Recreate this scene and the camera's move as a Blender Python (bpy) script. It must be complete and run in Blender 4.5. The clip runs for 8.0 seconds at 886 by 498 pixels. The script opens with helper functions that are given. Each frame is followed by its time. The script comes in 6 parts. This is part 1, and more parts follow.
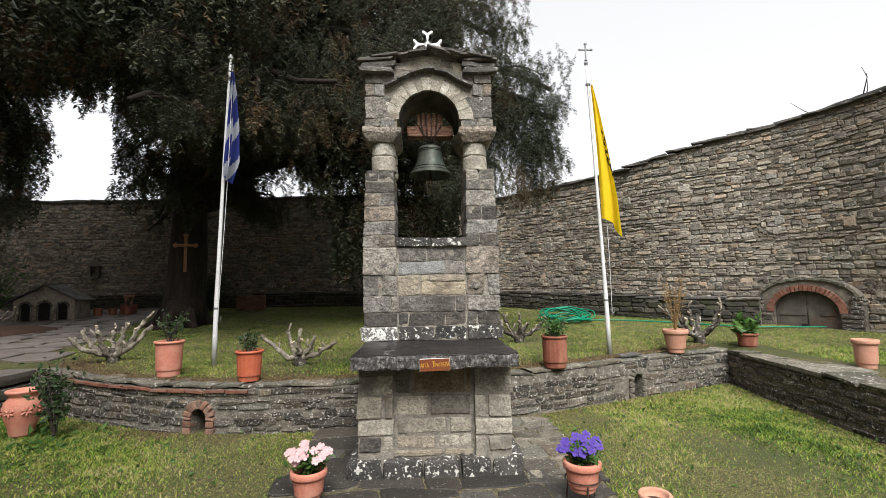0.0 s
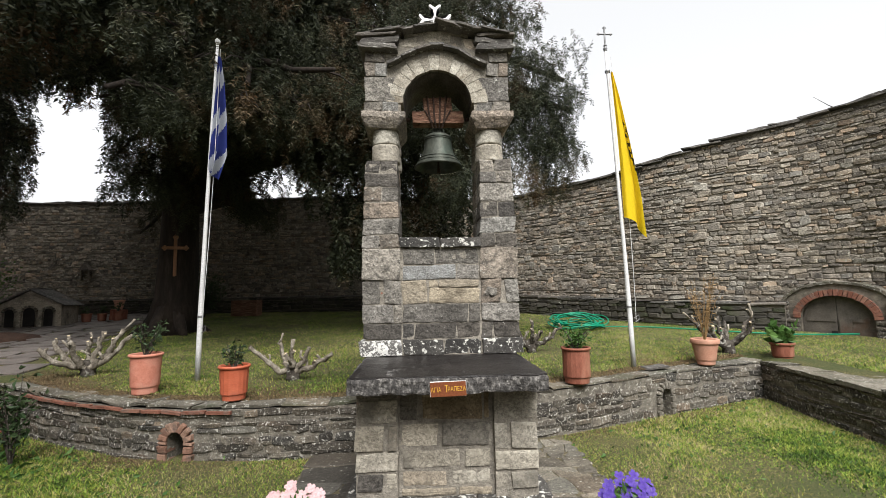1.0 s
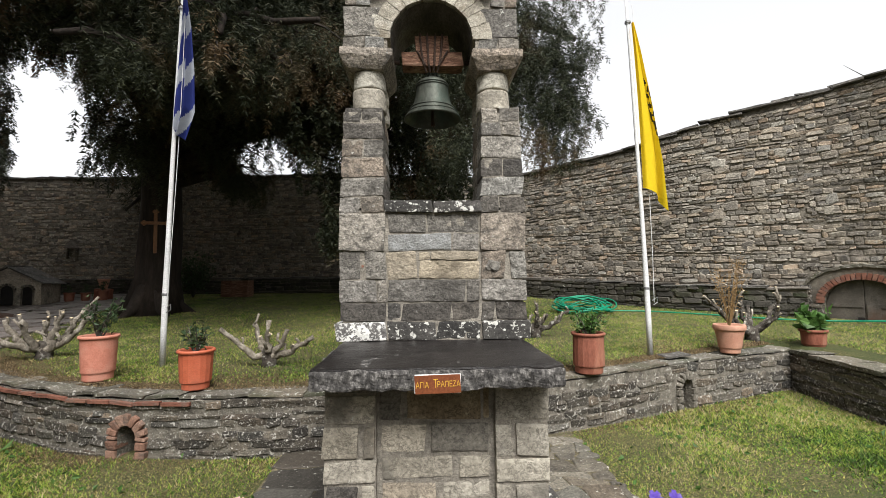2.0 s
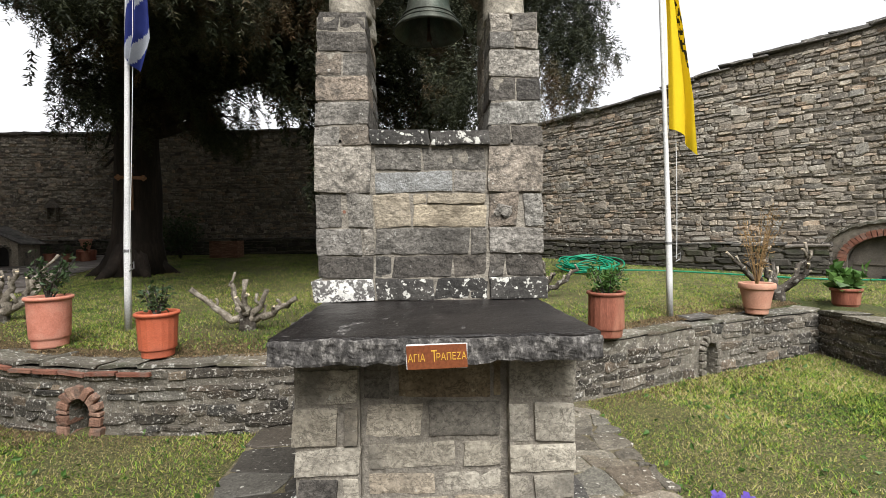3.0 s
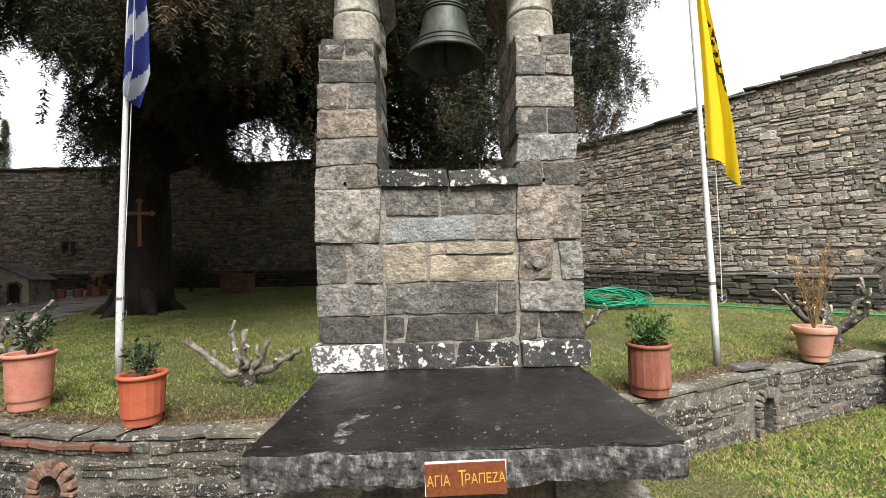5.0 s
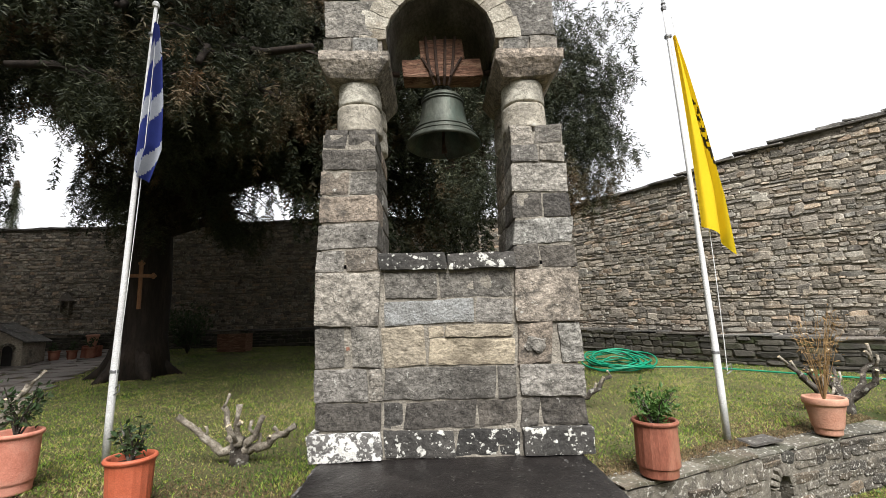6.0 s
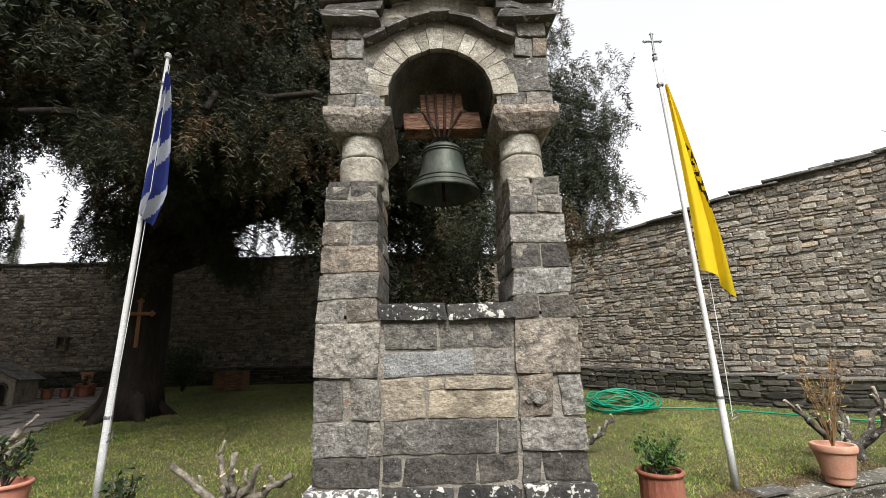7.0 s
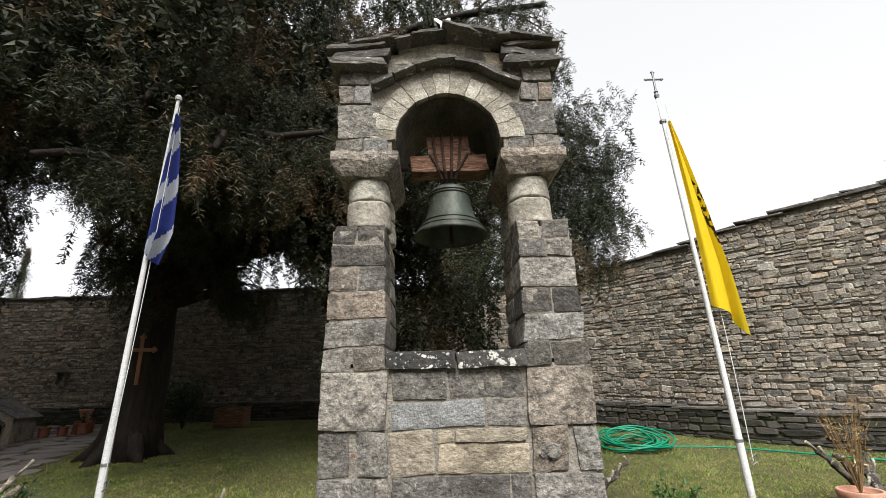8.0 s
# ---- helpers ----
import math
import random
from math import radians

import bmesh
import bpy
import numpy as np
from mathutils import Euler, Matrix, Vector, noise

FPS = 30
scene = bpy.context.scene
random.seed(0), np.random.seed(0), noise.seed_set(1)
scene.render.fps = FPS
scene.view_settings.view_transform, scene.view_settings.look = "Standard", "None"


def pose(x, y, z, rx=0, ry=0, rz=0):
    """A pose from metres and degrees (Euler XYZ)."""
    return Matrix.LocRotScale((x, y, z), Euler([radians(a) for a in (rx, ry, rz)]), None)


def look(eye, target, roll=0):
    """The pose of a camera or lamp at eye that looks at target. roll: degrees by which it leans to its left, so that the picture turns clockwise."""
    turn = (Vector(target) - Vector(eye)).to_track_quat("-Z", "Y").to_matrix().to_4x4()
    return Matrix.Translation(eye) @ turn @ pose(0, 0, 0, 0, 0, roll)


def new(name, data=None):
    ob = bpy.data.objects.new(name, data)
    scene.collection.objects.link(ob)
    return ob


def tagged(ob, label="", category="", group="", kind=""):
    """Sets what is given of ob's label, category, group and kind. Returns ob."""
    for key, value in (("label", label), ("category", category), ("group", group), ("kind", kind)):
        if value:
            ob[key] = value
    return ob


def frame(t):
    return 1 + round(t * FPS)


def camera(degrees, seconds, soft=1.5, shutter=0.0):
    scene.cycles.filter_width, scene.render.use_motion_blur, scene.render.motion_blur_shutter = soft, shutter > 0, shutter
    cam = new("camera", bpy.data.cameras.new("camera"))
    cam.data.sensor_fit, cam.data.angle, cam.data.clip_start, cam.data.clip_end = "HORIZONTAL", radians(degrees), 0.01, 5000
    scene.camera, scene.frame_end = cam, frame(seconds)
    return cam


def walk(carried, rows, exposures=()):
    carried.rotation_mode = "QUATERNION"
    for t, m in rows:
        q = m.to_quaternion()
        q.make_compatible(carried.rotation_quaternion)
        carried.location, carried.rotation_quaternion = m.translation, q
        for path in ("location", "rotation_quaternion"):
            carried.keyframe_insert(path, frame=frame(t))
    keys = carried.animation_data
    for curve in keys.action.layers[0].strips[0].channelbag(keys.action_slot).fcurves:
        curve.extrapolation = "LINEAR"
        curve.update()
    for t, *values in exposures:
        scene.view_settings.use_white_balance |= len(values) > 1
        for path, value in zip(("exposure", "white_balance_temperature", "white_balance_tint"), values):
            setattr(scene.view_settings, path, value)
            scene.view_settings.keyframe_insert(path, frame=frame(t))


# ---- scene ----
cam = camera(90.0, 8.0, soft=0.6)
ROWS = [
    (0.0, -0.078, 0.276, 1.458, 94.97, 1.03, -2.48),
    (0.5, -0.106, 0.55, 1.467, 95.41, 1.06, -2.46),
    (1.0, -0.144, 0.832, 1.491, 95.39, 1.09, -2.45),
    (2.5, -0.036, 1.756, 1.362, 91.22, 0.35, -2.38),
    (3.0, -0.053, 2.017, 1.324, 88.53, 0.7, -2.73),
    (3.5, -0.069, 2.229, 1.281, 86.0, 0.72, -1.95),
    (4.0, -0.051, 2.378, 1.301, 85.38, 0.81, -0.65),
    (4.5, -0.065, 2.426, 1.379, 87.59, 1.31, -0.8),
    (5.0, -0.075, 2.404, 1.48, 91.84, 1.29, -1.03),
    (6.5, -0.06, 2.351, 1.668, 101.12, 1.57, -0.92),
    (7.0, -0.061, 2.33, 1.708, 103.01, 1.47, -0.94),
    (7.5, -0.078, 2.368, 1.763, 104.95, 1.34, -1.04),
    (8.0, -0.085, 2.348, 1.799, 106.76, 1.73, -0.42),
]
walk(cam, [(t, pose(x, y, z, rx, ry, rz)) for t, x, y, z, rx, ry, rz in ROWS],
     exposures=((0.0, 1.2), (1.2, 1.22), (2.5, 1.25), (4.0, 1.45), (4.8, 1.5), (6.5, 1.35), (8.0, 1.25)))

# ---- world and light: a bright overcast day ----
world = bpy.data.worlds.new("overcast")
scene.world = world
world.use_nodes = True
wn, wl = world.node_tree.nodes, world.node_tree.links
sky = wn.new("ShaderNodeTexSky")
sky.sky_type, sky.sun_disc = "NISHITA", False
sky.sun_elevation, sky.sun_rotation = radians(52), radians(200)
sky.air_density, sky.dust_density, sky.ozone_density = 1.0, 4.0, 1.0
grey = wn.new("ShaderNodeHueSaturation")
grey.inputs["Saturation"].default_value = 0.127
wl.new(sky.outputs[0], grey.inputs["Color"])
cloud = wn.new("ShaderNodeMix")
cloud.data_type = "RGBA"
cloud.inputs[0].default_value = 0.6
cloud.inputs[7].default_value = (3.72, 3.75, 3.8, 1.0)
wl.new(grey.outputs[0], cloud.inputs[6])
wl.new(cloud.outputs[2], wn["Background"].inputs["Color"])
wn["Background"].inputs["Strength"].default_value = 0.127
sun = new("sun", bpy.data.lights.new("sun", "SUN"))
sun.data.energy, sun.data.angle, sun.data.color = 2.7, radians(35), (1.0, 0.985, 0.965)
sun.matrix_world = look((1.3, -3.0, 10.2), (0.3, 4, 1))


# ---- materials ----
def rgb(c):
    return (*c, 1.0)


def material(name, colours, scale=6.0, detail=8.0, rough=0.9, bump=0.3, bump_scale=40.0, vary="none", vary_amount=0.5,
             spots=None, spot_scale=14.0, spot_cover=0.62, metal=0.0, stain=None, stain_scale=1.2, stretch=(1, 1, 1), backlit=0.0, mottled=0.5, grain=0.3, tint=0.0, veins=0.0, patchy=False):
    """A procedural surface: two or three colours mixed by noise at two scales, shade varied from piece to piece, lichen spots and stains."""
    m = bpy.data.materials.new(name)
    m.use_nodes = True
    n, l = m.node_tree.nodes, m.node_tree.links
    b = n["Principled BSDF"]
    co = n.new("ShaderNodeTexCoord")
    mp = n.new("ShaderNodeMapping")
    mp.inputs["Scale"].default_value = stretch
    l.new(co.outputs["Object"], mp.inputs["Vector"])
    vec = place = mp.outputs[0]
    rnd = None
    if vary == "object":
        rnd = n.new("ShaderNodeObjectInfo").outputs["Random"]
    elif vary == "island":
        rnd = n.new("ShaderNodeNewGeometry").outputs["Random Per Island"]
    if rnd is not None:
        off = n.new("ShaderNodeVectorMath")
        off.operation = "MULTIPLY_ADD"
        cmb = n.new("ShaderNodeCombineXYZ")
        for i in range(3):
            l.new(rnd, cmb.inputs[i])
        off.inputs[1].default_value = (37.0, 53.0, 71.0)
        l.new(cmb.outputs[0], off.inputs[0])
        l.new(vec, off.inputs[2])
        vec = off.outputs[0]

    def noise_tex(sc, det, rg=0.6):
        t = n.new("ShaderNodeTexNoise")
        t.inputs["Scale"].default_value, t.inputs["Detail"].default_value, t.inputs["Roughness"].default_value = sc, det, rg
        l.new(vec, t.inputs["Vector"])
        return t

    base = noise_tex(scale, detail, 0.65)
    ramp = n.new("ShaderNodeValToRGB")
    ramp.color_ramp.elements[0].position, ramp.color_ramp.elements[1].position = 0.5 - mottled / 2.4, 0.5 + mottled / 2.4
    ramp.color_ramp.elements[0].color, ramp.color_ramp.elements[1].color = rgb(colours[0]), rgb(colours[-1])
    for i, c in enumerate(colours[1:-1]):
        e = ramp.color_ramp.elements.new(0.5)
        e.color = rgb(c)
    l.new(base.outputs[0], ramp.inputs[0])
    col = ramp.outputs[0]
    if rnd is not None:
        # a second palette step for each piece: shade and warmth
        wn_ = n.new("ShaderNodeTexWhiteNoise")
        wn_.noise_dimensions = "1D"
        l.new(rnd, wn_.inputs["W"])
        pick = n.new("ShaderNodeMix")
        pick.data_type, pick.blend_type = "RGBA", "MIX"
        pr = n.new("ShaderNodeValToRGB")
        pr.color_ramp.elements[0].color, pr.color_ramp.elements[1].color = rgb(colours[0]), rgb(colours[-1])
        for i, c in enumerate(colours[1:-1]):
            e = pr.color_ramp.elements.new((i + 1) / (len(colours) - 1))
            e.color = rgb(c)
        l.new(wn_.outputs["Value"], pr.inputs[0])
        pick.inputs[0].default_value = vary_amount
        l.new(col, pick.inputs[6])
        l.new(pr.outputs[0], pick.inputs[7])
        col = pick.outputs[2]
        if tint:
            # warm, neutral and cool pieces side by side
            w2 = n.new("ShaderNodeTexWhiteNoise")
            w2.noise_dimensions = "2D"
            cv = n.new("ShaderNodeCombineXYZ")
            l.new(rnd, cv.inputs[0])
            cv.inputs[1].default_value = 3.7
            l.new(cv.outputs[0], w2.inputs["Vector"])
            hue = n.new("ShaderNodeValToRGB")
            hue.color_ramp.elements[0].color, hue.color_ramp.elements[1].color = (1.18, 1.0, 0.86, 1), (0.92, 0.98, 1.03, 1)
            for at, c in ((0.22, (1.05, 1.01, 0.95)), (0.5, (0.78, 0.78, 0.79)), (0.8, (1.14, 1.13, 1.1))):
                hue.color_ramp.elements.new(at).color = rgb(c)
            l.new(w2.outputs["Value"], hue.inputs[0])
            tm = n.new("ShaderNodeMix")
            tm.data_type, tm.blend_type = "RGBA", "MULTIPLY"
            tm.inputs[0].default_value = tint
            l.new(col, tm.inputs[6])
            l.new(hue.outputs[0], tm.inputs[7])
            col = tm.outputs[2]

    def over(fac, colour, strength=1.0):
        nonlocal col
        mx = n.new("ShaderNodeMix")
        mx.data_type = "RGBA"
        if strength < 1:
            mu = n.new("ShaderNodeMath")
            mu.operation = "MULTIPLY"
            mu.inputs[1].default_value = strength
            l.new(fac, mu.inputs[0])
            fac = mu.outputs[0]
        l.new(fac, mx.inputs[0])
        l.new(col, mx.inputs[6])
        mx.inputs[7].default_value = rgb(colour)
        col = mx.outputs[2]

    def mask(sc, cover, width=0.05, det=6.0, fixed=False):
        t = noise_tex(sc, det, 0.55)
        if fixed:  # whole patches, across the pieces
            l.new(place, t.inputs["Vector"])
        r = n.new("ShaderNodeMapRange")
        r.inputs["From Min"].default_value, r.inputs["From Max"].default_value = cover, cover + width
        l.new(t.outputs[0], r.inputs[0])
        return r.outputs[0]

    fine = noise_tex(bump_scale * 2.2, 4.0, 0.7)
    fr = n.new("ShaderNodeMapRange")
    fr.inputs["From Min"].default_value, fr.inputs["From Max"].default_value = 0.3, 0.75
    fr.inputs["To Min"].default_value, fr.inputs["To Max"].default_value = 1.0 - grain, 1.0 + grain
    l.new(fine.outputs[0], fr.inputs[0])
    mul = n.new("ShaderNodeMix")
    mul.data_type, mul.blend_type = "RGBA", "MULTIPLY"
    mul.inputs[0].default_value = 1.0
    l.new(col, mul.inputs[6])
    l.new(fr.outputs[0], mul.inputs[7])
    col = mul.outputs[2]
    if veins:
        # thin dark bedding cracks and pits
        cm = n.new("ShaderNodeMapping")
        cm.inputs["Scale"].default_value = (0.8, 0.8, 1.3)
        l.new(vec, cm.inputs["Vector"])
        ct = n.new("ShaderNodeTexNoise")
        ct.inputs["Scale"].default_value, ct.inputs["Detail"].default_value, ct.inputs["Roughness"].default_value, ct.inputs["Distortion"].default_value = 11.0, 7.0, 0.7, 0.6
        l.new(cm.outputs[0], ct.inputs["Vector"])
        cr = n.new("ShaderNodeValToRGB")
        cr.color_ramp.elements[0].position, cr.color_ramp.elements[0].color = 0.475, (0, 0, 0, 1)
        cr.color_ramp.elements[1].position, cr.color_ramp.elements[1].color = 0.525, (0, 0, 0, 1)
        cr.color_ramp.elements.new(0.5).color = (1, 1, 1, 1)
        l.new(ct.outputs[0], cr.inputs[0])
        over(cr.outputs[0], tuple(c * 0.28 for c in colours[0]), veins)
    if stain:
        over(mask(stain_scale, 0.52, 0.16, 6.0, patchy), stain, 0.75)
    if spots:
        over(mask(spot_scale, spot_cover, 0.03, 5.0), spots, 0.9)
        over(mask(spot_scale * 2.6, spot_cover + 0.03, 0.04, 3.0), spots, 0.7)
    l.new(col, b.inputs["Base Color"])
    b.inputs["Roughness"].default_value, b.inputs["Metallic"].default_value = rough, metal
    b.inputs["Specular IOR Level"].default_value = 0.3
    if bump:
        bt = noise_tex(bump_scale, 8.0, 0.62)
        bp = n.new("ShaderNodeBump")
        bp.inputs["Strength"].default_value, bp.inputs["Distance"].default_value = bump, 0.02
        l.new(bt.outputs[0], bp.inputs["Height"])
        l.new(bp.outputs[0], b.inputs["Normal"])
    if backlit:
        tr = n.new("ShaderNodeBsdfTranslucent")
        l.new(col, tr.inputs["Color"])
        ms = n.new("ShaderNodeMixShader")
        ms.inputs[0].default_value = backlit
        l.new(b.outputs[0], ms.inputs[1])
        l.new(tr.outputs[0], ms.inputs[2])
        l.new(ms.outputs[0], n["Material Output"].inputs["Surface"])
    return m


LICHEN = (0.62, 0.61, 0.56)
M_TOWER = material("sandstone", [(0.055, 0.05, 0.044), (0.215, 0.2, 0.178), (0.41, 0.382, 0.34)], 4.5, vary="object", vary_amount=0.5, mottled=0.55, stretch=(1, 1, 1.1),
                   bump=1.0, bump_scale=26, stain=(0.06, 0.055, 0.048), stain_scale=14.0, spots=(0.44, 0.43, 0.39), spot_scale=26, spot_cover=0.67, grain=0.6, tint=0.8, veins=0.75)
M_TOWER_MID = material("blackened_sandstone", [(0.03, 0.027, 0.025), (0.085, 0.078, 0.07), (0.18, 0.162, 0.14)], 5.5, vary="object", vary_amount=0.4, mottled=0.75, bump=1.0, bump_scale=26,
                       spots=(0.36, 0.35, 0.32), spot_scale=16, spot_cover=0.68, grain=0.6, tint=0.6, veins=0.75)
M_TOWER_BROWN = material("buff_sandstone", [(0.17, 0.145, 0.11), (0.40, 0.34, 0.25), (0.28, 0.245, 0.195)], 6.0, vary="object", bump=0.8, grain=0.45,
                         bump_scale=26, stretch=(1, 1, 1.5), stain=(0.11, 0.09, 0.065), stain_scale=5.0, veins=0.5)
M_TOWER_DARK = material("dark_lichened_stone", [(0.025, 0.024, 0.023), (0.055, 0.052, 0.048), (0.105, 0.097, 0.088)], 6.0, vary="object", bump=0.6,
                        bump_scale=30, spots=LICHEN, spot_scale=19, spot_cover=0.585, veins=0.6)
M_TOWER_WHITE = material("white_lichened_stone", [(0.09, 0.085, 0.08), (0.2, 0.19, 0.18)], 6.0, vary="object", bump=0.6, bump_scale=30,
                         spots=(0.72, 0.71, 0.67), spot_scale=26, spot_cover=0.51)
M_PEDESTAL = material("pale_pedestal_stone", [(0.19, 0.17, 0.135), (0.40, 0.365, 0.30), (0.54, 0.50, 0.42)], 3.5, vary="object", vary_amount=0.3, grain=0.42,
                      bump=0.55, bump_scale=22, stain=(0.12, 0.11, 0.092), stain_scale=3.0, spots=(0.5, 0.48, 0.43), spot_scale=22, spot_cover=0.69, tint=0.5, veins=0.7)
# dark blocks of the middle, and the painted shadow strip under the slab
M_PED_DARK = material("dark_stone_and_slab_shade", [(0.07, 0.063, 0.053), (0.16, 0.146, 0.122), (0.27, 0.245, 0.205)], 5, vary="object", vary_amount=0.3, grain=0.45, bump=0.6, bump_scale=22, veins=0.6,
                      spots=(0.3, 0.28, 0.22), spot_scale=20, spot_cover=0.70)
M_PED_BROWN = material("brown_pedestal_stone", [(0.10, 0.076, 0.046), (0.26, 0.20, 0.125), (0.46, 0.39, 0.27)], 5, vary="object", vary_amount=0.3, grain=0.45, bump=0.6, bump_scale=22, veins=0.6,
                       spots=(0.34, 0.30, 0.20), spot_scale=18, spot_cover=0.68)
M_VOUSSOIR = material("pale_arch_stone", [(0.15, 0.132, 0.105), (0.38, 0.345, 0.28), (0.58, 0.55, 0.47)], 12.0, grain=0.5, vary="object", vary_amount=0.6,
                      bump=0.7, bump_scale=45, stain=(0.16, 0.125, 0.085), stain_scale=7.0, veins=0.4)
M_MORTAR = material("mortar", [(0.15, 0.135, 0.112), (0.37, 0.335, 0.28)], 20, bump=0.8, bump_scale=70)
# dark mottled plaster for the vault
M_VAULT = material("dark_vault_plaster", [(0.035, 0.03, 0.026), (0.10, 0.09, 0.076), (0.22, 0.20, 0.17)], 5, grain=0.5, mottled=0.7, bump=0.6, bump_scale=30, stretch=(1, 0.5, 1), stain=(0.03, 0.026, 0.023), stain_scale=3)
M_SLATE = material("roof_slate", [(0.05, 0.047, 0.044), (0.12, 0.112, 0.102), (0.21, 0.195, 0.175)], 8, vary="object", bump=0.6, bump_scale=35,
                   stretch=(1, 1, 3), spots=(0.40, 0.39, 0.35), spot_scale=18, spot_cover=0.62, tint=0.5, veins=0.5)
M_SLAB = material("dark_slab_top", [(0.006, 0.005, 0.005), (0.013, 0.011, 0.0105), (0.028, 0.024, 0.022)], 7, mottled=0.7, bump=0.45, bump_scale=60, rough=0.36, grain=0.4,
                  stain=(0.03, 0.026, 0.024), stain_scale=2.2, spots=(0.22, 0.21, 0.19), spot_scale=60, spot_cover=0.66)
M_SLAB_EDGE = material("hewn_slab_edge", [(0.014, 0.013, 0.013), (0.075, 0.07, 0.066), (0.36, 0.34, 0.315)], 34, bump=1.0, bump_scale=38, rough=0.85, grain=0.6, mottled=0.6, stretch=(1, 1, 0.6))
M_WALL = material("field_stone", [(0.08, 0.072, 0.064), (0.29, 0.258, 0.216), (0.45, 0.393, 0.315)], 7, vary="island", vary_amount=0.6, bump=0.9, grain=0.7,
                  bump_scale=26, stain=(0.06, 0.056, 0.052), stain_scale=3.0, spots=(0.46, 0.43, 0.36), spot_scale=16, spot_cover=0.62, tint=1.0, veins=0.6)
M_WALL_PIECE = material("field_stone_piece", [(0.08, 0.072, 0.064), (0.29, 0.258, 0.216), (0.45, 0.393, 0.315)], 7, vary="object", vary_amount=0.6, grain=0.7,
                        bump=0.7, bump_scale=26, stain=(0.06, 0.056, 0.052), stain_scale=3.0, spots=(0.46, 0.43, 0.36), spot_scale=16, spot_cover=0.62, tint=1.0, veins=0.6)
# darker field stone for the ledge
M_WALL_DARK = material("dark_field_stone", [(0.025, 0.024, 0.02), (0.055, 0.05, 0.042), (0.11, 0.10, 0.08)], 6, vary="island", vary_amount=0.6, bump=0.9, bump_scale=28, grain=0.4,
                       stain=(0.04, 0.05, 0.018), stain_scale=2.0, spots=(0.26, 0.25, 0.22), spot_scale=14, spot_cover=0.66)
M_WALL_MORTAR = material("wall_mortar", [(0.08, 0.072, 0.06), (0.25, 0.22, 0.175)], 9, bump=0.9, bump_scale=40)
M_RETAIN = material("retaining_stone", [(0.022, 0.02, 0.018), (0.085, 0.075, 0.062), (0.24, 0.212, 0.17)], 9, vary="object", vary_amount=0.55, grain=0.5, mottled=0.7, bump=0.9,
                    bump_scale=34, spots=(0.42, 0.40, 0.36), spot_scale=38, spot_cover=0.59, stain=(0.03, 0.028, 0.024), stain_scale=3, tint=0.9, veins=0.6)
M_RETAIN_REST = material("retaining_stone_joined", [(0.022, 0.02, 0.018), (0.085, 0.075, 0.062), (0.24, 0.212, 0.17)], 9, vary="island", vary_amount=0.55, grain=0.5, mottled=0.7, bump=0.9,
                    bump_scale=34, spots=(0.42, 0.40, 0.36), spot_scale=38, spot_cover=0.59, stain=(0.03, 0.028, 0.024), stain_scale=3, tint=0.9, veins=0.6)
M_RETAIN_MORTAR = material("retaining_mortar", [(0.06, 0.053, 0.043), (0.25, 0.225, 0.185)], 12, bump=0.9, bump_scale=50, spots=(0.42, 0.40, 0.35), spot_scale=30, spot_cover=0.6)
M_COPING = material("coping_stone", [(0.04, 0.037, 0.029), (0.12, 0.108, 0.085), (0.23, 0.21, 0.17)], 6, vary="object", bump=0.6, bump_scale=30,
                    spots=(0.42, 0.41, 0.37), spot_scale=26, spot_cover=0.60, stain=(0.05, 0.055, 0.03), stain_scale=2.5, tint=0.6, veins=0.4)
M_BRICK = material("old_brick", [(0.13, 0.05, 0.033), (0.22, 0.09, 0.06), (0.27, 0.15, 0.105)], 14, vary="object", bump=0.6, bump_scale=60,
                   stain=(0.13, 0.10, 0.085), stain_scale=7)
M_NICHE_BRICK = material("weathered_pink_brick", [(0.10, 0.055, 0.04), (0.27, 0.145, 0.10), (0.36, 0.25, 0.19)], 12, vary="object", grain=0.5, mottled=0.7, bump=0.9, bump_scale=40, stain=(0.09, 0.08, 0.07), stain_scale=6)
M_PAVE = material("wet_flagstone", [(0.022, 0.02, 0.018), (0.055, 0.05, 0.043), (0.12, 0.108, 0.09)], 4, vary="object", vary_amount=0.6, rough=0.6, grain=0.45,
                  bump=0.45, bump_scale=28, spots=(0.36, 0.35, 0.31), spot_scale=34, spot_cover=0.65, stain=(0.02, 0.018, 0.016), stain_scale=2.0, tint=0.7, veins=0.5)
# paler tan flagstone for the strip right of the tower
M_PAVE_PALE = material("pale_flagstone", [(0.06, 0.054, 0.045), (0.15, 0.135, 0.108), (0.27, 0.245, 0.20)], 5, vary="object", vary_amount=0.6, rough=0.8, grain=0.5, bump=0.6, bump_scale=30, tint=0.7, veins=0.6,
                       spots=(0.42, 0.40, 0.35), spot_scale=30, spot_cover=0.64)
M_TERRACE_PAVE = material("terrace_flagstone", [(0.10, 0.085, 0.075), (0.17, 0.145, 0.13), (0.23, 0.20, 0.18)], 4, vary="island", rough=0.55, bump=0.4,
                          bump_scale=22, stain=(0.10, 0.085, 0.075), stain_scale=1.5)
M_SOIL = material("lawn_soil", [(0.02, 0.018, 0.008), (0.075, 0.075, 0.025), (0.20, 0.165, 0.08)], 55, grain=0.6, mottled=0.45, bump=0.9, bump_scale=50, stain=(0.04, 0.055, 0.016),
                  stain_scale=1.1)
M_DIRT = material("bed_soil", [(0.05, 0.03, 0.02), (0.11, 0.06, 0.04)], 12, bump=0.9, bump_scale=60)


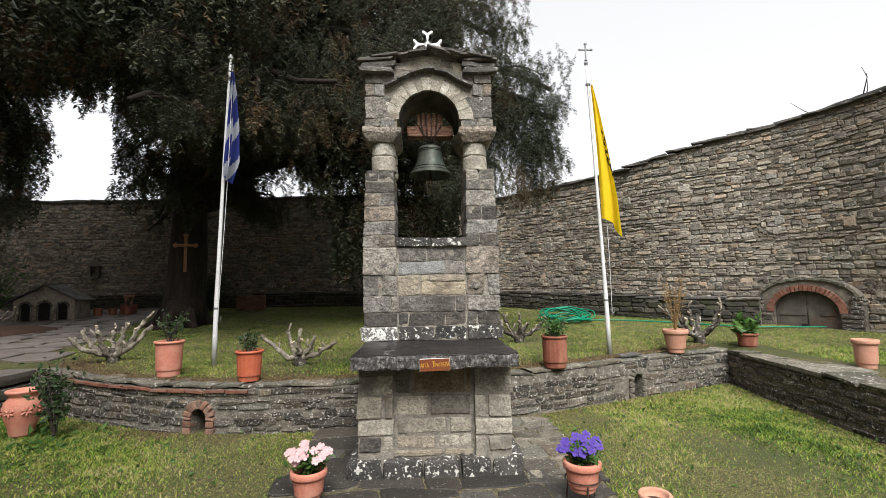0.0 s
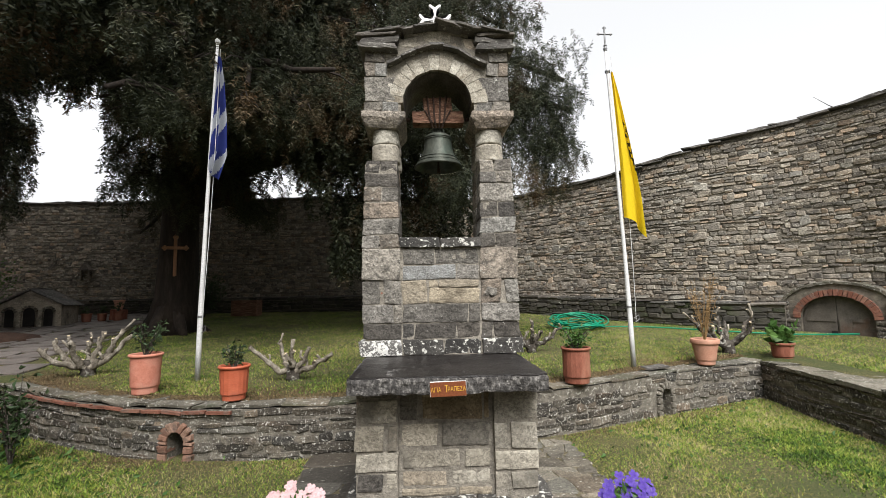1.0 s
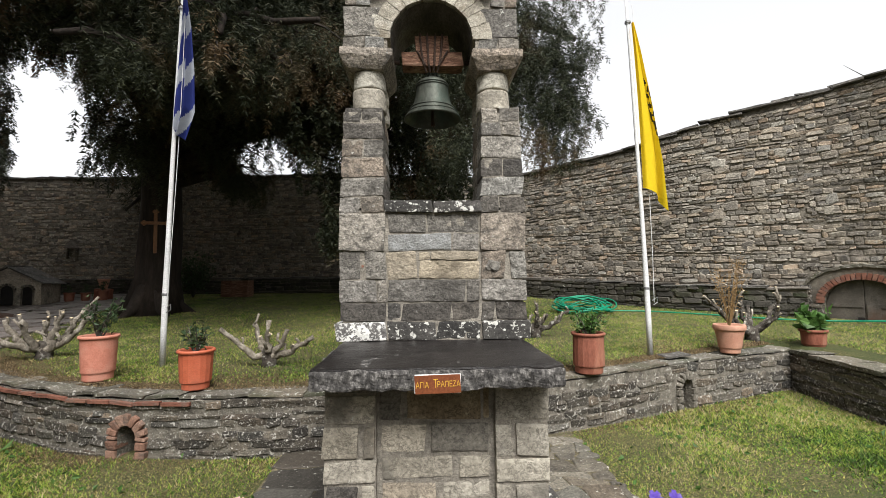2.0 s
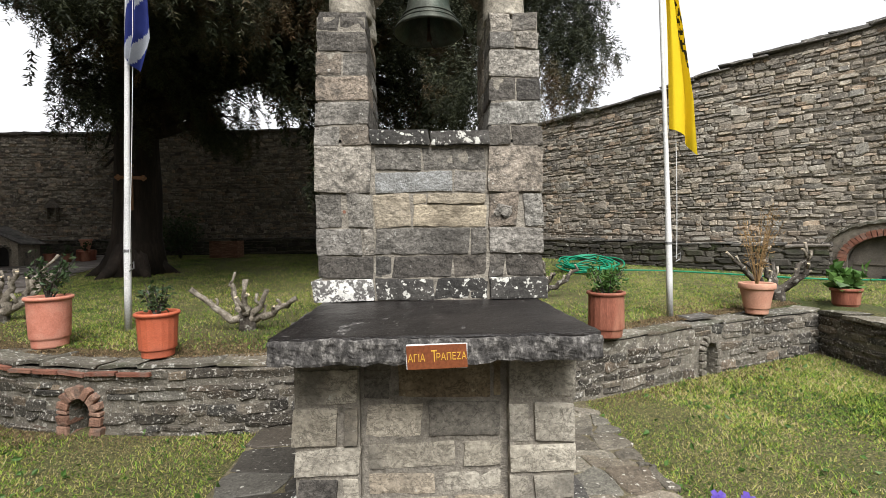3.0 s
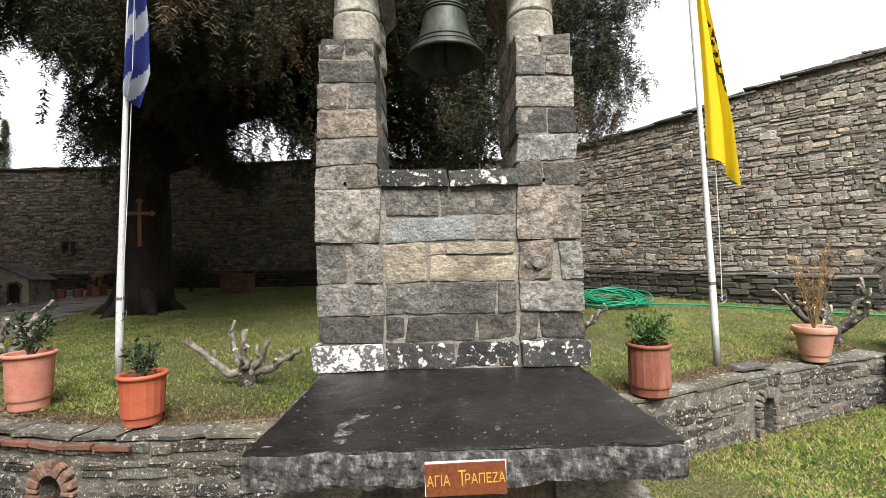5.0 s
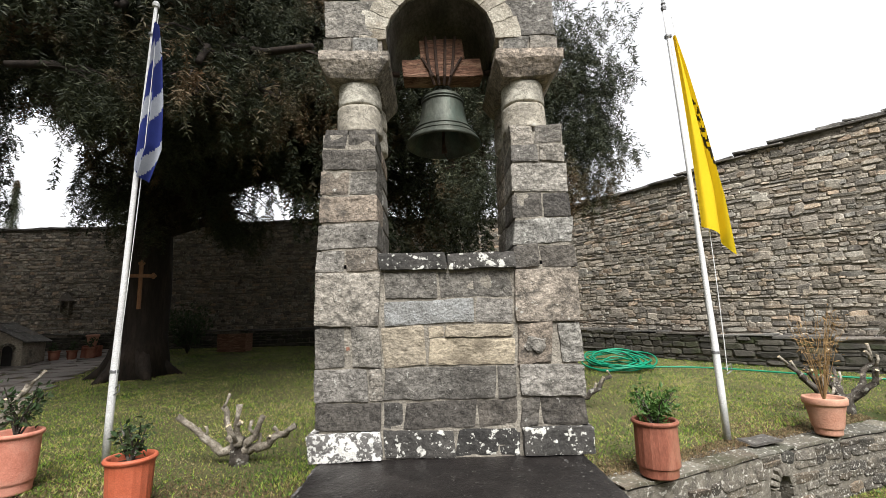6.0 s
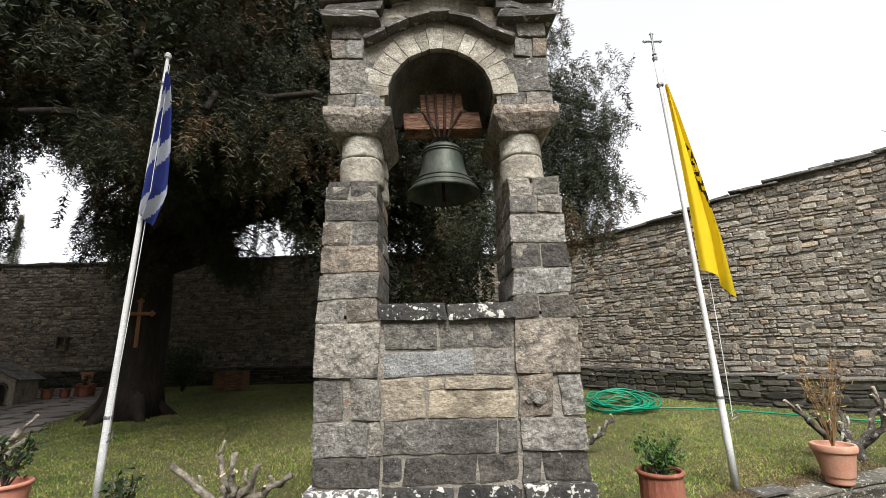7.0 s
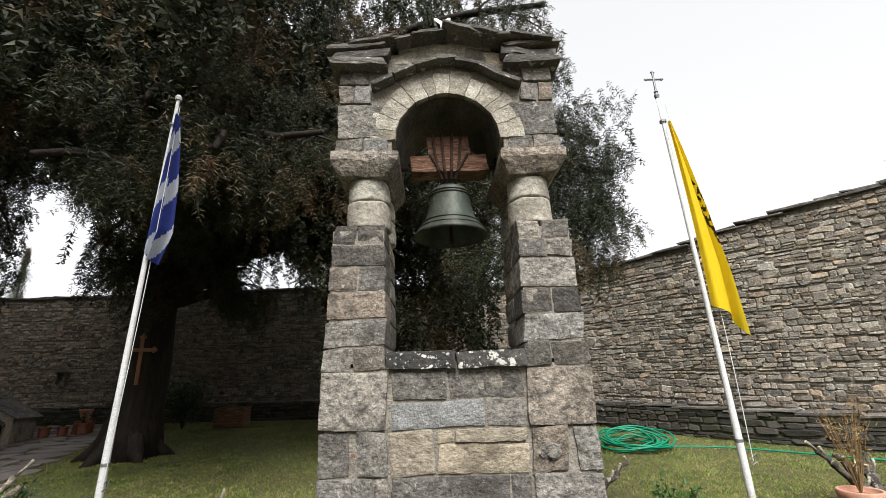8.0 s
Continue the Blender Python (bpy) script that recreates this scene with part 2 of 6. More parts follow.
def turf(name):
    """Blades from deep green to bleached straw: drier patches, and dry blades among the green ones."""
    m = bpy.data.materials.new(name)
    m.use_nodes = True
    n, l = m.node_tree.nodes, m.node_tree.links
    b = n["Principled BSDF"]
    co = n.new("ShaderNodeTexCoord")
    fac = n.new("ShaderNodeNewGeometry").outputs["Random Per Island"]
    for sc, det, gain in ((0.75, 3.0, 1.5), (4.5, 3.0, 1.3)):
        t = n.new("ShaderNodeTexNoise")
        t.inputs["Scale"].default_value, t.inputs["Detail"].default_value = sc, det
        l.new(co.outputs["Object"], t.inputs["Vector"])
        r = n.new("ShaderNodeMath")
        r.operation = "MULTIPLY_ADD"
        r.inputs[1].default_value, r.inputs[2].default_value = gain, -0.5 * gain
        l.new(t.outputs[0], r.inputs[0])
        a = n.new("ShaderNodeMath")
        a.operation = "ADD"
        l.new(fac, a.inputs[0])
        l.new(r.outputs[0], a.inputs[1])
        fac = a.outputs[0]
    ramp = n.new("ShaderNodeValToRGB")
    ramp.color_ramp.elements[0].color, ramp.color_ramp.elements[1].color = (0.03, 0.065, 0.010, 1), (0.44, 0.37, 0.20, 1)
    for at, c in ((0.25, (0.085, 0.17, 0.022)), (0.55, (0.24, 0.36, 0.045)), (0.78, (0.37, 0.37, 0.085)), (0.9, (0.43, 0.35, 0.14))):
        ramp.color_ramp.elements.new(at).color = rgb(c)
    l.new(fac, ramp.inputs[0])
    l.new(ramp.outputs[0], b.inputs["Base Color"])
    b.inputs["Roughness"].default_value = 0.6
    b.inputs["Specular IOR Level"].default_value = 0.3
    tr = n.new("ShaderNodeBsdfTranslucent")
    l.new(ramp.outputs[0], tr.inputs["Color"])
    ms = n.new("ShaderNodeMixShader")
    ms.inputs[0].default_value = 0.25
    l.new(b.outputs[0], ms.inputs[1])
    l.new(tr.outputs[0], ms.inputs[2])
    l.new(ms.outputs[0], n["Material Output"].inputs["Surface"])
    return m


M_GRASS = turf("grass")
M_JOINT = material("mossy_joint", [(0.035, 0.04, 0.016), (0.12, 0.10, 0.06), (0.27, 0.24, 0.17)], 18, grain=0.6, mottled=0.7, bump=0.9, bump_scale=60)
M_TERRACOTTA = material("terracotta", [(0.46, 0.16, 0.105), (0.58, 0.23, 0.16), (0.62, 0.30, 0.22)], 7, grain=0.2, bump=0.25, bump_scale=60, rough=0.85,
                        stain=(0.52, 0.25, 0.18), stain_scale=5)
M_PLASTIC_POT = material("orange_pot", [(0.42, 0.095, 0.045), (0.55, 0.15, 0.08)], 5, bump=0.1, bump_scale=60, rough=0.55, stain=(0.33, 0.10, 0.06), stain_scale=6)
M_BROWN_POT = material("brown_pot", [(0.16, 0.05, 0.03), (0.30, 0.11, 0.07)], 9, bump=0.3, bump_scale=50, rough=0.7, stain=(0.36, 0.18, 0.12), stain_scale=6,
                       stretch=(1, 1, 0.3))
M_PALE_POT = material("pale_terracotta", [(0.45, 0.21, 0.14), (0.55, 0.31, 0.22)], 7, bump=0.25, bump_scale=60, rough=0.85, stain=(0.36, 0.2, 0.14), stain_scale=6)
M_POLE = material("white_paint", [(0.55, 0.55, 0.55), (0.72, 0.72, 0.71)], 6, bump=0.05, rough=0.45, stain=(0.60, 0.60, 0.58), stain_scale=5)
M_WHITE = material("white_marble", [(0.74, 0.73, 0.72), (0.82, 0.82, 0.80)], 8, bump=0.1, rough=0.6)
M_GREY_METAL = material("grey_metal", [(0.16, 0.16, 0.165), (0.27, 0.27, 0.27)], 20, bump=0.2, rough=0.5, metal=0.6)
M_IRON = material("rusty_iron", [(0.025, 0.02, 0.018), (0.08, 0.045, 0.03)], 30, bump=0.4, rough=0.8, metal=0.3)
M_BRONZE = material("weathered_bronze", [(0.028, 0.032, 0.026), (0.055, 0.06, 0.048), (0.11, 0.115, 0.095)], 9, bump=0.2, bump_scale=50, rough=0.55, metal=0.45,
                    stain=(0.045, 0.075, 0.06), stain_scale=6, stretch=(1, 1, 0.4))
M_YOKE = material("weathered_red_wood", [(0.05, 0.026, 0.018), (0.22, 0.115, 0.075), (0.44, 0.30, 0.20)], 14, mottled=0.7, grain=0.5, bump=1.0, bump_scale=28, stretch=(0.4, 1, 2), rough=0.9, veins=0.7)
M_CROSS_WOOD = material("varnished_wood", [(0.16, 0.07, 0.03), (0.26, 0.13, 0.06)], 10, bump=0.2, stretch=(1, 1, 0.2), rough=0.5)
M_ARM = material("pollard_limb_bark", [(0.035, 0.028, 0.021), (0.22, 0.19, 0.15), (0.48, 0.44, 0.37)], 16, mottled=0.6, bump=0.9, bump_scale=40, grain=0.45)
M_DARK_PIECE = material("dark_stone_piece", [(0.025, 0.024, 0.02), (0.055, 0.05, 0.042), (0.11, 0.10, 0.08)], 6, vary="object", vary_amount=0.6, bump=0.9, bump_scale=28, grain=0.4,
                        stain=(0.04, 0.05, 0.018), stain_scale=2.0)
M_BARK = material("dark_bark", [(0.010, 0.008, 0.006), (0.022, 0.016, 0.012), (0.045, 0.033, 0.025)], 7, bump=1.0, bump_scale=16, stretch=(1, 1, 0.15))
M_STUMP = material("pollard_bark", [(0.02, 0.016, 0.013), (0.06, 0.05, 0.04), (0.15, 0.135, 0.115)], 12, bump=1.0, bump_scale=30, grain=0.45, spots=(0.26, 0.25, 0.22),
                   spot_scale=16, spot_cover=0.60)
M_CUT = material("cut_wood", [(0.42, 0.33, 0.20), (0.60, 0.50, 0.34)], 20, bump=0.3)
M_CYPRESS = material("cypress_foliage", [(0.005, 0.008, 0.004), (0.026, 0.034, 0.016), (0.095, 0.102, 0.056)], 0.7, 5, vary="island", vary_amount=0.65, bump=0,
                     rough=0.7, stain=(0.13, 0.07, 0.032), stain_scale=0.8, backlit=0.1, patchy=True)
M_LEAF = material("green_leaf", [(0.035, 0.085, 0.018), (0.065, 0.14, 0.03), (0.11, 0.19, 0.05)], 6, vary="island", bump=0, rough=0.5, backlit=0.25)
M_DARK_LEAF = material("dark_rose_leaf", [(0.022, 0.05, 0.018), (0.045, 0.08, 0.03), (0.075, 0.085, 0.04)], 6, vary="island", bump=0, rough=0.55, backlit=0.2)
M_DRY = material("dry_stalk", [(0.20, 0.12, 0.05), (0.34, 0.22, 0.10)], 10, vary="island", bump=0, rough=0.9)
M_FALLEN = material("fallen_leaf", [(0.30, 0.22, 0.09), (0.45, 0.40, 0.24), (0.55, 0.52, 0.38)], 10, vary="island", bump=0, rough=0.8)
M_LITTER = material("dry_litter", [(0.045, 0.028, 0.016), (0.13, 0.085, 0.045), (0.30, 0.225, 0.12)], 8, vary="island", vary_amount=0.8, bump=0, rough=0.9)
M_WHITE_PETAL = material("pink_white_petal", [(0.66, 0.60, 0.57), (0.70, 0.36, 0.40), (0.50, 0.07, 0.10)], 9, vary="island", vary_amount=0.7, bump=0, rough=0.7, backlit=0.2)
M_PURPLE = material("violet_petal", [(0.045, 0.02, 0.20), (0.11, 0.06, 0.38), (0.42, 0.34, 0.62)], 9, vary="island", vary_amount=0.7, bump=0, rough=0.7, backlit=0.2)
M_YELLOW = material("yellow_cloth", [(0.80, 0.56, 0.012), (0.86, 0.64, 0.02)], 3, bump=0.1, bump_scale=120, rough=0.8, backlit=0.4)
M_BLACK = material("black_print", [(0.02, 0.02, 0.02), (0.04, 0.035, 0.03)], 9, bump=0, rough=0.8)
# blue and white of the flag, darkened in colour for the tree's shade
M_BLUE = material("shaded_blue_cloth", [(0.012, 0.02, 0.13), (0.02, 0.034, 0.19)], 4, bump=0.1, bump_scale=120, rough=0.8, backlit=0.3)
M_CLOTH_WHITE = material("shaded_white_cloth", [(0.30, 0.32, 0.38), (0.42, 0.44, 0.48)], 4, bump=0.1, bump_scale=120, rough=0.8, backlit=0.3)
M_HOSE = material("green_hose", [(0.0, 0.16, 0.085), (0.01, 0.25, 0.14)], 9, bump=0, rough=0.4)
M_SIGN = material("brown_sign", [(0.15, 0.045, 0.018), (0.20, 0.062, 0.024)], 9, bump=0.05, rough=0.5)
M_SIGN_TEXT = material("yellow_lettering", [(0.58, 0.32, 0.04), (0.66, 0.38, 0.06)], 9, bump=0, rough=0.6)
M_DOOR = material("weathered_door", [(0.06, 0.053, 0.045), (0.10, 0.088, 0.074), (0.15, 0.132, 0.11)], 5, grain=0.4, bump=0.3, bump_scale=30, rough=0.7, stain=(0.10, 0.05, 0.03),
                  stain_scale=2.2)
# near-black for flat plates that paint the shade of openings
M_DARK = material("flat_recess_shade", [(0.012, 0.011, 0.01), (0.025, 0.022, 0.02)], 8, bump=0.3)
M_INSCR = material("whitewashed_inscription", [(0.13, 0.125, 0.115), (0.26, 0.26, 0.25), (0.42, 0.43, 0.43)], 16, grain=0.5, mottled=0.8, bump=0.8, bump_scale=60, stretch=(1, 1, 1))


# ---- building blocks ----
def raw(name, verts, faces, mat, parent=None, label="", smooth=False):
    """One mesh object from vertices and faces."""
    me = bpy.data.meshes.new(name)
    me.from_pydata([tuple(map(float, v)) for v in verts] if not isinstance(verts, np.ndarray) else verts.tolist(), [], faces if isinstance(faces, list) else faces.tolist())
    me.materials.append(mat)
    if smooth:
        me.shade_smooth()
    ob = new(name, me)
    if parent is not None:
        ob.parent = parent
    if label:
        tagged(ob, label)
    return ob


def part(name, bm, mat, parent, label="", smooth=False):
    me = bpy.data.meshes.new(name)
    bm.normal_update()
    bm.to_mesh(me)
    bm.free()
    me.materials.append(mat)
    if smooth:
        me.shade_smooth()
    ob = new(name, me)
    if parent is not None:
        ob.parent = parent
    if label:
        tagged(ob, label)
    return ob


def thing(name, at, label, category, group="", kind="", turn=0.0):
    ob = new(name)
    ob.empty_display_size = 0.1
    ob.matrix_world = pose(*at, 0, 0, turn)
    return tagged(ob, label, category, group, kind)


def shell(n):
    """Vertices (in 0..1) and faces of a gridded box surface."""
    ids, verts, faces = {}, [], []

    def vid(i, j, k):
        key = (i, j, k)
        if key not in ids:
            ids[key] = len(verts)
            verts.append((i / n[0], j / n[1], k / n[2]))
        return ids[key]

    for a in range(3):
        b, c = (a + 1) % 3, (a + 2) % 3
        for side in (0, n[a]):
            for u in range(n[b]):
                for v in range(n[c]):
                    q = []
                    for du, dv in ((0, 0), (1, 0), (1, 1), (0, 1)):
                        p = [0, 0, 0]
                        p[a], p[b], p[c] = side, u + du, v + dv
                        q.append(vid(*p))
                    faces.append(q if side else q[::-1])
    return np.array(verts), faces


SHELLS = {}


def block(size, grid=(4, 2, 3), r=0.012, rough=0.006, seed=0, freq=9.0):
    """Verts and faces of a worn stone block centred at the origin: rounded arrises and an uneven skin."""
    if grid not in SHELLS:
        SHELLS[grid] = shell(grid)
    v, f = SHELLS[grid]
    size = np.array(size, float)
    e = v.copy()
    for a in range(3):  # crowd the grid lines to the arrises
        if grid[a] > 2:
            inner = (v[:, a] - 1 / grid[a]) / (1 - 2 / grid[a])
            m = min(0.18, 2.2 * r / size[a])
            e[:, a] = np.where(v[:, a] <= 0, 0, np.where(v[:, a] >= 1, 1, m + inner * (1 - 2 * m)))
    p = (e - 0.5) * size
    lim = np.maximum(size / 2 - r, 1e-4)
    q = np.clip(p, -lim, lim)
    d = p - q
    n = np.linalg.norm(d, axis=1, keepdims=True)
    p = q + np.where(n > 1e-9, d / np.maximum(n, 1e-9) * r, 0)
    rr = np.random.RandomState(seed + 17)
    off = rr.uniform(-50, 50, 3)
    out = []
    for w in p:
        c = Vector((w * freq + off).tolist())
        k = noise.noise_vector(c) + 0.6 * noise.noise_vector(c * 2.7) + 0.4 * noise.noise_vector(c * 6.1)
        out.append(w + np.array(k) * rough)
    p = np.array(out)
    # corners out of square
    for a, b in ((0, 2), (2, 0)):
        p[:, a] += rr.uniform(-1, 1) * rough * 1.3 * (p[:, b] / max(size[b], 1e-3)) * 2
    return p, f


def stone(name, centre, size, mat, parent, grid=(4, 2, 3), r=0.012, rough=0.006, seed=0, label="", turn=0.0, mapped=None, rz=0.0):
    """One worn block as a part, its origin at its middle."""
    v, f = block(size, grid, r, rough, seed)
    if mapped is not None:
        v = mapped(v)
    ob = raw(name, v, f, mat, parent, label)
    ob.matrix_local = pose(*centre, 0, turn, rz)
    return ob


def lathe(profile, seg=28):
    """Verts and faces turned from (radius, height) pairs."""
    vs, fs = [], []
    for rad, h in profile:
        for i in range(seg):
            a = 2 * math.pi * i / seg
            vs.append((rad * math.cos(a), rad * math.sin(a), h))
    for j in range(len(profile) - 1):
        for i in range(seg):
            k = (i + 1) % seg
            fs.append((j * seg + i, j * seg + k, (j + 1) * seg + k, (j + 1) * seg + i))
    return vs, fs


def tube(path, radii, seg=8, cap=True):
    """Verts and faces of a round tapered tube along a path."""
    path = [Vector(p) for p in path]
    vs, fs = [], []
    side = None
    for i, p in enumerate(path):
        d = (path[min(i + 1, len(path) - 1)] - path[max(i - 1, 0)]).normalized()
        if side is None:
            side = d.orthogonal().normalized()
        side = (side - d * side.dot(d)).normalized()
        up = d.cross(side)
        for k in range(seg):
            a = 2 * math.pi * k / seg
            vs.append(tuple(p + (side * math.cos(a) + up * math.sin(a)) * radii[i]))
    for i in range(len(path) - 1):
        for k in range(seg):
            m = (k + 1) % seg
            fs.append((i * seg + k, i * seg + m, (i + 1) * seg + m, (i + 1) * seg + k))
    if cap:
        fs.append(tuple(range(seg))[::-1])
        fs.append(tuple(range((len(path) - 1) * seg, len(path) * seg)))
    return vs, fs


def joined(pieces):
    vs, fs = [], []
    for v, f in pieces:
        o = len(vs)
        vs.extend([tuple(map(float, p)) for p in v])
        fs.extend([tuple(i + o for i in q) for q in f])
    return vs, fs


def box(x0, x1, y0, y1, z0, z1):
    v, f = shell((1, 1, 1))
    return [(x0 + a * (x1 - x0), y0 + b * (y1 - y0), z0 + c * (z1 - z0)) for a, b, c in v], f


def gz(y):
    """Height of the upper garden, which rises gently to the back wall."""
    return 0.47 + 0.035 * max(0.0, y - 6.0)


LAWN = -0.06


# ---- the ground ----
ground = raw("ground", *(lambda v, f: (v, f))(*(
    [(x, y, LAWN + 0.012 * math.sin(x * 1.7 + y) * (1 if abs(x) < 12 and abs(y) < 12 else 0)) for y in
     (-400, -60, -12, -6, *[-3 + 0.4 * i for i in range(27)], 12, 30, 90, 400) for x in (-400, -90, -30, -14, *[-8 + 0.4 * i for i in range(41)], 14, 30, 90, 400)],
    [(j * 49 + i, j * 49 + i + 1, (j + 1) * 49 + i + 1, (j + 1) * 49 + i) for j in range(34) for i in range(48)])), M_SOIL, smooth=True)
tagged(ground, "mossy yellowed lawn soil between worn grass", "ground", kind="structure")

# front line of the low retaining wall, from the steps to the far corner, and its wing towards the lawn's near end
WALL_LINE = [(-5.5, 6.75), (-4.85, 6.33), (-4.2, 5.95), (-3.6, 5.66), (-3.05, 5.42), (-2.45, 5.27), (-1.9, 5.21), (-1.3, 5.21), (-0.9, 5.26),
             (0.0, 5.36), (0.94, 5.5), (1.6, 5.74), (2.5, 6.13), (3.57, 6.56), (4.5, 6.88)]
WING_LINE = [(4.5, 6.88), (4.33, 5.8), (4.2, 4.6), (4.1, 3.2), (4.05, 1.0), (4.0, -3.0)]


class Line:
    """A smooth-ish plan line measured by its length."""

    def __init__(self, pts):
        fine = []
        n = len(pts)
        for i in range(n - 1):
            p0, p1, p2, p3 = (np.array(pts[max(0, min(n - 1, k))], float) for k in (i - 1, i, i + 1, i + 2))
            for s in np.linspace(0, 1, 13)[:-1]:
                fine.append(0.5 * (2 * p1 + (p2 - p0) * s + (2 * p0 - 5 * p1 + 4 * p2 - p3) * s * s + (3 * p1 - p0 - 3 * p2 + p3) * s ** 3))
        fine.append(np.array(pts[-1], float))
        self.p = np.array(fine)
        self.s = np.concatenate([[0], np.cumsum(np.linalg.norm(np.diff(self.p, axis=0), axis=1))])
        self.length = self.s[-1]

    def at(self, s):
        s = min(max(s, 0.0), self.length)
        p = np.array([np.interp(s, self.s, self.p[:, 0]), np.interp(s, self.s, self.p[:, 1])])
        e = 0.15
        a, b = max(0, s - e), min(self.length, s + e)
        d = np.array([np.interp(b, self.s, self.p[:, 0]) - np.interp(a, self.s, self.p[:, 0]), np.interp(b, self.s, self.p[:, 1]) - np.interp(a, self.s, self.p[:, 1])])
        return p, d / np.linalg.norm(d)


RETAIN, WING = Line(WALL_LINE), Line(WING_LINE)


def front_y(x):
    pts = np.array(WALL_LINE)
    return float(np.interp(x, pts[:, 0], pts[:, 1])) if x > -5.5 else 6.3


# the raised garden behind the retaining wall, and the strip beyond the wing
cols = [-30, -24, -18, -14, -11, -9, -7.5, -6.5, -5.5, *np.linspace(-5, 4.45, 40), 4.62, 5.2, 6, 7, 8, 9.4]
tv, tf = [], []


def ground_strip(xs, start, end, n_):
    o = len(tv)
    for x in xs:
        y0, y1 = start(x), end
        for j in range(n_ + 1):
            y = y0 + (y1 - y0) * (j / n_) ** 1.25
            tv.append((x, y, gz(y) - 0.012 + 0.015 * noise.noise(Vector((x * 1.3, y * 1.3, 0))) if j and x != 4.5 else 0.38))
    for i in range(len(xs) - 1):
        for j in range(n_):
            q = o + i * (n_ + 1) + j
            tf.append((q, q + n_ + 1, q + n_ + 2, q + 1))


ground_strip(cols, lambda x: front_y(x) + 0.24 if x < 4.5 else 6.94, 20.0, 34)
ground_strip([4.5, 4.7, 5.2, 6, 7, 8, 9.4], lambda x: -6.0, 7.02, 20)
tagged(raw("garden_ground", tv, tf, M_SOIL, smooth=True), "raised garden earth with patchy grass and moss", "ground", kind="structure")


# ---- dry-laid walls: every stone is real ----
def wall_stone(line, s, z, ln, h, depth, rr, proud=0.03, side=1.0):
    """Vertices and faces of one field stone on the face of a wall that follows a plan line. side 1: it faces right of the line's run."""
    corner = rr.uniform(0.62, 0.9)
    outline = ((-1, -corner), (-corner, -1), (0.0, -1.05), (corner, -1), (1, -corner), (1, corner), (corner, 1), (0.0, 1.05), (-corner, 1), (-1, corner))
    jit = rr.uniform(-1, 1, (10, 2)) * np.array([0.10, 0.20])
    tilt = rr.uniform(-0.35, 0.35)
    lean = rr.uniform(-0.25, 0.25)
    vs = []
    k = len(outline)
    for d, sh in ((-0.03, 1.0), (depth * 0.5, 1.0), (depth, 0.78)):
        for (u, v), (ju, jv) in zip(outline, jit):
            uu, vv = (u + ju) * sh, (v + jv + lean * u) * sh
            p, t = line.at(s + uu * ln / 2)
            n = np.array([t[1], -t[0]]) * side
            dd = d + proud * tilt * vv * (1 if d > 0 else 0)
            vs.append((p[0] + n[0] * dd, p[1] + n[1] * dd, z + vv * h / 2))
    fs = []
    for q in range(2):
        for i in range(k):
            j = (i + 1) % k
            fs.append((q * k + i, q * k + j, (q + 1) * k + j, (q + 1) * k + i))
    fs.append(tuple(2 * k + i for i in range(k)))
    return vs, fs


def courses(line, s0, s1, zlow, zhigh, hs, lens, rr, joint=0.0):
    """Places for stones: rough courses whose heights wander, stones of uneven length."""
    z = 0.0
    while True:
        h = rr.uniform(*hs)
        s = s0 + rr.uniform(-0.2, 0)
        any_ = False
        wob = rr.uniform(0, 6)
        while s < s1:
            ln = rr.uniform(*lens) * (1.5 if rr.rand() < 0.12 else 1.0)
            m = min(max(s + ln / 2, s0), s1)
            lo, hi = zlow(m), zhigh(m)
            zz = lo + z + 0.022 * math.sin(m * 1.1 + wob)
            if zz + h < hi + 0.02:
                any_ = True
                if rr.rand() < 0.14 and h > 0.085:  # two thin stones in place of one
                    yield m, zz + h * 0.26, ln - 0.016, h * 0.46
                    yield m, zz + h * 0.76, ln - 0.016, h * 0.44
                else:
                    yield m, zz + h / 2 + rr.uniform(-0.012, 0.012), ln - 0.008 - joint, (h - 0.006 - joint) * rr.uniform(0.85, 1.14)
            s += ln
        z += h
        if not any_:
            break


def build_wall(wall, line, s0, s1, zlow, zhigh, hs, lens, near, m_piece, m_rest, seed, depth=0.05, keep=None, side=1.0, limit=290, blocks=0, joint=0.0):
    """Stones on a wall face: those on the stretch `near` as parts, the rest joined."""
    rr = np.random.RandomState(seed)
    rest, count = [], 0
    for s, z, ln, h in courses(line, s0, s1, zlow, zhigh, hs, lens, rr, joint):
        if keep is not None and not keep(s, z):
            continue
        vf = wall_stone(line, s, z, ln, h, depth * rr.uniform(0.6, 1.25), rr, side=side)
        if near[0] < s < near[1] and count < limit:
            count += 1
            v = np.array(vf[0])
            c = v.mean(axis=0)
            ob = raw("stone", v - c, vf[1], m_piece, wall)
            ob.location = c
        else:
            rest.append(vf)
    for _ in range(blocks):  # larger squared stones, set here and there through the courses
        s = rr.uniform(s0, s1)
        z = rr.uniform(zlow(s) + 0.3, zhigh(s) - 0.3)
        if abs(s - (near[0] + near[1]) / 2) > 1.2 or z > zlow(s) + 1.6:
            rest.append(wall_stone(line, s, z, rr.uniform(0.16, 0.3), rr.uniform(0.13, 0.22), depth * 1.3, rr, side=side))
    if rest:
        ob = raw("stonework", *joined(rest), m_rest, wall)
        tagged(ob, "weathered grey-brown field stones in rough courses", kind="stuff")


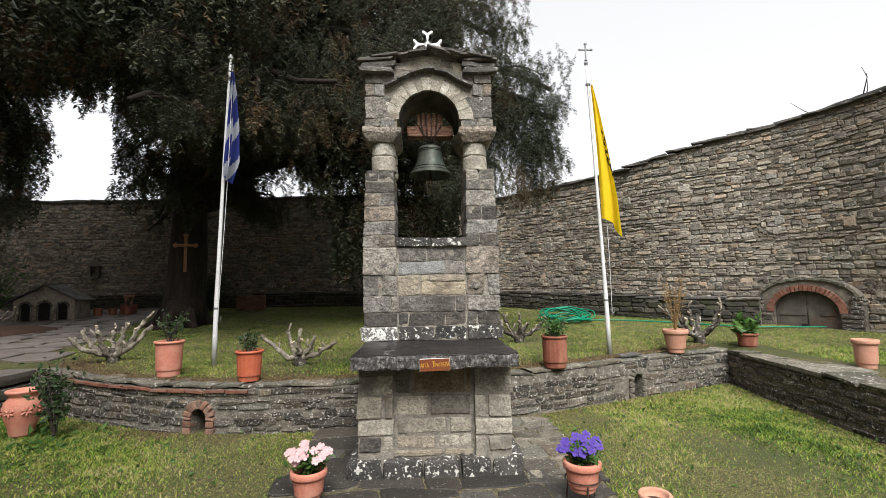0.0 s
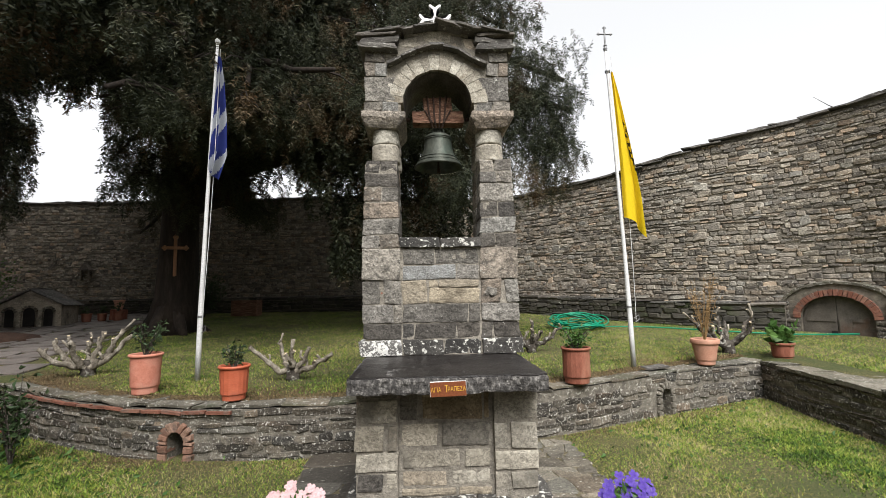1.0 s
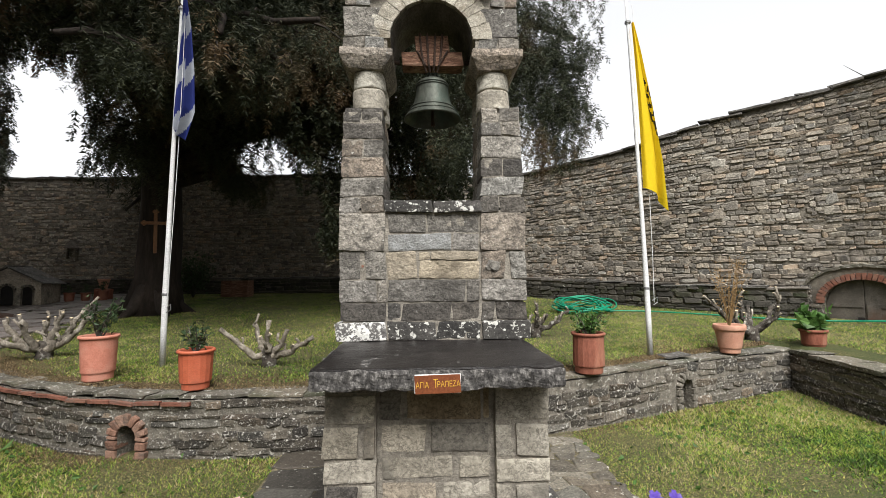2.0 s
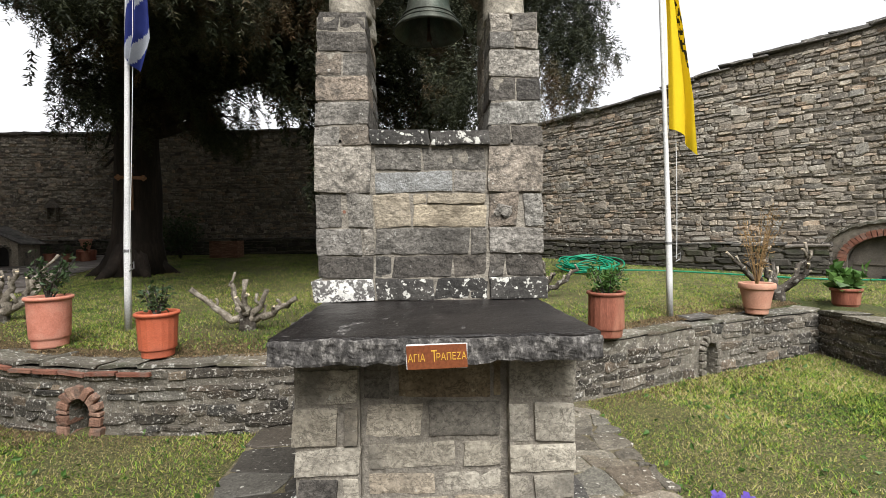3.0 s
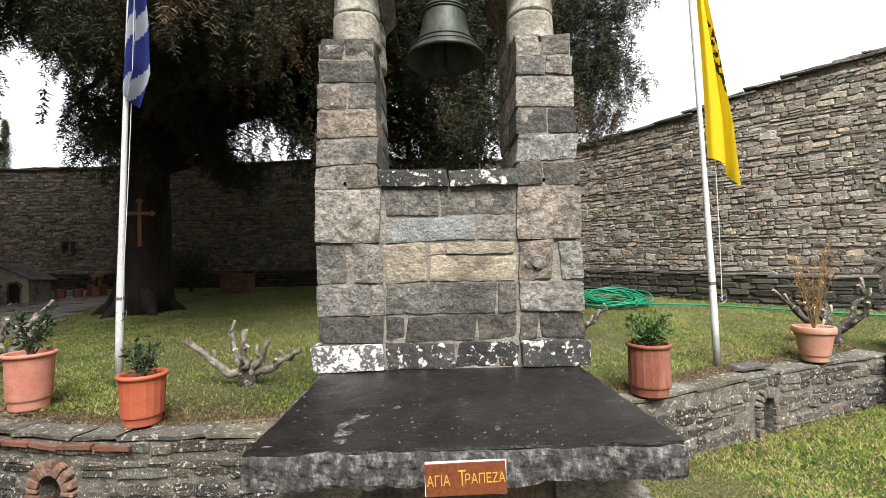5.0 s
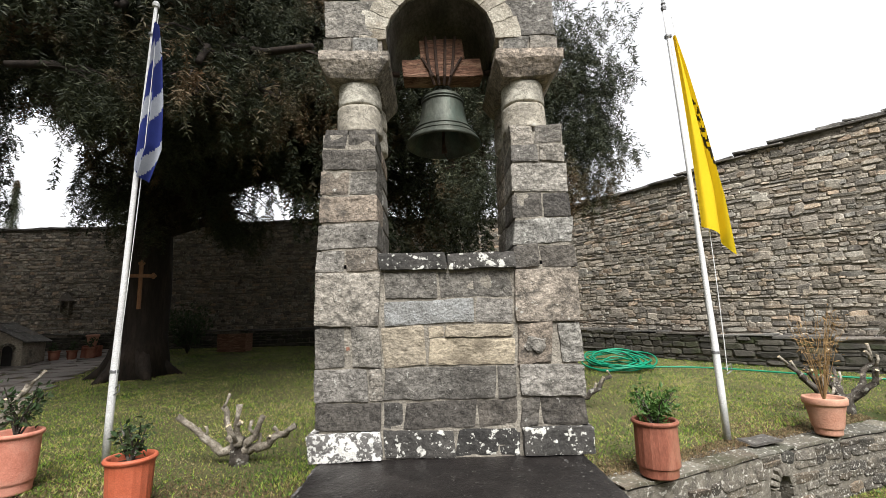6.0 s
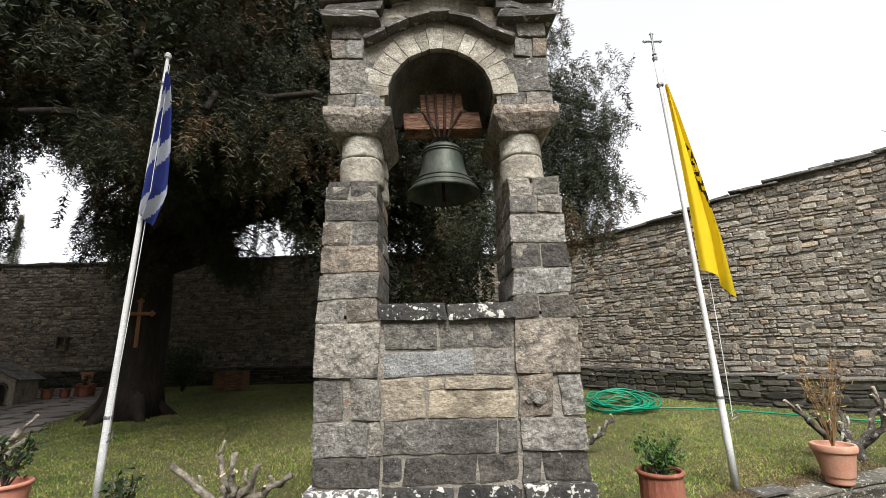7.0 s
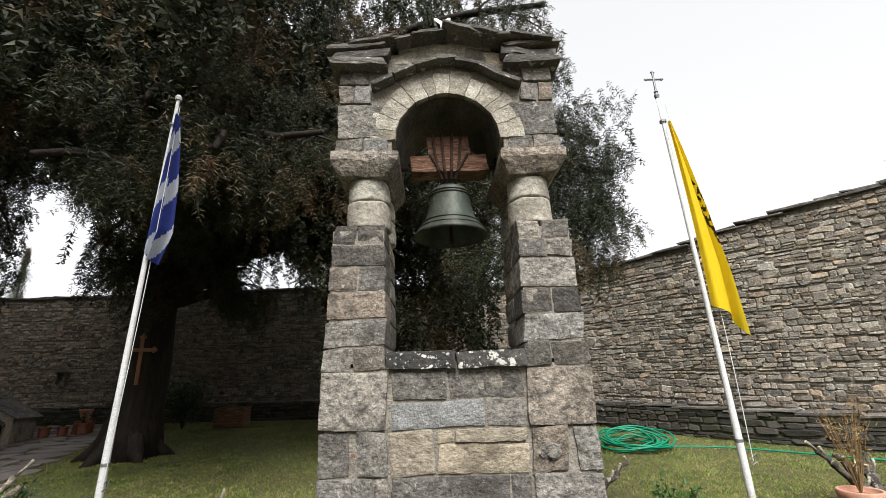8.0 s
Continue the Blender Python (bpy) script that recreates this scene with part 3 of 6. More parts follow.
def wall_core(line, s0, s1, zlow, zhigh, thick, mat, parent, name="core", side=1.0, step=0.4):
    """The mortared mass behind the stones, as thick as the wall."""
    n = max(2, int((s1 - s0) / step))
    vs, fs = [], []
    for i in range(n + 1):
        s = s0 + (s1 - s0) * i / n
        p, t = line.at(s)
        nn = np.array([t[1], -t[0]]) * side
        for d, z in ((0.002, zlow(s)), (0.002, zhigh(s)), (-thick, zhigh(s)), (-thick, zlow(s))):
            vs.append((p[0] + nn[0] * d, p[1] + nn[1] * d, z))
    for i in range(n):
        for k in range(4):
            m = (k + 1) % 4
            fs.append((i * 4 + k, i * 4 + m, (i + 1) * 4 + m, (i + 1) * 4 + k))
    fs += [(0, 1, 2, 3), tuple(n * 4 + k for k in (3, 2, 1, 0))]
    return raw(name, vs, fs, mat, parent)


# the high monastery wall curving round the garden
BIG_LINE = [(-30.0, 17.2), (-22.0, 17.7), (-15.0, 17.9), (-8.0, 17.7), (-2.4, 16.9), (0.4, 16.3), (2.6, 15.4), (3.7, 14.0), (4.75, 12.5), (5.7, 11.1), (6.8, 10.0), (7.7, 9.05),
            (8.25, 7.7), (8.7, 5.6), (8.9, 2.0), (8.9, -6.0)]
BIG = Line(BIG_LINE)
TOP_X = [-30.0, -8.0, -2.4, 2.6, 4.75, 5.7, 6.8, 7.7, 8.25, 8.9]
TOP_Z = [5.05, 5.05, 4.98, 4.52, 4.47, 4.57, 4.77, 4.83, 4.86, 4.9]


def big_top(s):
    p, _ = BIG.at(s)
    return float(np.interp(p[0], TOP_X, TOP_Z)) + 0.012 * math.sin(s * 2.3)


def big_low(s):
    return gz(BIG.at(s)[0][1]) - 0.05


def s_near(line, x, y):
    return float(line.s[np.argmin(np.hypot(line.p[:, 0] - x, line.p[:, 1] - y))])


S_GATE = s_near(BIG, 7.74, 8.98)
perimeter = tagged(new("wall_perimeter"), "high curving rubble-stone monastery wall with slate coping", "wall", kind="structure")
wall_core(BIG, 0, BIG.length, lambda s: big_low(s) - 0.5, lambda s: big_top(s) - 0.03, 0.7, M_WALL_MORTAR, perimeter)
build_wall(perimeter, BIG, 4.0, s_near(BIG, 8.9, 1.0), lambda s: big_low(s) + (0.5 if s < S_GATE - 0.8 else 0.0), lambda s: big_top(s) - 0.06, (0.042, 0.115), (0.09, 0.27),
           (S_GATE - 1.4, S_GATE + 1.2), M_WALL_PIECE, M_WALL, 3, depth=0.03, blocks=330)


def slate_coping(parent, line, s0, s1, ztop, seed, over=0.1, back=0.8, lens=(0.35, 0.8), mat=M_SLATE, thick=(0.03, 0.06), layers=2, names="coping_slate", tilt=1.0):
    """Thin uneven slabs that cap a wall."""
    rr = np.random.RandomState(seed)
    for k in range(layers):
        s = s0
        while s < s1:
            ln = min(rr.uniform(*lens), max(s1 - s, 0.12))
            p, t = line.at(s + ln / 2)
            n = np.array([t[1], -t[0]])
            th = rr.uniform(*thick)
            ov = over * (1 - 0.55 * k) * rr.uniform(0.5, 1.2)
            v, f = block((ln * rr.uniform(0.98, 1.08), back + ov, th), (5, 4, 1), 0.008, 0.014, rr.randint(9999), 6.0)
            c = p + n * (ov - back) / 2
            ob = raw(names, v, f, mat, parent)
            ob.matrix_local = pose(c[0], c[1], ztop(s + ln / 2) + th / 2 + 0.045 * k, tilt * rr.uniform(-2, 1), tilt * rr.uniform(-1.5, 1.5), math.degrees(math.atan2(t[1], t[0])))
            s += ln
    return


slate_coping(perimeter, BIG, 6.0, s_near(BIG, 8.9, 1.5), lambda s: big_top(s) - 0.035, 11, over=0.12, back=0.75, thick=(0.03, 0.042))

# unseen walls added behind and left of the lawn to block sky and sun
south = raw("wall_south", *joined([box(-20, -2.5, -7.6, -7.0, LAWN - 0.2, 19.0), box(-3, 9.3, -7.6, -7.0, LAWN - 0.2, 4.5), box(-20.6, -20, -7.6, 17.4, LAWN - 0.2, 14.0)]), M_WALL_MORTAR)
tagged(south, "unseen plain wall added behind and left of the court to block light", "wall", kind="structure")

# stone bench along the foot of the wall
BENCH_END = S_GATE - 0.85


def bench_line():
    pts = []
    for s in np.linspace(6.0, BENCH_END, 40):
        p, t = BIG.at(s)
        n = np.array([t[1], -t[0]])
        pts.append(tuple(p + n * 0.5))
    return Line(pts)


BENCH = bench_line()
bench = tagged(new("wall_bench"), "low stone ledge along the foot of the high wall", "ledge", kind="structure")
b_low, b_top = (lambda s: gz(BENCH.at(s)[0][1]) - 0.05), (lambda s: gz(BENCH.at(s)[0][1]) + 0.5)
wall_core(BENCH, 0, BENCH.length, lambda s: b_low(s) - 0.3, b_top, 0.46, M_WALL_MORTAR, bench)
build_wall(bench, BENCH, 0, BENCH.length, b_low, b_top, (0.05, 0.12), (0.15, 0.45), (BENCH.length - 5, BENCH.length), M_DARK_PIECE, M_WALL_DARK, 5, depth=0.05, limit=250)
slate_coping(bench, BENCH, 0, BENCH.length, b_top, 12, over=0.06, back=0.5, lens=(0.5, 1.1), layers=1, names="ledge_slab")

# low retaining wall with its coping, in two runs either side of the bell tower, and the wing
NICHE_L, NICHE_R = s_near(RETAIN, -2.52, 5.27), s_near(RETAIN, 2.72, 6.22)


def niche_gap(s, z):
    return not ((abs(s - NICHE_L) < 0.25 and z < 0.33) or (abs(s - NICHE_R) < 0.2 and z < 0.34))


def retain_top(s):
    return 0.415


s_a, s_b = s_near(RETAIN, -0.62, 5.29), s_near(RETAIN, 0.62, 5.45)
for k, (s0, s1, near) in enumerate(((0.0, s_a, (1.6, 5.2)), (s_b, RETAIN.length, (s_b, RETAIN.length)))):
    w = tagged(new("retaining_wall_%d" % (k + 1)), ("low curved rubble retaining wall edged with red brick" if k == 0 else "low rubble retaining wall below the right-hand flower bed").replace("right-hand ", ""),
               "wall", kind="structure")
    for g0, g1 in ((s0, NICHE_L - 0.13 if k == 0 else NICHE_R - 0.1), (NICHE_L + 0.13 if k == 0 else NICHE_R + 0.1, s1)):
        wall_core(RETAIN, g0, g1, lambda s: LAWN - 0.3, retain_top, 0.34, M_RETAIN_MORTAR, w, step=0.15)
    nn_ = NICHE_L if k == 0 else NICHE_R
    wall_core(RETAIN, nn_ - 0.14, nn_ + 0.14, lambda s: 0.25 if k else 0.22, retain_top, 0.33, M_RETAIN_MORTAR, w, "lintel", step=0.1)
    build_wall(w, RETAIN, s0, s1, lambda s: LAWN - 0.03, retain_top, (0.045, 0.115), (0.1, 0.33), near, M_RETAIN, M_RETAIN_REST, 21 + k, depth=0.016, keep=niche_gap, limit=298, joint=0.005)
    slate_coping(w, RETAIN, s0, s1, lambda s: retain_top(s) + 0.012, 31 + k, over=0.012, back=0.25, lens=(0.28, 0.6), mat=M_COPING, thick=(0.02, 0.03), layers=1, names="coping_stone", tilt=0.25)
    if k == 0:  # a course of thin red bricks under the coping
        rr = np.random.RandomState(8)
        s = 0.9
        while s < 3.9:
            ln = rr.uniform(0.2, 0.27)
            p, t = RETAIN.at(s + ln / 2)
            nn = np.array([t[1], -t[0]])
            v, f = block((ln - 0.006, 0.1, 0.03), (3, 1, 1), 0.006, 0.005, rr.randint(999))
            ob = raw("brick", v, f, M_BRICK, w)
            ob.matrix_local = pose(p[0] - nn[0] * 0.012, p[1] - nn[1] * 0.012, 0.392 + rr.uniform(-0.006, 0.006), 0, rr.uniform(-2, 2), math.degrees(math.atan2(t[1], t[0])))
            s += ln
wing = tagged(new("retaining_wall_3"), "low mossy stone wall with a broad flat top beside the lawn", "wall", kind="structure")
wall_core(WING, 0, WING.length, lambda s: LAWN - 0.3, retain_top, 0.6, M_RETAIN_MORTAR, wing, step=0.3)
build_wall(wing, WING, 0.05, 6.5, lambda s: LAWN - 0.03, retain_top, (0.045, 0.105), (0.1, 0.3), (0.0, 4.5), M_RETAIN, M_RETAIN_REST, 25, depth=0.02, limit=298, joint=0.004)
slate_coping(wing, WING, 0.0, 6.5, retain_top, 35, over=0.04, back=0.6, lens=(0.25, 0.6), mat=M_COPING, thick=(0.035, 0.055), layers=1, names="coping_stone")


def niche(s, w, h, sw, mat, label):
    """A little arched recess at the foot of the retaining wall, with its surround of pieces."""
    p, t = RETAIN.at(s)
    ang = math.degrees(math.atan2(t[1], t[0]))
    th = thing("wall_niche", (p[0], p[1], LAWN + 0.0), label, "niche", "niches in the retaining wall", turn=ang)
    rr = np.random.RandomState(int(s * 100))
    r = w / 2
    spring = h - r
    for sx in (-1, 1):
        z = 0.0
        while z < spring - 0.01:
            hh = min(0.075, spring - z)
            stone("jamb_stone", (sx * (r + sw / 2), 0.025, z + hh / 2), (sw, 0.13, hh - 0.006), mat, th, (4, 2, 3), 0.01, 0.006, rr.randint(999))
            z += hh
    m = 7
    for i in range(m):
        a = math.pi * (i + 0.5) / m
        stone("arch_stone", (-(r + sw / 2) * math.cos(a), 0.025, spring + (r + sw / 2) * math.sin(a)), (math.pi * (r + sw / 2) / m - 0.004, 0.13, sw), mat, th, (3, 2, 4), 0.01, 0.006, rr.randint(999),
              turn=-(90 - math.degrees(a)))
    vs, fs = [], []
    prof = [(-r, -0.1), (-r, spring)] + [(-r * math.cos(math.pi * i / 10), spring + r * math.sin(math.pi * i / 10)) for i in range(1, 10)] + [(r, spring), (r, -0.1)]
    for y in (-0.02, 0.22):
        vs += [(x, y, z) for x, z in prof]
    k = len(prof)
    fs = [(i, i + 1, k + i + 1, k + i) for i in range(k - 1)] + [tuple(range(k, 2 * k))]
    raw("recess", vs, fs, M_RETAIN_MORTAR, th)


niche(NICHE_L, 0.17, 0.27, 0.095, M_NICHE_BRICK, "small arched brick niche at the foot of the low wall")
niche(NICHE_R, 0.15, 0.32, 0.075, M_RETAIN_MORTAR, "small arched stone niche in the low garden wall")


# ---- paving round the tower: irregular flagstones ----
path_bed = raw("path", [(-1.22, -3, LAWN + 0.02), (1.27, -3, LAWN + 0.02), (1.27, 5.6, LAWN + 0.02), (-1.22, 5.3, LAWN + 0.02)], [(0, 1, 2, 3)], M_JOINT)
tagged(path_bed, "crazy-paved path of dark wet flagstones with mossy joints", "path", kind="structure")
rr = np.random.RandomState(4)


def flag(parent, corners, z, mat, r2):
    """One flagstone: a tight uneven polygon with broken edges, nearly flush with its joints."""
    c = np.mean(corners, axis=0)
    pts = []
    for i in range(4):
        a, b = np.array(corners[i]), np.array(corners[(i + 1) % 4])
        for u in (0.12, 0.5, 0.88):
            pts.append(a + (b - a) * u + r2.normal(0, 0.010, 2))
    pts = np.array(pts) - c
    size = np.abs(pts).max()
    k = len(pts)
    f0, f1 = 1 - 0.009 / size, 1 - 0.02 / size
    vs = [(u * f0, v * f0, -0.03) for u, v in pts] + [(u * f0, v * f0, 0.004) for u, v in pts] + [(u * f1, v * f1, 0.010 + r2.uniform(-0.002, 0.002)) for u, v in pts]
    fs = [(j * k + i, j * k + (i + 1) % k, (j + 1) * k + (i + 1) % k, (j + 1) * k + i) for j in range(2) for i in range(k)] + [tuple(range(2 * k, 3 * k))]
    ob = raw("flagstone", vs, fs, mat, parent)
    ob.matrix_local = pose(c[0], c[1], z, r2.uniform(-0.8, 0.8), r2.uniform(-0.8, 0.8), 0)


def paving(x0, x1, y0, y1, ws, hs, mat=M_PAVE):
    """Crazy paving over a stretch: rows of wandering width whose stones share their joints."""
    y = y0
    wave = lambda x, k: 0.05 * math.sin(x * 4.1 + k * 2.3) + 0.03 * math.sin(x * 9.7 + k)
    row = 0
    while y < y1:
        h = rr.uniform(*hs)
        x, slant = x0 + rr.uniform(-0.05, 0.05), rr.uniform(-0.06, 0.06)
        while x < x1 - 0.06:
            w = min(rr.uniform(*ws), x1 + 0.04 - x)
            nxt = rr.uniform(-0.06, 0.06)
            flag(path_bed, [(x, y + wave(x, row)), (x + w, y + wave(x + w, row)), (x + w + nxt, y + h + wave(x + w + nxt, row + 1)), (x + slant, y + h + wave(x + slant, row + 1))], LAWN + 0.02, mat, rr)
            x, slant = x + w, nxt
        y, row = y + h, row + 1


paving(-1.24, 1.3, 1.5, 3.75, (0.22, 0.7), (0.2, 0.42))
paving(-1.22, -0.68, 3.8, 5.2, (0.25, 0.6), (0.2, 0.4))
paving(0.68, 1.28, 3.8, 5.35, (0.12, 0.34), (0.1, 0.22), M_PAVE_PALE)


# ---- the bell tower ----
tower = thing("bell_tower", (0, 0, 0), "narrow grey sandstone bell tower with arched bell opening and slate roof", "bell tower")
rr = np.random.RandomState(12)
FRONT, BACK = 4.62, 5.2


def tower_core():
    """Mortared mass: pedestal, body, two piers, and the head with its arch cut through."""
    pieces = [("pedestal_core",) + box(-0.6, 0.6, 3.995, BACK - 0.03, LAWN - 0.1, 0.86), ("flank_core",) + box(-0.615, -0.335, 3.951, 4.1, LAWN, 0.85), ("flank_core",) + box(0.325, 0.615, 3.951, 4.1, LAWN, 0.85), ("body_core",) + box(-0.64, 0.64, FRONT + 0.006, BACK - 0.03, 0.94, 1.9),
              ("pier_core",) + box(-0.64, -0.365, FRONT + 0.006, BACK - 0.03, 1.88, 2.6), ("pier_core",) + box(0.365, 0.64, FRONT + 0.006, BACK - 0.03, 1.88, 2.6)]
    y0, y1, r, zs = FRONT + 0.012, BACK - 0.035, 0.325, 3.15
    n = 14
    inner = [(-r, 3.05)] + [(-r * math.cos(math.pi * i / n), zs + r * math.sin(math.pi * i / n)) for i in range(n + 1)] + [(r, 3.05)]
    outer = [(-0.62, 3.05)] + [(-0.62 + 1.24 * i / n, 3.66 + 0.17 * (1 - abs(2 * i / n - 1))) for i in range(n + 1)] + [(0.62, 3.05)]
    k = len(inner)
    vs = [(x, y, z) for y in (y0, y1) for ring in (inner, outer) for x, z in ring]
    fs = []
    for i in range(k - 1):
        fs += [(i, i + 1, k + i + 1, k + i), (2 * k + i + 1, 2 * k + i, 3 * k + i, 3 * k + i + 1), (i + 1, i, 2 * k + i, 2 * k + i + 1), (k + i, k + i + 1, 3 * k + i + 1, 3 * k + i)]
    for i in (0, k - 1):
        fs.append((i, k + i, 3 * k + i, 2 * k + i))
    pieces.append(("head_core", vs, fs))
    for nm, v, f in pieces:
        raw(nm, v, f, M_MORTAR, tower)


tower_core()


def face_stone(x0, x1, z0, z1, mat=M_TOWER, proud=0.0, depth=0.26, front=FRONT, name="stone", gap=0.008, rough=0.0055, both=True, label=""):
    """A squared block on the tower's front, and its fellow on the back."""
    w, h = x1 - x0 - gap, z1 - z0 - gap
    g = (max(4, min(15, int(w / 0.024))), 3, max(4, min(10, int(h / 0.022))))
    stone(name, ((x0 + x1) / 2, front - proud + depth / 2 + rr.uniform(-0.006, 0.004), (z0 + z1) / 2), (w, depth, h), mat, tower, g, 0.006, rough, rr.randint(99999), label)
    if both:
        d2 = BACK - front - depth - 0.01
        stone("stone", ((x0 + x1) / 2, BACK - d2 / 2, (z0 + z1) / 2), (w, d2, h), M_TOWER, tower, (4, 3, 3), 0.014, rough, rr.randint(99999))


# lower body, course by course from the slab upwards: left edge, right edge, material
BODY = (
    (0.955, 1.09, ((-0.69, -0.335, M_TOWER_WHITE, 0.03), (-0.33, 0.02, M_TOWER_DARK, 0.0), (0.02, 0.335, M_TOWER_DARK, 0.0), (0.34, 0.69, M_TOWER_DARK, 0.025))),
    (1.09, 1.225, ((-0.66, -0.335, M_TOWER_MID, 0.005), (-0.33, -0.23, M_TOWER_MID, 0), (-0.23, 0.13, M_TOWER_MID, -0.006), (0.13, 0.33, M_TOWER_MID, 0), (0.34, 0.44, M_TOWER_MID, 0.004), (0.44, 0.67, M_TOWER_MID, 0.004))),
    (1.225, 1.384, ((-0.67, -0.40, M_TOWER, 0.006), (-0.40, -0.325, M_TOWER, 0), (-0.325, 0.23, M_TOWER, 0), (0.23, 0.335, M_TOWER, 0), (0.34, 0.67, M_TOWER, 0.006))),
    (1.384, 1.587, ((-0.67, -0.515, M_TOWER, 0.006), (-0.485, -0.335, M_TOWER, 0.004), (-0.335, -0.115, M_TOWER_BROWN, 0), (0.34, 0.52, M_TOWER, 0.006), (0.55, 0.67, M_TOWER, 0.006))),
    (1.587, 1.86, ((-0.67, -0.34, M_TOWER, 0.012), (0.338, 0.67, M_TOWER, 0.012))),
)
for z0, z1, row in BODY:
    for x0, x1, mat, proud in row:
        face_stone(x0, x1, z0, z1, mat, proud)
face_stone(-0.515, -0.485, 1.39, 1.58, M_BRICK, -0.006, both=False, name="brick_chip")
face_stone(0.52, 0.55, 1.39, 1.58, M_BRICK, -0.006, both=False, name="brick_chip")
face_stone(-0.105, -0.02, 1.52, 1.585, M_TOWER_BROWN, 0, both=False)
face_stone(-0.02, 0.33, 1.52, 1.587, M_TOWER_BROWN, 0.004, both=False)
face_stone(-0.105, 0.33, 1.386, 1.52, M_TOWER_BROWN, 0.004, both=False)
face_stone(-0.325, 0.135, 1.587, 1.715, M_INSCR, -0.002, both=False, name="inscription_stone", label="whitewashed block with a worn illegible inscription")
face_stone(0.14, 0.33, 1.587, 1.715, M_TOWER, 0, both=False)
face_stone(-0.325, -0.05, 1.718, 1.855, M_TOWER, 0, both=False)
face_stone(-0.045, 0.33, 1.718, 1.855, M_TOWER, 0, both=False)
face_stone(-0.35, 0.0, 1.862, 1.955, M_TOWER_DARK, 0.03, depth=0.3, name="sill_stone")
face_stone(0.0, 0.35, 1.862, 1.95, M_TOWER_DARK, 0.026, depth=0.3, name="sill_stone")
# a knob of carving on one block
v, f = block((0.085, 0.02, 0.08), (4, 2, 4), 0.009, 0.014, 5, 30)
raw("carving", v, f, M_TOWER, tower).location = (0.43, FRONT - 0.012, 1.48)
# two piers: courses with the joint of every second one split
for sx in (-1, 1):
    zb = (1.862, 1.98, 2.12, 2.265, 2.40, 2.52, 2.635) if sx < 0 else (1.862, 1.985, 2.125, 2.26, 2.425, 2.53, 2.64)
    for i in range(6):
        a, b = 0.345 + 0.002 * i, 0.672 - 0.006 * i
        if i in ((0, 3, 5) if sx < 0 else (0, 2, 4, 5)):
            m = a + (b - a) * rr.uniform(0.4, 0.6)
            cuts = ((a, m), (m, b))
        else:
            cuts = ((a, b),)
        for c0, c1 in cuts:
            x0, x1 = (c0, c1) if sx > 0 else (-c1, -c0)
            face_stone(x0, x1, zb[i], zb[i + 1], M_TOWER_MID if i in ((4, 5) if sx < 0 else (0, 2)) else M_TOWER, rr.uniform(-0.004, 0.006))
    # stub columns front and back
    for yc in (FRONT + 0.15, BACK - 0.15):
        for z0, z1, r0, r1 in ((2.635, 2.79, 0.126, 0.124), (2.795, 2.925, 0.121, 0.118)):
            h_ = z1 - z0
            prof = [(0.0, 0.0), (r0 - 0.009, 0.0), (r0 - 0.002, 0.004), (r0, 0.009), (r0, 0.02), (r0, h_ * 0.35), (r1, h_ * 0.65), (r1, h_ - 0.02), (r1, h_ - 0.009), (r1 - 0.002, h_ - 0.004), (r1 - 0.009, h_), (0.0, h_)]
            v, f = lathe(prof, 30)
            v = [Vector(p) + noise.noise_vector(Vector(p) * 15 + Vector((sx * 7, yc, z0))) * 0.008 for p in v]
            ob = raw("column_drum", v, f, M_PEDESTAL, tower, smooth=True)
            ob.location = (sx * 0.468, yc, z0)
    # capital with a cut-away lower edge
    def capital(v):
        w = v.copy()
        low = np.clip((0.02 - v[:, 2]) / 0.09, 0, 1)
        w[:, 0] -= np.sign(v[:, 0]) * low * 0.055 * (np.abs(v[:, 0]) > 0.05)
        w[:, 1] -= np.sign(v[:, 1]) * low * 0.045 * (np.abs(v[:, 1]) > 0.05)
        return w
    stone("capital", (sx * 0.48, (FRONT + BACK) / 2 - 0.005, 2.998), (0.385, 0.64, 0.145), M_TOWER, tower, (7, 7, 5), 0.012, 0.007, 70 + sx, mapped=capital)
    # the head, beside the arch
    for z0, z1, cuts in ((3.072, 3.165, (0.345, 0.49, 0.652)), (3.165, 3.395, (0.36, 0.645)), (3.395, 3.525, (0.44, 0.55, 0.642)), (3.525, 3.635, (0.46, 0.64))):
        for c0, c1 in zip(cuts[:-1], cuts[1:]):
            x0, x1 = (c0, c1) if sx > 0 else (-c1, -c0)
            face_stone(x0, x1, z0, z1, M_TOWER, rr.uniform(-0.003, 0.006))
    # layered cornice slates
    for z, ov, th in ((3.645, 0.05, 0.05), (3.70, 0.03, 0.05), (3.755, 0.055, 0.03)):
        w = 0.34
        stone("cornice_slate", (sx * (0.645 + ov - w / 2), (FRONT + BACK) / 2, z), (w, BACK - FRONT + 0.1 + ov, th), M_SLATE, tower, (6, 6, 2), 0.009, 0.011, rr.randint(9999), turn=rr.uniform(-1.5, 1.5))
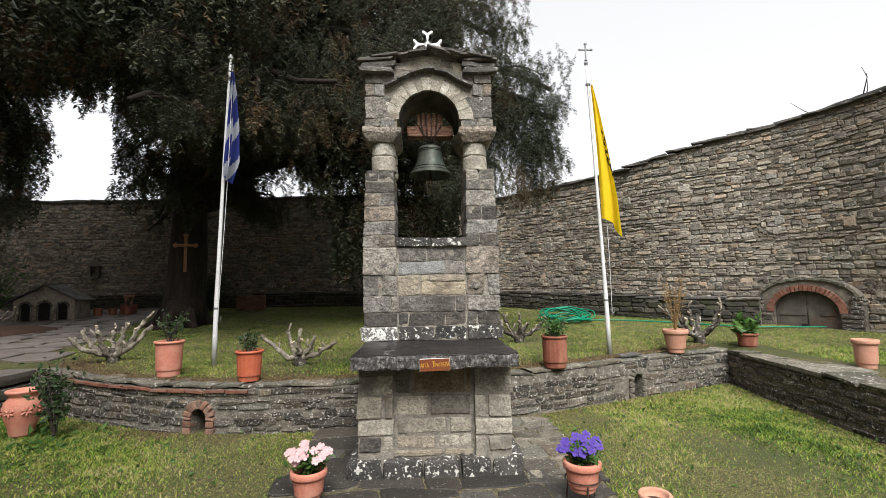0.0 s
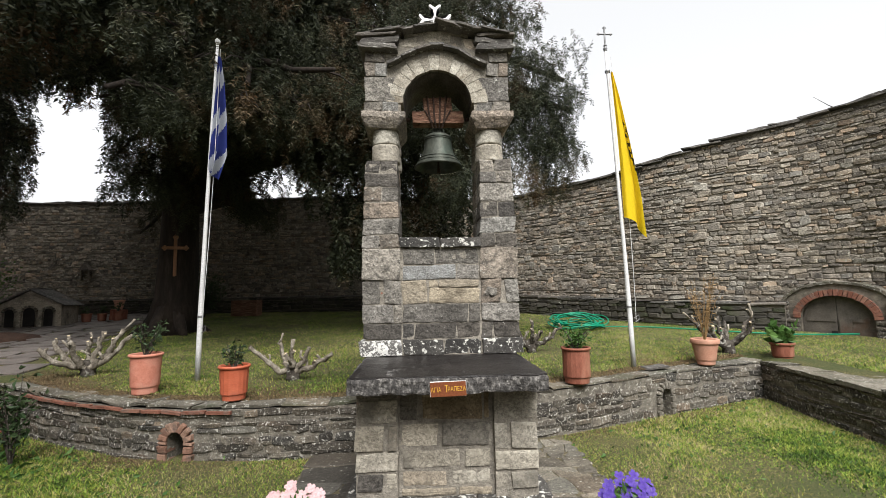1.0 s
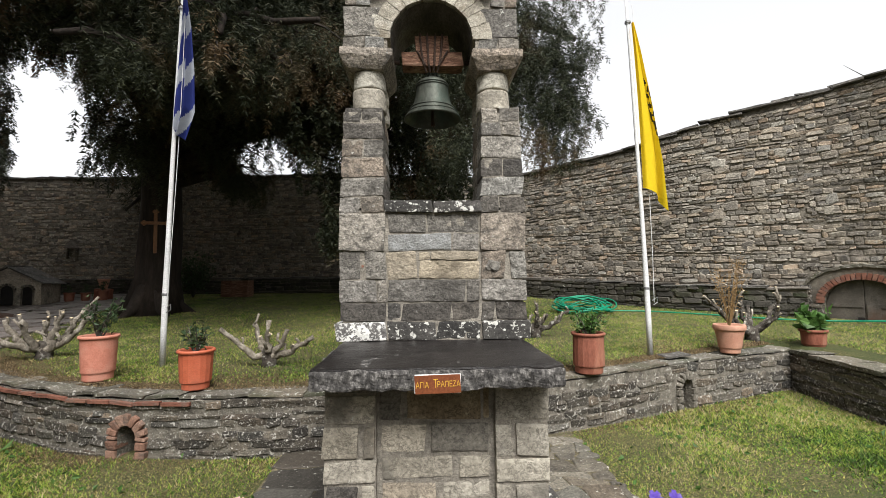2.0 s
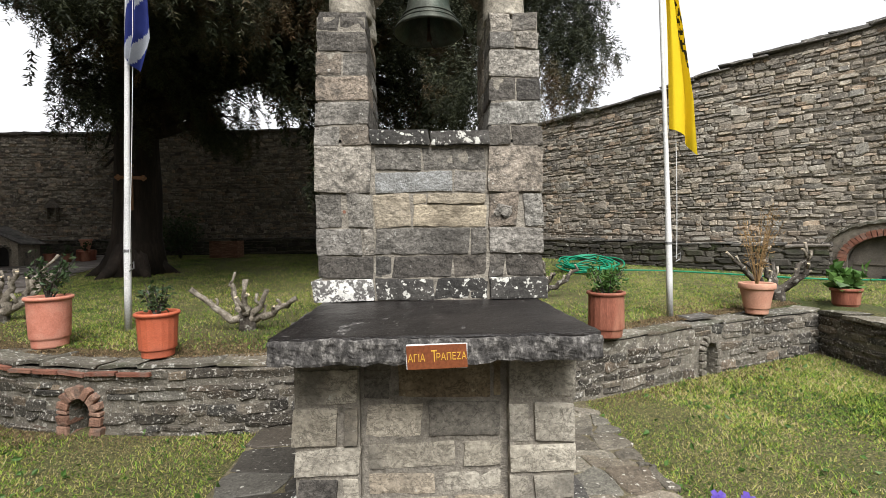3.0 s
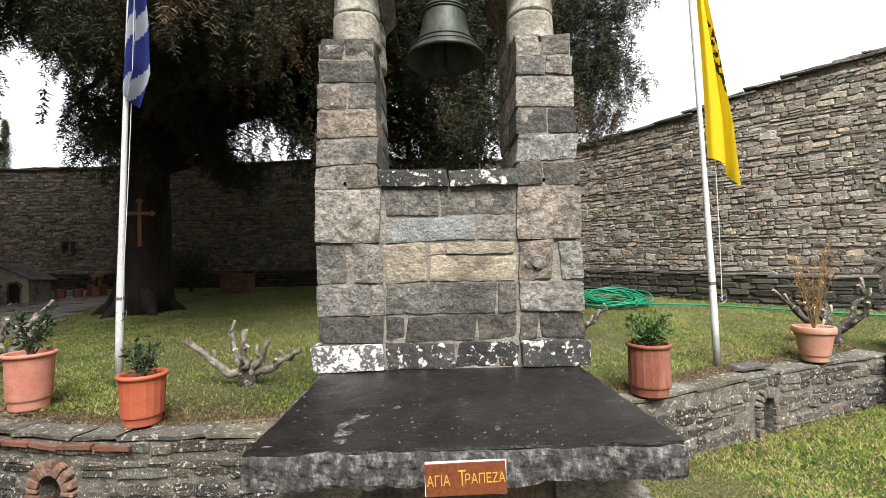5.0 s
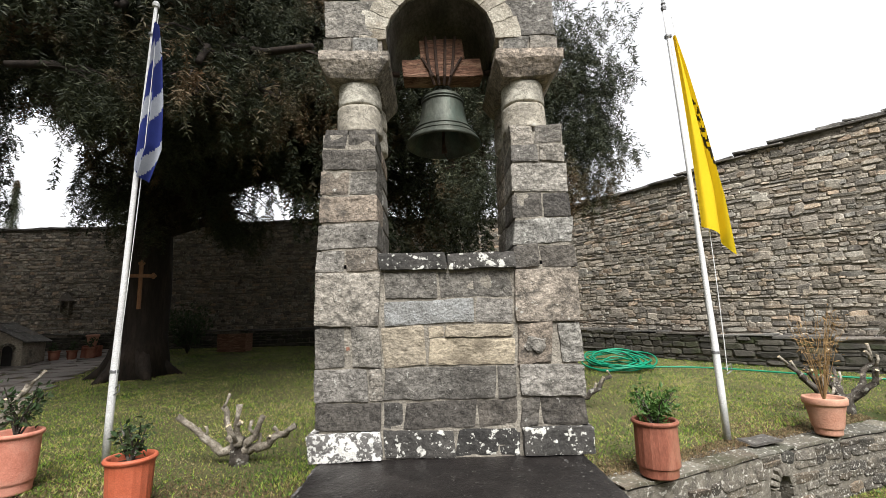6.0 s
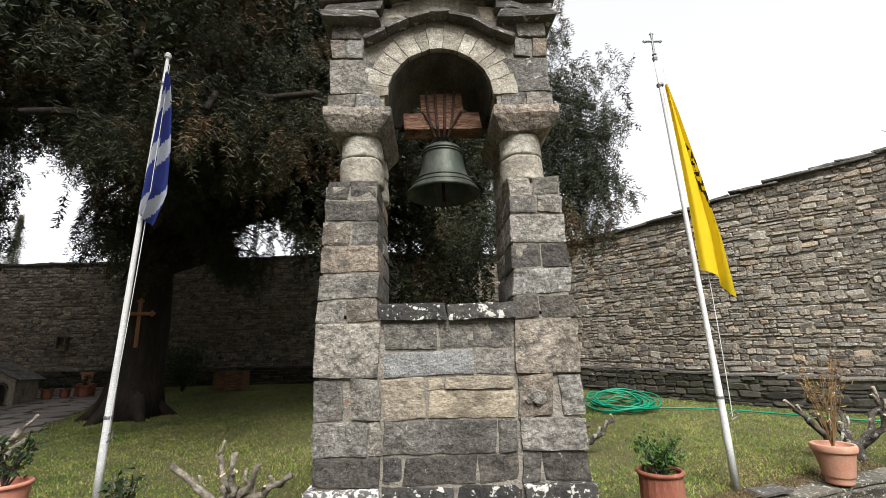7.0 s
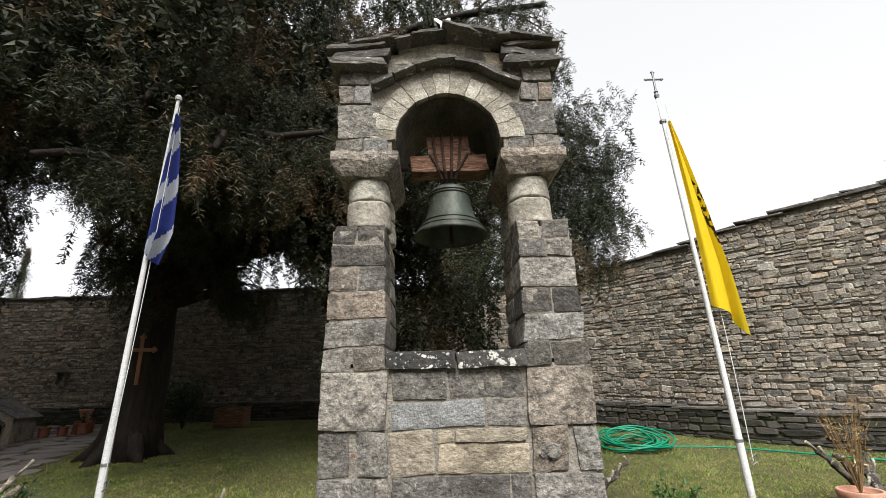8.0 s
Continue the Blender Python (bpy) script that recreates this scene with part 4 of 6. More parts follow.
# ring of pale voussoirs
n = 13
ends = np.cumsum([0] + [0.75 + 0.5 * ((i * 7) % 5) / 4 for i in range(n)])
for i in range(n):
    a0, a1 = math.pi * ends[i] / ends[-1], math.pi * ends[i + 1] / ends[-1]
    gap = 0.006

    def ring(v, a0=a0, a1=a1):
        u = v[:, 0] + 0.5
        rad = 0.305 + (v[:, 2] + 0.5) * (0.145 + 0.022 * math.sin(i * 2.1))
        an = a0 + gap + u * (a1 - a0 - 2 * gap)
        return np.stack([-rad * np.cos(an), v[:, 1], 3.15 + rad * np.sin(an)], axis=1)

    v, f = SHELLS.setdefault((4, 2, 5), shell((4, 2, 5)))
    q = ring(v - 0.5)
    q[:, 1] = FRONT + 0.001 + (v[:, 1]) * 0.25
    q = [Vector(p.tolist()) + noise.noise_vector(Vector((p * 19).tolist())) * 0.008 for p in q]
    raw("voussoir", q, f, M_VOUSSOIR, tower)
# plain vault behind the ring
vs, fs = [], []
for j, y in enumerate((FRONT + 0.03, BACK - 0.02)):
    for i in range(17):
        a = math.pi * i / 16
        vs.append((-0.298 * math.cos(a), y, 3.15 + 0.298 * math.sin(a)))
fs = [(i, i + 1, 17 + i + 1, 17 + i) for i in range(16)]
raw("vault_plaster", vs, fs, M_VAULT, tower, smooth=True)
# hood mould: thin slates bent over the arch, and gable stones above it
for i in range(7):
    u0, u1 = -0.44 + 0.88 * i / 7, -0.44 + 0.88 * (i + 1) / 7
    um = (u0 + u1) / 2
    zc = 3.70 - 0.19 * (abs(um) / 0.44) ** 1.6
    slope = math.degrees(math.atan(-0.19 * 1.6 / 0.44 * (abs(um) / 0.44) ** 0.6 * (1 if um > 0 else -1)))
    stone("hood_slate", (um, FRONT + 0.06, zc - 0.035), (u1 - u0 + 0.015, 0.26, 0.026), M_SLATE, tower, (4, 4, 1), 0.008, 0.007, 300 + i, turn=-slope)
for x0, x1, z0, z1 in ((-0.36, -0.13, 3.66, 3.77), (-0.14, 0.14, 3.70, 3.84), (0.13, 0.36, 3.66, 3.77), (-0.30, -0.1, 3.775, 3.83), (0.1, 0.3, 3.775, 3.83)):
    stone("gable_stone", ((x0 + x1) / 2, FRONT + 0.11, (z0 + z1) / 2), (x1 - x0, 0.2, z1 - z0), M_PEDESTAL, tower, (5, 2, 3), 0.02, 0.012, rr.randint(9999),
          turn=-13 * (1 if x0 + x1 < -0.05 else (-1 if x0 + x1 > 0.05 else 0)))
# roof slates, two slopes
for sx in (-1, 1):
    for k, (x, z, w) in enumerate(((0.53, 3.775, 0.30), (0.42, 3.79, 0.3), (0.30, 3.807, 0.27), (0.18, 3.822, 0.3), (0.09, 3.835, 0.24))):
        for j in range(2):
            stone("roof_slate", (sx * x + rr.uniform(-0.02, 0.02), FRONT + 0.11 + j * 0.36 + rr.uniform(-0.03, 0.03), z + 0.012 * j + rr.uniform(-0.006, 0.006)), (w * rr.uniform(0.85, 1.1), 0.42, 0.02), M_SLATE, tower, (5, 5, 1), 0.006, 0.013, rr.randint(9999), turn=sx * (12 - k) + rr.uniform(-3, 3), rz=rr.uniform(-6, 6))
# pedestal: flanking piers, recessed middle, rough plinth
PIERS = (
    # the first, dark strip paints the slab's shadow on the left pier
    (0.765, 0.845, ((-0.62, -0.33, M_PED_DARK),)), (0.60, 0.76, ((-0.61, -0.335, M_PEDESTAL),)),
    (0.42, 0.593, ((-0.63, -0.425, M_PEDESTAL), (-0.405, -0.335, M_PEDESTAL))), (0.285, 0.415, ((-0.625, -0.33, M_PEDESTAL),)), (0.165, 0.28, ((-0.61, -0.43, M_TOWER_MID), (-0.42, -0.335, M_PEDESTAL))),
    (0.60, 0.845, ((0.322, 0.632, M_PEDESTAL),)), (0.408, 0.59, ((0.317, 0.418, M_PEDESTAL), (0.432, 0.625, M_PEDESTAL))), (0.272, 0.402, ((0.317, 0.628, M_PEDESTAL),)),
    (0.15, 0.266, ((0.32, 0.415, M_PEDESTAL), (0.425, 0.615, M_PEDESTAL))),
)
for z0, z1, row in PIERS:
    for x0, x1, mat in row:
        face_stone(x0, x1, z0, z1, mat, rr.uniform(-0.004, 0.012), depth=0.35, front=3.945, both=False, rough=0.005, gap=0.012)
MIDDLE = (
    (0.60, 0.845, ((-0.325, -0.195, M_PED_DARK), (-0.175, 0.252, M_PED_BROWN), (0.258, 0.305, M_PED_BROWN))), (0.425, 0.592, ((-0.32, -0.058, M_PEDESTAL), (-0.04, 0.295, M_PED_DARK))),
    (0.285, 0.41, ((-0.312, 0.09, M_PEDESTAL), (0.118, 0.30, M_PEDESTAL))), (0.165, 0.272, ((-0.31, -0.002, M_PEDESTAL), (0.026, 0.30, M_PEDESTAL))), (0.10, 0.16, ((-0.32, 0.06, M_TOWER_BROWN), (0.07, 0.31, M_TOWER_BROWN))),
)
for z0, z1, row in MIDDLE:
    for x0, x1, mat in row:
        face_stone(x0, x1, z0, z1, mat, rr.uniform(-0.003, 0.004), depth=0.2, front=3.989, both=False, rough=0.005, gap=0.014)
for sx in (-1, 1):
    zb = (0.10, 0.215, 0.37, 0.50, 0.68, 0.845)
    for i in range(5):  # flanks
        stone("stone", (sx * 0.595, 4.74, (zb[i] + zb[i + 1]) / 2), (0.11, 0.88, zb[i + 1] - zb[i] - 0.012), M_PEDESTAL, tower, (2, 8, 3), 0.014, 0.009, rr.randint(9999))
for x0, x1 in ((-0.70, -0.42), (-0.42, -0.1), (-0.1, 0.2), (0.2, 0.45), (0.45, 0.70)):
    stone("plinth_stone", ((x0 + x1) / 2, 4.45, 0.015), (x1 - x0 - 0.008, 1.1, 0.17), M_TOWER_DARK, tower, (5, 8, 3), 0.02, 0.014, rr.randint(9999))

# altar slab in front of the tower, lying on the pedestal
slab = thing("altar_slab", (0.0, 4.165, 0.9), "dark rough-edged stone altar slab on the pedestal", "altar slab")
stone("hewn_body", (0, 0, -0.003), (1.29, 0.99, 0.1), M_SLAB_EDGE, slab, (46, 34, 8), 0.014, 0.011, 77, label="rough chiselled edges")
stone("top_face", (0, 0.0, 0.045), (1.265, 0.965, 0.022), M_SLAB, slab, (26, 18, 2), 0.008, 0.005, 78, label="smooth dark top")

# sign on the slab's front edge
sign = thing("sign", (-0.003, 3.652, 0.884), "brown painted sign with yellow Greek lettering on the slab edge", "sign")
v, f = block((0.2275, 0.006, 0.0945), (6, 1, 4), 0.002, 0.0015, 3)
raw("border", v, f, M_WHITE, sign, "chipped white edge").rotation_euler = (0, radians(-1.5), 0)
v, f = block((0.225, 0.004, 0.089), (6, 1, 4), 0.001, 0.0008, 4)
ob = raw("plate", v, f, M_SIGN, sign)
ob.location, ob.rotation_euler = (0, -0.0035, -0.001), (0, radians(-1.5), 0)
for word, x, z, size, squeeze in (("ΑΓΙΑ", -0.108, -0.019, 0.040, 0.74), ("Τ", -0.022, -0.018, 0.058, 0.66), ("ΡΑΠΕΖΑ", -0.004, -0.014, 0.038, 0.76)):
    txt = bpy.data.curves.new("lettering", "FONT")
    txt.body, txt.size, txt.extrude = word, size, 0.0006
    txt.materials.append(M_SIGN_TEXT)
    lt = new("lettering", txt)
    lt.parent = sign
    lt.matrix_local = pose(x, -0.0068, z, 90, -1.5, 0) @ Matrix.Diagonal((squeeze, 1.0, 1, 1))

# marble cross on the roof
cross = thing("roof_cross", (0.0, 4.85, 3.99), "small white marble cross with flared forked arms", "cross")


def flared_cross(r, th):
    pts = []
    for q in range(4):
        a = math.pi / 2 * q
        for du, dv in ((-0.12, 0.12), (-0.12, 0.70), (-0.38, 0.94), (-0.40, 1.04), (-0.28, 1.06), (0.0, 0.86), (0.28, 1.06), (0.40, 1.04), (0.38, 0.94), (0.12, 0.70)):
            x, y = du * r, dv * r
            pts.append((x * math.cos(a) + y * math.sin(a), -x * math.sin(a) + y * math.cos(a)))
    k = len(pts)
    vs = [(x, y, z) for y in (-th, th) for x, z in pts] + [(0, -th, 0), (0, th, 0)]
    fs = []
    for i in range(k):
        j = (i + 1) % k
        fs += [(i, j, k + j, k + i), (j, i, 2 * k), (k + i, k + j, 2 * k + 1)]
    return vs, fs


v, f = flared_cross(0.145, 0.022)
raw("cross_body", [(x, y, z + 0.075) for x, y, z in v], f, M_WHITE, cross)
stone("stem", (0, 0, -0.1), (0.06, 0.06, 0.16), M_SLATE, cross, (3, 3, 3), 0.01, 0.005, 6)

# bell with its yoke
bell = thing("bell", (0.01, 4.92, 2.655), "weathered greenish bronze bell hanging in the arch", "bell")
prof = [(0.0, 0.345), (0.05, 0.343), (0.10, 0.332), (0.125, 0.315), (0.134, 0.29), (0.137, 0.255), (0.142, 0.21), (0.155, 0.15), (0.175, 0.10), (0.186, 0.088), (0.19, 0.08), (0.212, 0.045), (0.236, 0.018),
        (0.244, 0.0), (0.232, -0.004), (0.20, 0.04), (0.165, 0.09), (0.14, 0.16), (0.122, 0.25), (0.11, 0.305), (0.0, 0.32)]
v, f = lathe(prof, 40)
raw("bell_body", v, f, M_BRONZE, bell, smooth=True)
for h, r in ((0.292, 0.1365), (0.274, 0.1385), (0.086, 0.190), (0.05, 0.211)):
    v, f = lathe([(r - 0.004, h - 0.006), (r + 0.004, h - 0.003), (r + 0.004, h + 0.003), (r - 0.005, h + 0.006)], 40)
    raw("moulding", v, f, M_BRONZE, bell, smooth=True)
for dx in (-0.05, 0.0, 0.05):
    pts = [(dx * 0.6 + 0.028 * math.cos(a), 0.0, 0.345 + 0.055 * math.sin(a)) for a in np.linspace(0, math.pi, 9)]
    v, f = tube(pts, [0.012] * 9, 8)
    raw("crown_loop", v, f, M_BRONZE, bell, smooth=True)
v, f = tube([(0, 0, 0.3), (0, 0, 0.0), (0.005, 0, -0.05)], [0.008, 0.011, 0.02], 8)
raw("clapper", v, f, M_IRON, bell, smooth=True)
v, f = tube([(0.0, 0, -0.04), (0.03, 0, -0.1), (0.06, 0, -0.105), (0.065, 0, -0.14), (-0.01, 0, -0.15)], [0.004] * 5, 6)
raw("clapper_hook", v, f, M_IRON, bell)
bell.scale = (0.93, 0.93, 0.95)
bell.location.z -= 0.008

yoke = thing("bell_yoke", (0.01, 4.92, 3.115), "cracked reddish wooden bell yoke with iron straps", "yoke")
stone("lower_beam", (0, 0, 0.0), (0.48, 0.14, 0.115), M_YOKE, yoke, (12, 4, 4), 0.006, 0.006, 41)
stone("upper_beam", (0, 0, 0.125), (0.27, 0.13, 0.13), M_YOKE, yoke, (8, 4, 4), 0.006, 0.006, 42)
for x in (-0.085, -0.035, 0.02, 0.07):
    pts = [(x * 0.55, -0.05, -0.10), (x * 0.8, -0.078, -0.05), (x, -0.078, 0.06), (x * 1.15, -0.075, 0.2)]
    v, f = tube(pts, [0.009] * 4, 6)
    raw("strap", v, f, M_IRON, yoke)
for sx in (-1, 1):
    v, f = tube([(sx * 0.26, 0, 0.0), (sx * 0.34, 0, 0.0)], [0.018, 0.016], 10)
    raw("axle_pin", v, f, M_IRON, yoke)
    v, f = tube([(sx * 0.12, -0.075, 0.06), (sx * 0.05, -0.08, -0.06)], [0.008, 0.008], 6)
    raw("tie_rod", v, f, M_IRON, yoke)


# ---- flag poles ----
def flag_pole(x, y, top, lean, label):
    p = thing("flag_pole", (x, y, gz(y) - 0.01), label, "flag pole", "flag poles beside the tower")
    h = top - gz(y)
    n_ = 10
    path = [(lean * (i / n_) ** 1.3, 0, h * i / n_) for i in range(n_ + 1)]
    v, f = tube(path, [0.031 if i < 3 else 0.030 - 0.0014 * i for i in range(n_ + 1)], 14)
    raw("shaft", v, f, M_POLE, p, smooth=True)
    for i in (0.18, 0.93):
        v, f = lathe([(0.031, -0.015), (0.035, -0.01), (0.035, 0.01), (0.031, 0.015)], 14)
        ob = raw("collar", v, f, M_GREY_METAL, p)
        ob.location = (lean * i ** 1.3, 0, h * i)
    v, f = tube([(0.04 + lean * 0.05, -0.03, 0.62), (0.09, -0.035, 0.66), (0.09, -0.035, 0.60), (0.045, -0.03, 0.57)], [0.006] * 4, 6)
    raw("cleat", v, f, M_GREY_METAL, p)
    cord = [(0.05 + lean * t ** 1.3 + 0.03 * math.sin(t * 3.1), -0.035, 0.6 + (h - 0.7) * t) for t in np.linspace(0, 1, 14)]
    v, f = tube(cord, [0.0035] * 14, 5)
    raw("halyard", v, f, M_POLE, p)
    return p, h


pole_l, hl = flag_pole(-2.86, 6.36, 4.72, 0.12, "white painted steel flag pole with a furled blue flag")
pole_r, hr = flag_pole(2.52, 6.5, 4.72, -0.14, "white painted steel flag pole topped by a metal cross")
v, f = lathe([(0.0, 0), (0.022, 0.0), (0.028, 0.03), (0.016, 0.06), (0.024, 0.075), (0.012, 0.1), (0.0, 0.11)], 14)
ob = raw("finial_knob", v, f, M_GREY_METAL, pole_r)
ob.location = (-0.14, 0, hr)
pieces = [tube([(0, 0, 0.08), (0, 0, 0.33)], [0.012, 0.012], 8), tube([(-0.085, 0, 0.24), (0.085, 0, 0.24)], [0.012, 0.012], 8)]
for x, z in ((-0.085, 0.24), (0.085, 0.24), (0, 0.33)):
    for dx, dz in ((0.02, 0.0), (-0.02, 0.0), (0, 0.02), (0, -0.015)):
        pieces.append(tube([(x, 0, z), (x + dx * 1.1, 0, z + dz * 1.1)], [0.013, 0.009], 6))
ob = raw("finial_cross", *joined(pieces), M_GREY_METAL, pole_r)
ob.location = (-0.14, 0, hr)
v, f = lathe([(0.0, 0), (0.03, 0.0), (0.034, 0.03), (0.02, 0.055), (0.0, 0.06)], 14)
ob = raw("cap", v, f, M_POLE, pole_l)
ob.location = (0.12, 0, hl)


def limp_flag(name, at, length, widths, slant, folds, mats, pick, label, seed):
    """A flag that hangs in folds from its pole: v runs down, u across."""
    th = thing(name, at, label, "flag")
    rows_, cols_ = 90, 36
    vs, fs, ids = [], [], []
    r2 = np.random.RandomState(seed)
    ph = r2.uniform(0, 6, 4)
    for j in range(rows_ + 1):
        t = j / rows_
        w = float(np.interp(t, [a for a, b in widths], [b for a, b in widths]))
        for i in range(cols_ + 1):
            u = i / cols_
            fold = math.sin(u * folds * math.pi + ph[0] + 1.2 * t) * (0.03 + 0.045 * t) + 0.012 * math.sin(u * folds * 2.3 * math.pi + ph[1] + 3 * t)
            x = w * (u + 0.10 * math.sin(u * folds * math.pi + ph[2] + 2 * t)) + slant[0] * t
            z = -length * t - (slant[1] * u) * t + 0.03 * math.sin(u * 5 + ph[3]) * t
            vs.append((x, -0.03 + fold * (0.4 + 0.6 * u), z))
    for j in range(rows_):
        for i in range(cols_):
            a = j * (cols_ + 1) + i
            fs.append((a, a + 1, a + cols_ + 2, a + cols_ + 1))
            ids.append(pick((i + 0.5) / cols_, (j + 0.5) / rows_))
    ob = raw("cloth", vs, fs, mats[0], th, smooth=True)
    for m in mats[1:]:
        ob.data.materials.append(m)
    for p_, k in zip(ob.data.polygons, ids):
        p_.material_index = k
    return th


def blue_pick(u, t):
    # white stripes run slantwise down the hanging cloth
    d = ((u * 1.7 + t * 3.0 + 0.1) % 1.0) * 0.45
    return 1 if d < 0.17 else 0


def yellow_pick(u, t):
    g = noise.noise(Vector((u * 9, t * 34, 3)))
    return 1 if 0.30 < t < 0.62 and u > 0.72 and g > 0.02 and u > 0.72 + 0.5 * abs(t - 0.45) else 0


limp_flag("blue_flag", (-2.71, 6.34, 4.5), 1.45, ((0, 0.03), (0.2, 0.09), (0.5, 0.14), (0.8, 0.16), (1, 0.08)), (-0.06, 0.16), 3.2, (M_BLUE, M_CLOTH_WHITE), blue_pick,
          "blue and white striped flag hanging limp", 3)
limp_flag("yellow_flag", (2.41, 6.47, 4.38), 1.95, ((0, 0.02), (0.15, 0.08), (0.45, 0.18), (0.75, 0.26), (1, 0.27)), (0.08, 0.28), 2.6, (M_YELLOW, M_BLACK), yellow_pick,
          "plain yellow flag with a dark emblem hanging in folds", 5)


# ---- trees ----
def spray_template(seed, length=0.4, leaves=45, spread=0.1, leaf=0.066, width=0.0125):
    """A drooping spray of scale-leaf twigs: one thin triangle for every twiglet. Hangs along -z from the origin."""
    r2 = np.random.RandomState(seed)
    tris = []
    for i in range(leaves):
        t = (i + 0.6) / leaves
        az = i * 2.4 + r2.uniform(-0.4, 0.4)
        base = np.array([0.05 * math.sin(3 * t + seed), 0.05 * math.cos(2 * t), -length * t])
        d = np.array([math.cos(az), math.sin(az), 0.3 - r2.uniform(0, 1.4)])
        d /= np.linalg.norm(d)
        ln = leaf * (1.25 - 0.6 * t) * r2.uniform(0.7, 1.3)
        side = np.cross(d, r2.normal(size=3))
        side /= np.linalg.norm(side)
        tip = base + d * ln * (1 + spread)
        mid = base + d * ln * 0.45
        tris.append([base, mid + side * width, tip + np.array([0, 0, -0.15 * ln])])
    return np.array(tris)


def scatter(templates, places, sizes, rs):
    """All sprays of a crown as arrays of vertices and triangles."""
    out = []
    for p, s in zip(places, sizes):
        t = templates[rs.randint(len(templates))]
        a, b = rs.uniform(0, 2 * math.pi), rs.normal(0, 0.38)
        ca, sa, cb, sb = math.cos(a), math.sin(a), math.cos(b), math.sin(b)
        m = np.array([[ca, -sa, 0], [sa, ca, 0], [0, 0, 1]]) @ np.array([[1, 0, 0], [0, cb, -sb], [0, sb, cb]])
        out.append(t @ m.T * s + p)
    v = np.concatenate(out).reshape(-1, 3)
    return v, np.arange(len(v)).reshape(-1, 3)


CYPRESS = [spray_template(k) for k in range(6)]
INNER = [spray_template(k + 20, 0.6, 36, 0.1, 0.1, 0.042) for k in range(4)]


def limb_path(rs, base, az, length, rise, droop, bend, n_=9):
    pts = []
    for i in range(n_):
        t = i / (n_ - 1)
        a = az + bend * t
        pts.append(np.array(base) + np.array([math.cos(a), math.sin(a), 0]) * length * t + np.array([0, 0, rise * math.sin(t * 2.0) - droop * t * t])
                   + rs.normal(0, 0.07, 3) * (t > 0))
    return pts


def at_path(pts, t):
    q = t * (len(pts) - 1)
    i = min(int(q), len(pts) - 2)
    return pts[i] * (1 - (q - i)) + pts[i + 1] * (q - i)


def big_tree(name, root, height, radius, limbs, keep, label, seed, sprays_per_m=26, scale=1.0, inner=(), outer=()):
    """Trunk, limbs and a crown of hanging sprays that the limbs carry."""
    rs = np.random.RandomState(seed)
    th = thing(name, root, label, "tree")
    r0 = np.array(root)
    trunk = [np.array([0.10 * math.sin(z * 0.7), 0.08 * math.sin(z * 0.5 + 1), z]) for z in np.linspace(-0.15, height, 16)]
    rad = [radius * (1.45 if i == 0 else 1.0 - 0.055 * i) for i in range(16)]
    v, f = tube(trunk, rad, 18)
    v = [Vector(p) * 1.0 + Vector((p[0], p[1], 0)).normalized() * (0.22 * radius * noise.noise(Vector((p[0] * 3.0, p[1] * 3.0, p[2] * 0.5)))) for p in v]
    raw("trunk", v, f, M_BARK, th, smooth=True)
    for k in range(6):  # root flares
        a = k * 1.05 + 0.3
        v, f = tube([(math.cos(a) * radius * 0.5, math.sin(a) * radius * 0.5, 0.55), (math.cos(a) * radius * 1.1, math.sin(a) * radius * 1.1, 0.12), (math.cos(a) * radius * 1.9, math.sin(a) * radius * 1.9, -0.08)],
                    [radius * 0.35, radius * 0.3, radius * 0.1], 8)
        raw("root", v, f, M_BARK, th, smooth=True)
    places, sizes = [], []
    for z0, az, length, rise, droop in limbs:
        c = at_path([np.array(p) for p in trunk], z0 / height)
        pts = limb_path(rs, c, az, length, rise, droop, rs.uniform(-0.3, 0.3))
        last = 9
        for i in range(3, 9):
            if (not keep(pts[i] + r0) and (pts[i] + r0)[2] > 2.6) or slopes(pts[i] + r0)[0] > 0.31:
                last = i
                break
        last = last if last == 9 else max(3, last - 2)
        pts = pts[:last]
        rr0 = 0.05 + 0.016 * length
        v, f = tube(pts, [rr0 * (1 - 0.85 * i / (last - 1)) + 0.012 for i in range(last)], 7)
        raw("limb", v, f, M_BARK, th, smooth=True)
        twigs = []
        for j in range(int(length * 2.4)):
            t = rs.uniform(0.22, 1.0)
            p = at_path(pts, t)
            a2 = az + rs.uniform(-1.6, 1.6)
            ln = rs.uniform(0.5, 1.5) * (1.15 - 0.5 * t) * scale
            q = [p + np.array([math.cos(a2), math.sin(a2), 0.15]) * ln * s - np.array([0, 0, 0.55 * ln * s * s]) for s in (0, 0.4, 0.75, 1.0)]
            if not keep(q[3] + r0):
                continue
            twigs.append(tube(q, [0.022, 0.016, 0.010, 0.005], 4, cap=False))
            for k in range(int(sprays_per_m * ln)):
                u = rs.uniform(0.15, 1.0)
                w = at_path(q, u) + rs.normal(0, 0.13, 3)
                if w[1] > 1.6 and rs.rand() < 0.75:
                    continue
                if keep(w + r0) and (w[0] + r0[0] > -2.4 or noise.noise(Vector(w.tolist()) * 1.2) < 0.16):  # small gaps through the crown
                    places.append(w)
                    sizes.append(rs.uniform(0.65, 1.35) * scale)
        if twigs:
            tagged(raw("twig_mass", *joined(twigs), M_BARK, th), kind="stuff")
    for count, lo, hi in outer:  # clumps round the bough ends
        for c in rs.uniform(lo, hi, (count, 3)):
            if not keep(c):
                continue
            for w in c + rs.normal(0, 1, (rs.randint(14, 34), 3)) * np.array([0.17, 0.17, 0.13]):
                if keep(w):
                    places.append(w - r0)
